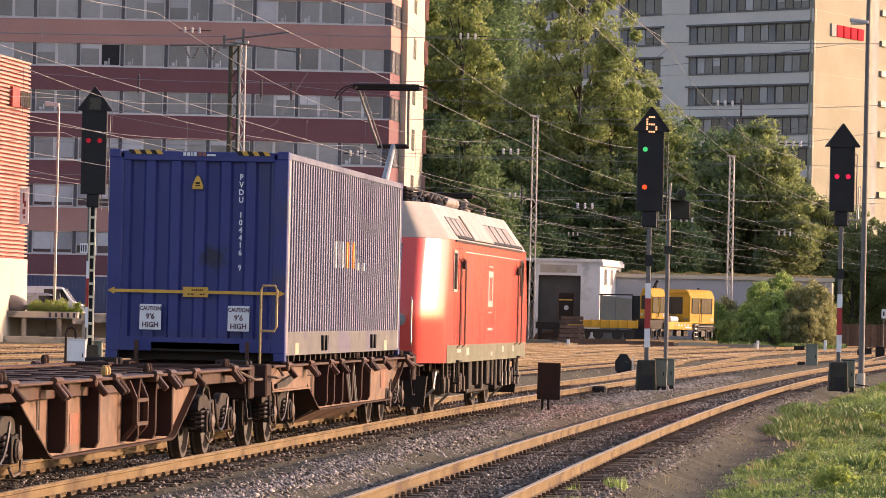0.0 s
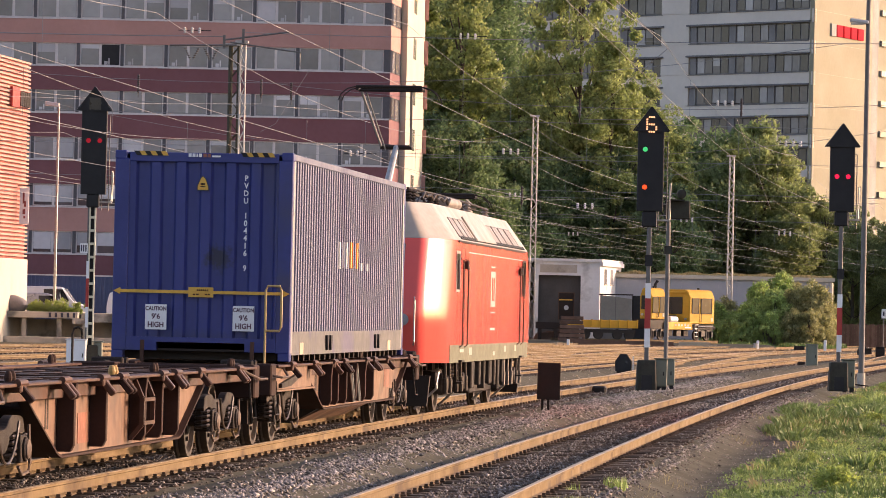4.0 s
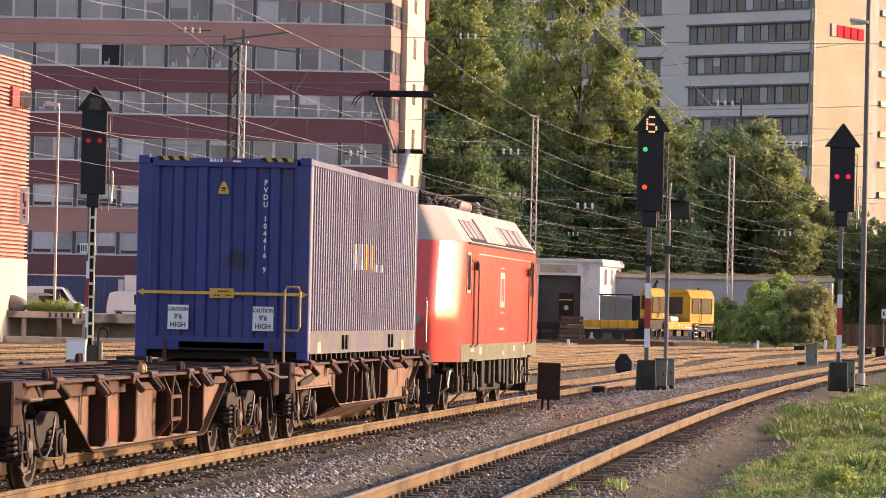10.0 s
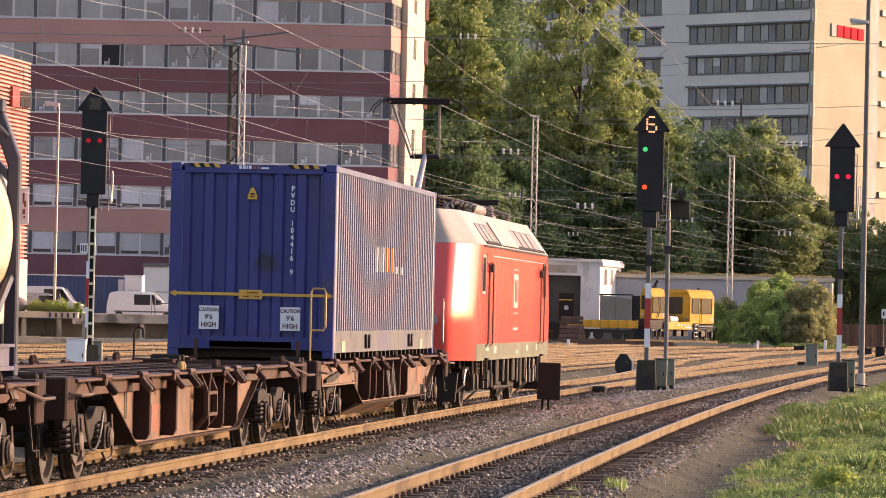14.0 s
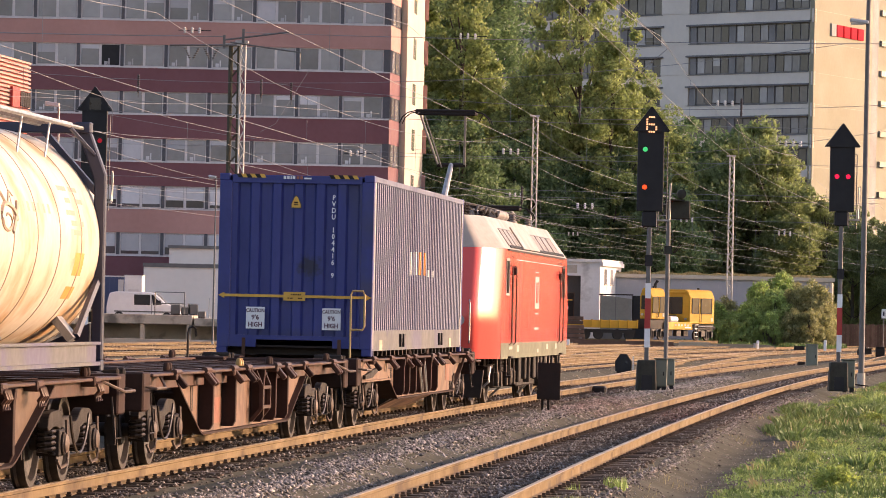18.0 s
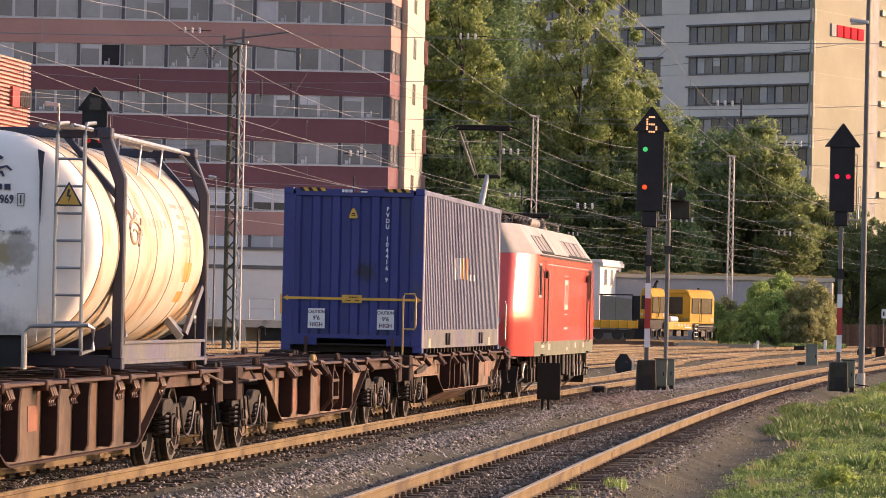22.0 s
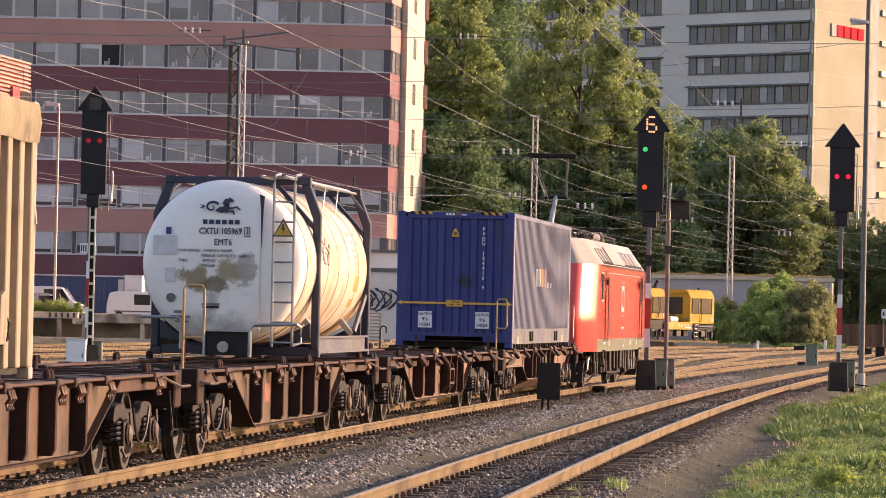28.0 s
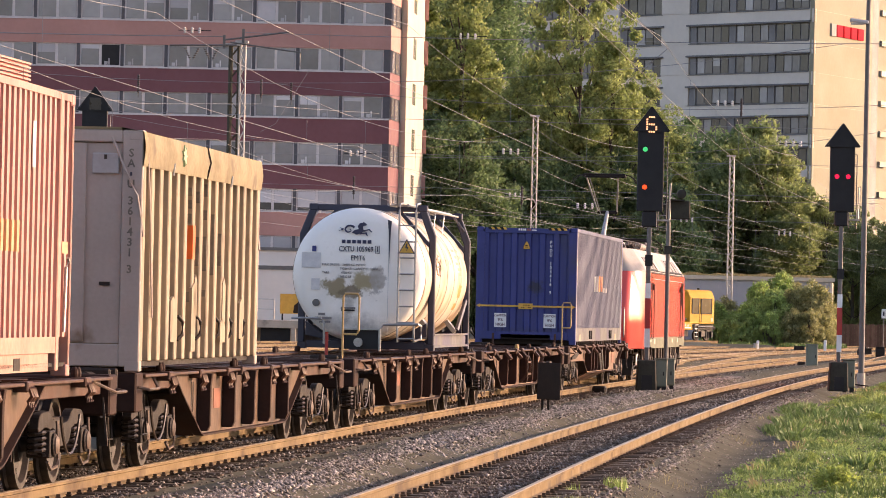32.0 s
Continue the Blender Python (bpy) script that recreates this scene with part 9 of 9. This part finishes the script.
def tufts(name, label, seed, n, per, o1, y0, y1, h, spread, mat_, width, edge=0.0, low=-0.3, power=1.15, bias=0.0):
    """Fans of grass blades in tufts of uneven height that thin out towards the path."""
    rng = np.random.default_rng(seed)
    cx, cy, co = scatter(rng, n, 6.5, o1, y0, y1, power)
    bump_ = np.array([noise.noise((a * 0.42, b * 0.16, 3.0)) + 0.6 * noise.noise((a * 1.3, b * 0.5, 7.0)) for a, b in zip(cx, cy)])
    own = np.array([noise.noise((a * 0.7, b * 0.3, seed)) for a, b in zip(cx, cy)])
    inner = co - verge_edge(cy) - edge
    sel = (inner + 0.35 * own > 0) & (own + bias > low) & (bump_ + 0.9 * np.clip(inner, 0, 1) > -0.25)
    cx, cy, co, bump_, inner = cx[sel], cy[sel], co[sel], bump_[sel], inner[sel]
    th = h * rng.uniform(0.5, 1.15, len(cx)) * np.clip(0.65 + 1.7 * bump_, 0.22, 2.1) * np.clip(0.5 + inner, 0.5, 1.0)
    k = np.repeat(np.arange(len(cx)), per)
    m = len(k)
    w = rng.uniform(0, 2 * np.pi, m)
    r = spread * np.sqrt(rng.uniform(0, 1, m)) * (0.6 + 0.8 * rng.uniform(0, 1, len(cx)))[k]
    x, y = cx[k] + r * np.cos(w), cy[k] + r * np.sin(w)
    z = GZ(co)[k] - 0.01
    hh = th[k] * rng.uniform(0.35, 1.1, m)
    lean = hh * rng.uniform(0.05, 0.6, m)
    la = w + rng.normal(0, 0.7, m)
    lx, ly = np.cos(la) * lean, np.sin(la) * lean
    ta = rng.uniform(0, 2 * np.pi, m)
    wd = width * rng.uniform(0.6, 1.5, m)
    tx, ty = np.cos(ta) * wd, np.sin(ta) * wd
    p0 = np.stack([x - tx, y - ty, z], 1)
    p1 = np.stack([x + tx, y + ty, z], 1)
    p2 = np.stack([x + tx * 0.7 + lx * 0.4, y + ty * 0.7 + ly * 0.4, z + hh * 0.65], 1)
    p3 = np.stack([x + lx, y + ly, z + hh * np.where(lean > 0.4 * hh, 0.85, 1.0)], 1)
    v = np.stack([p0, p1, p2, p3], 1).reshape(-1, 3)
    f = np.arange(4 * m).reshape(-1, 4)
    tagged(new(name, fast_mesh(name, v, f, mat_)), label, "grass", kind="stuff")


tufts("grass", "lumpy green meadow grass on the verge", 21, 5200, 60, 13.0, 43, 165, 0.165, 0.17, GRASSM, 0.0042)
tufts("grass", "sunlit yellow-green grass tufts on the verge", 25, 5600, 64, 13.0, 43, 165, 0.175, 0.15, GRASSY, 0.0034, edge=0.1, low=-0.12)
tufts("grass", "short green grass and clover at the foot of the tufts", 26, 4200, 30, 13.0, 43, 120, 0.09, 0.22, GRASSY, 0.007, edge=-0.1)
tufts("dry_grass", "dry straw-coloured grass stalks standing in the verge", 22, 900, 12, 13.0, 45, 150, 0.30, 0.10, DRYGRASS, 0.003, edge=-0.15, low=0.05)
tufts("grass", "tall dark green grass clump by the path", 28, 1500, 60, 8.9, 83, 112, 0.27, 0.2, GRASSM, 0.004, edge=-0.45, low=-1.0)
tufts("grass", "yellow-green tips in the tall grass clump", 30, 40, 50, 9.0, 84, 112, 0.26, 0.2, GRASSY, 0.004, edge=-0.35, low=-1.0)
tufts("dry_grass", "straw stalks round the tall grass clump", 29, 50, 9, 8.6, 80, 110, 0.34, 0.16, DRYGRASS, 0.0016, edge=-0.55, low=-1.0)
def ground_leaves(name, label, seed, n, o1, y0, y1, size, lift, mat_, edge=0.0, cut=-0.2):
    """Small leaves that lie almost flat in an uneven carpet."""
    rng = np.random.default_rng(seed)
    x, y, o = scatter(rng, n, 6.6, o1, y0, y1, 1.3)
    own = np.array([noise.noise((a * 0.8, b * 0.3, seed)) + 0.5 * noise.noise((a * 2.6, b * 1.0, seed + 2)) for a, b in zip(x, y)])
    sel = (o - verge_edge(y) - edge + 0.3 * own > 0) & (own > cut)
    x, y, o, own = x[sel], y[sel], o[sel], own[sel]
    n = len(x)
    p = np.stack([x, y, GZ(o) + lift * rng.uniform(0.1, 1.0, n) * np.clip(0.5 + own, 0.3, 1.3)], 1)
    a = rng.normal(0, 1, (n, 3)) * np.array([1, 1, 0.45])
    a /= np.linalg.norm(a, axis=1)[:, None]
    b = np.cross(a, np.array([0, 0, 1.0]) + rng.normal(0, 0.5, (n, 3)))
    b /= np.linalg.norm(b, axis=1)[:, None]
    k = (size * rng.uniform(0.6, 1.4, n))[:, None]
    v = np.stack([p - a * k, p + b * k * 0.8, p + a * k, p - b * k * 0.8], 1).reshape(-1, 3)
    tagged(new(name, fast_mesh(name, v, np.arange(4 * n).reshape(-1, 4), mat_)), label, "grass", kind="stuff")


ground_leaves("clover", "carpet of clover leaves in the verge grass", 51, 36000, 11.0, 43, 120, 0.018, 0.16, CLOVER, edge=0.05)
ground_leaves("flowers", "few small pale clover flowers in the verge", 52, 900, 10.5, 46, 100, 0.014, 0.22, BLOOM, edge=0.4, cut=0.1)
blades("grass", "tufts of grass at the path edge", 23, 2600, 5.75, 6.35, 46, 55, 0.13, GRASSY, edge=4.5)
blades("dry_grass", "dry weeds on the trodden path", 27, 1500, 6.2, 7.3, 50, 100, 0.09, DRYGRASS, edge=9.0, width=0.004)
blades("grass", "rank grass along the far sidings", 24, 16000, -23.0, -8.0, 322, 338, 0.4, GRASSM, width=0.05)


# broad-leaved weeds and taller tufts on the verge
WEED = leaf_material("weed_leaf", (0.28, 0.36, 0.08), (0.40, 0.46, 0.12))
weed_meshes = []
for seed in (31, 32, 33):
    rng = np.random.default_rng(seed)
    v, f, c = leaf_cloud(rng, 1500, 16, 0.42, 0.48, 0.02, 0.035, 0.16)
    weed_meshes.append(fast_mesh("weed", v, f, WEED))
rng = random.Random(9)
for k in range(18):
    y = 54 + 92 * rng.random()
    o = 7.5 + 3.4 * rng.random()
    sc = 0.3 + 0.45 * rng.random()
    w = thing("weed", "leafy green weed clump in the verge grass", "weed", Matrix.LocRotScale((line_x(y, o), y, ground_z(o, y) - 0.02), Euler((0, 0, rng.uniform(0, 6.28))), (sc, sc, sc * rng.uniform(0.7, 1.2))), group="weeds of the verge")
    part("foliage", weed_meshes[k % 3], WEED, w)
for k in range(14):
    x = -24.9 + 0.22 * k + 0.3 * rng.random()
    w = thing("weed", "green weed clump on the ramp edge", "weed", Matrix.LocRotScale((x, 265.6 + rng.random(), 1.43), Euler((0, 0, rng.uniform(0, 6.28))), (0.95, 0.95, rng.uniform(0.4, 1.6))), group="weeds of the ramp")
    part("foliage", weed_meshes[k % 3], WEED, w)


rng = np.random.default_rng(41)
n = 5200
hx, hy_ = rng.uniform(12.6, 30.2, n), rng.uniform(342.3, 343.6, n)
hh = 0.10 + 0.22 * rng.uniform(0, 1, n) * np.array([max(0.1, 0.6 + noise.noise((a * 0.9, 2.0, 1.0))) for a in hx])
dx = rng.normal(0, 0.10, n)
wd = rng.uniform(0.02, 0.05, n)
v = np.stack([np.stack([hx - wd, hy_, np.full(n, 5.24)], 1), np.stack([hx + wd, hy_, np.full(n, 5.24)], 1), np.stack([hx + dx, hy_ + 0.04, 5.25 + hh], 1)], 1).reshape(-1, 3)
tagged(new("roof_weeds", fast_mesh("roof_weeds", v, np.arange(3 * n).reshape(-1, 3), DRYGRASS)), "dry sunlit weeds along the hall roof edge", "weeds", kind="stuff")


# ---- sleepers and rail fastenings of the near tracks ----
sleeper_mesh = Solid().box(0, 0, -0.24, 2.6, 0.21, 0.18).mesh("sleeper", SLEEPER, bevel=0.02)
clip_mesh = Solid().box(0, 0, -0.148, 0.25, 0.11, 0.016).box(-0.09, 0, -0.128, 0.04, 0.035, 0.03).box(0.09, 0, -0.128, 0.04, 0.035, 0.03).mesh("rail_clip", SLEEPER)
rs = random.Random(77)
for off in (4.85, 0.0):
    for k in range(250):
        y = 36.0 + 0.62 * k
        s = part("sleeper", sleeper_mesh, SLEEPER, track_things[off])
        s.matrix_basis = on_line(y + rs.uniform(-0.04, 0.04), off + rs.uniform(-0.04, 0.04), rs.uniform(-0.045, -0.012), rs.uniform(-1.2, 1.2))
        if k < 150:
            for side in (-0.7525, 0.7525):
                c = part("rail_clip", clip_mesh, DARK, track_things[off])
                c.matrix_basis = on_line(y, off + side)
    rest = Solid()
    for k in range(110):
        y = 191.0 + 0.62 * k
        rest.box(line_x(y, off), y, -0.24, 2.6, 0.26, 0.18, math.degrees(-math.atan(line_dir(y)[0] / line_dir(y)[1])))
    tagged(part("far_sleepers", rest, SLEEPER, track_things[off]), kind="stuff")
for off in TRACKS[2:]:
    rest = Solid()
    for k in range(260):
        y = 120.0 + 0.7 * k
        rest.box(line_x(y, off), y, -0.175, 2.6, 0.26, 0.18, math.degrees(-math.atan(line_dir(y)[0] / line_dir(y)[1])))
    tagged(part("far_sleepers", rest, SLEEPER, track_things[off]), kind="stuff")


# ---- what moves ----
WAY = [-14.3648, 30.6325, 23.8294, 6.1458, 2.4397, 0.9312]


def gone(t):
    """How far along, by the clock, the blue container's rear end has come past y = 60."""
    q, x = t / 32.0, 0.0
    for c in WAY:
        x = x * q + c
    return x


def place_on_line(t, u, z):
    s = gone(t)
    y = 60.0 + s
    m = 0.10327 + 0.000363 * (s + u / 2)
    y += u / math.sqrt(1 + m * m)
    return on_line(y, 0.0, z)


def motions():
    times = [0.5 * i for i in range(65)]
    for ob, u, z in TRAIN:
        walk(ob, [(t, place_on_line(t, u, z)) for t in times])
    # wheels: rows close enough for less than a right angle between them
    for w, r in WHEELS:
        rows, last = [], None
        y0 = w.location.y
        base = gone(0.0)
        for i in range(214):
            t = 32.0 * i / 213
            turn = (gone(t) - base) * 1.006 / r
            if last is None or turn - last > 0.45 or i == 213:
                rows.append((t, Matrix.LocRotScale((0, y0, r), Euler((-turn, 0, 0)), None)))
                last = turn
        walk(w, rows)


motions()
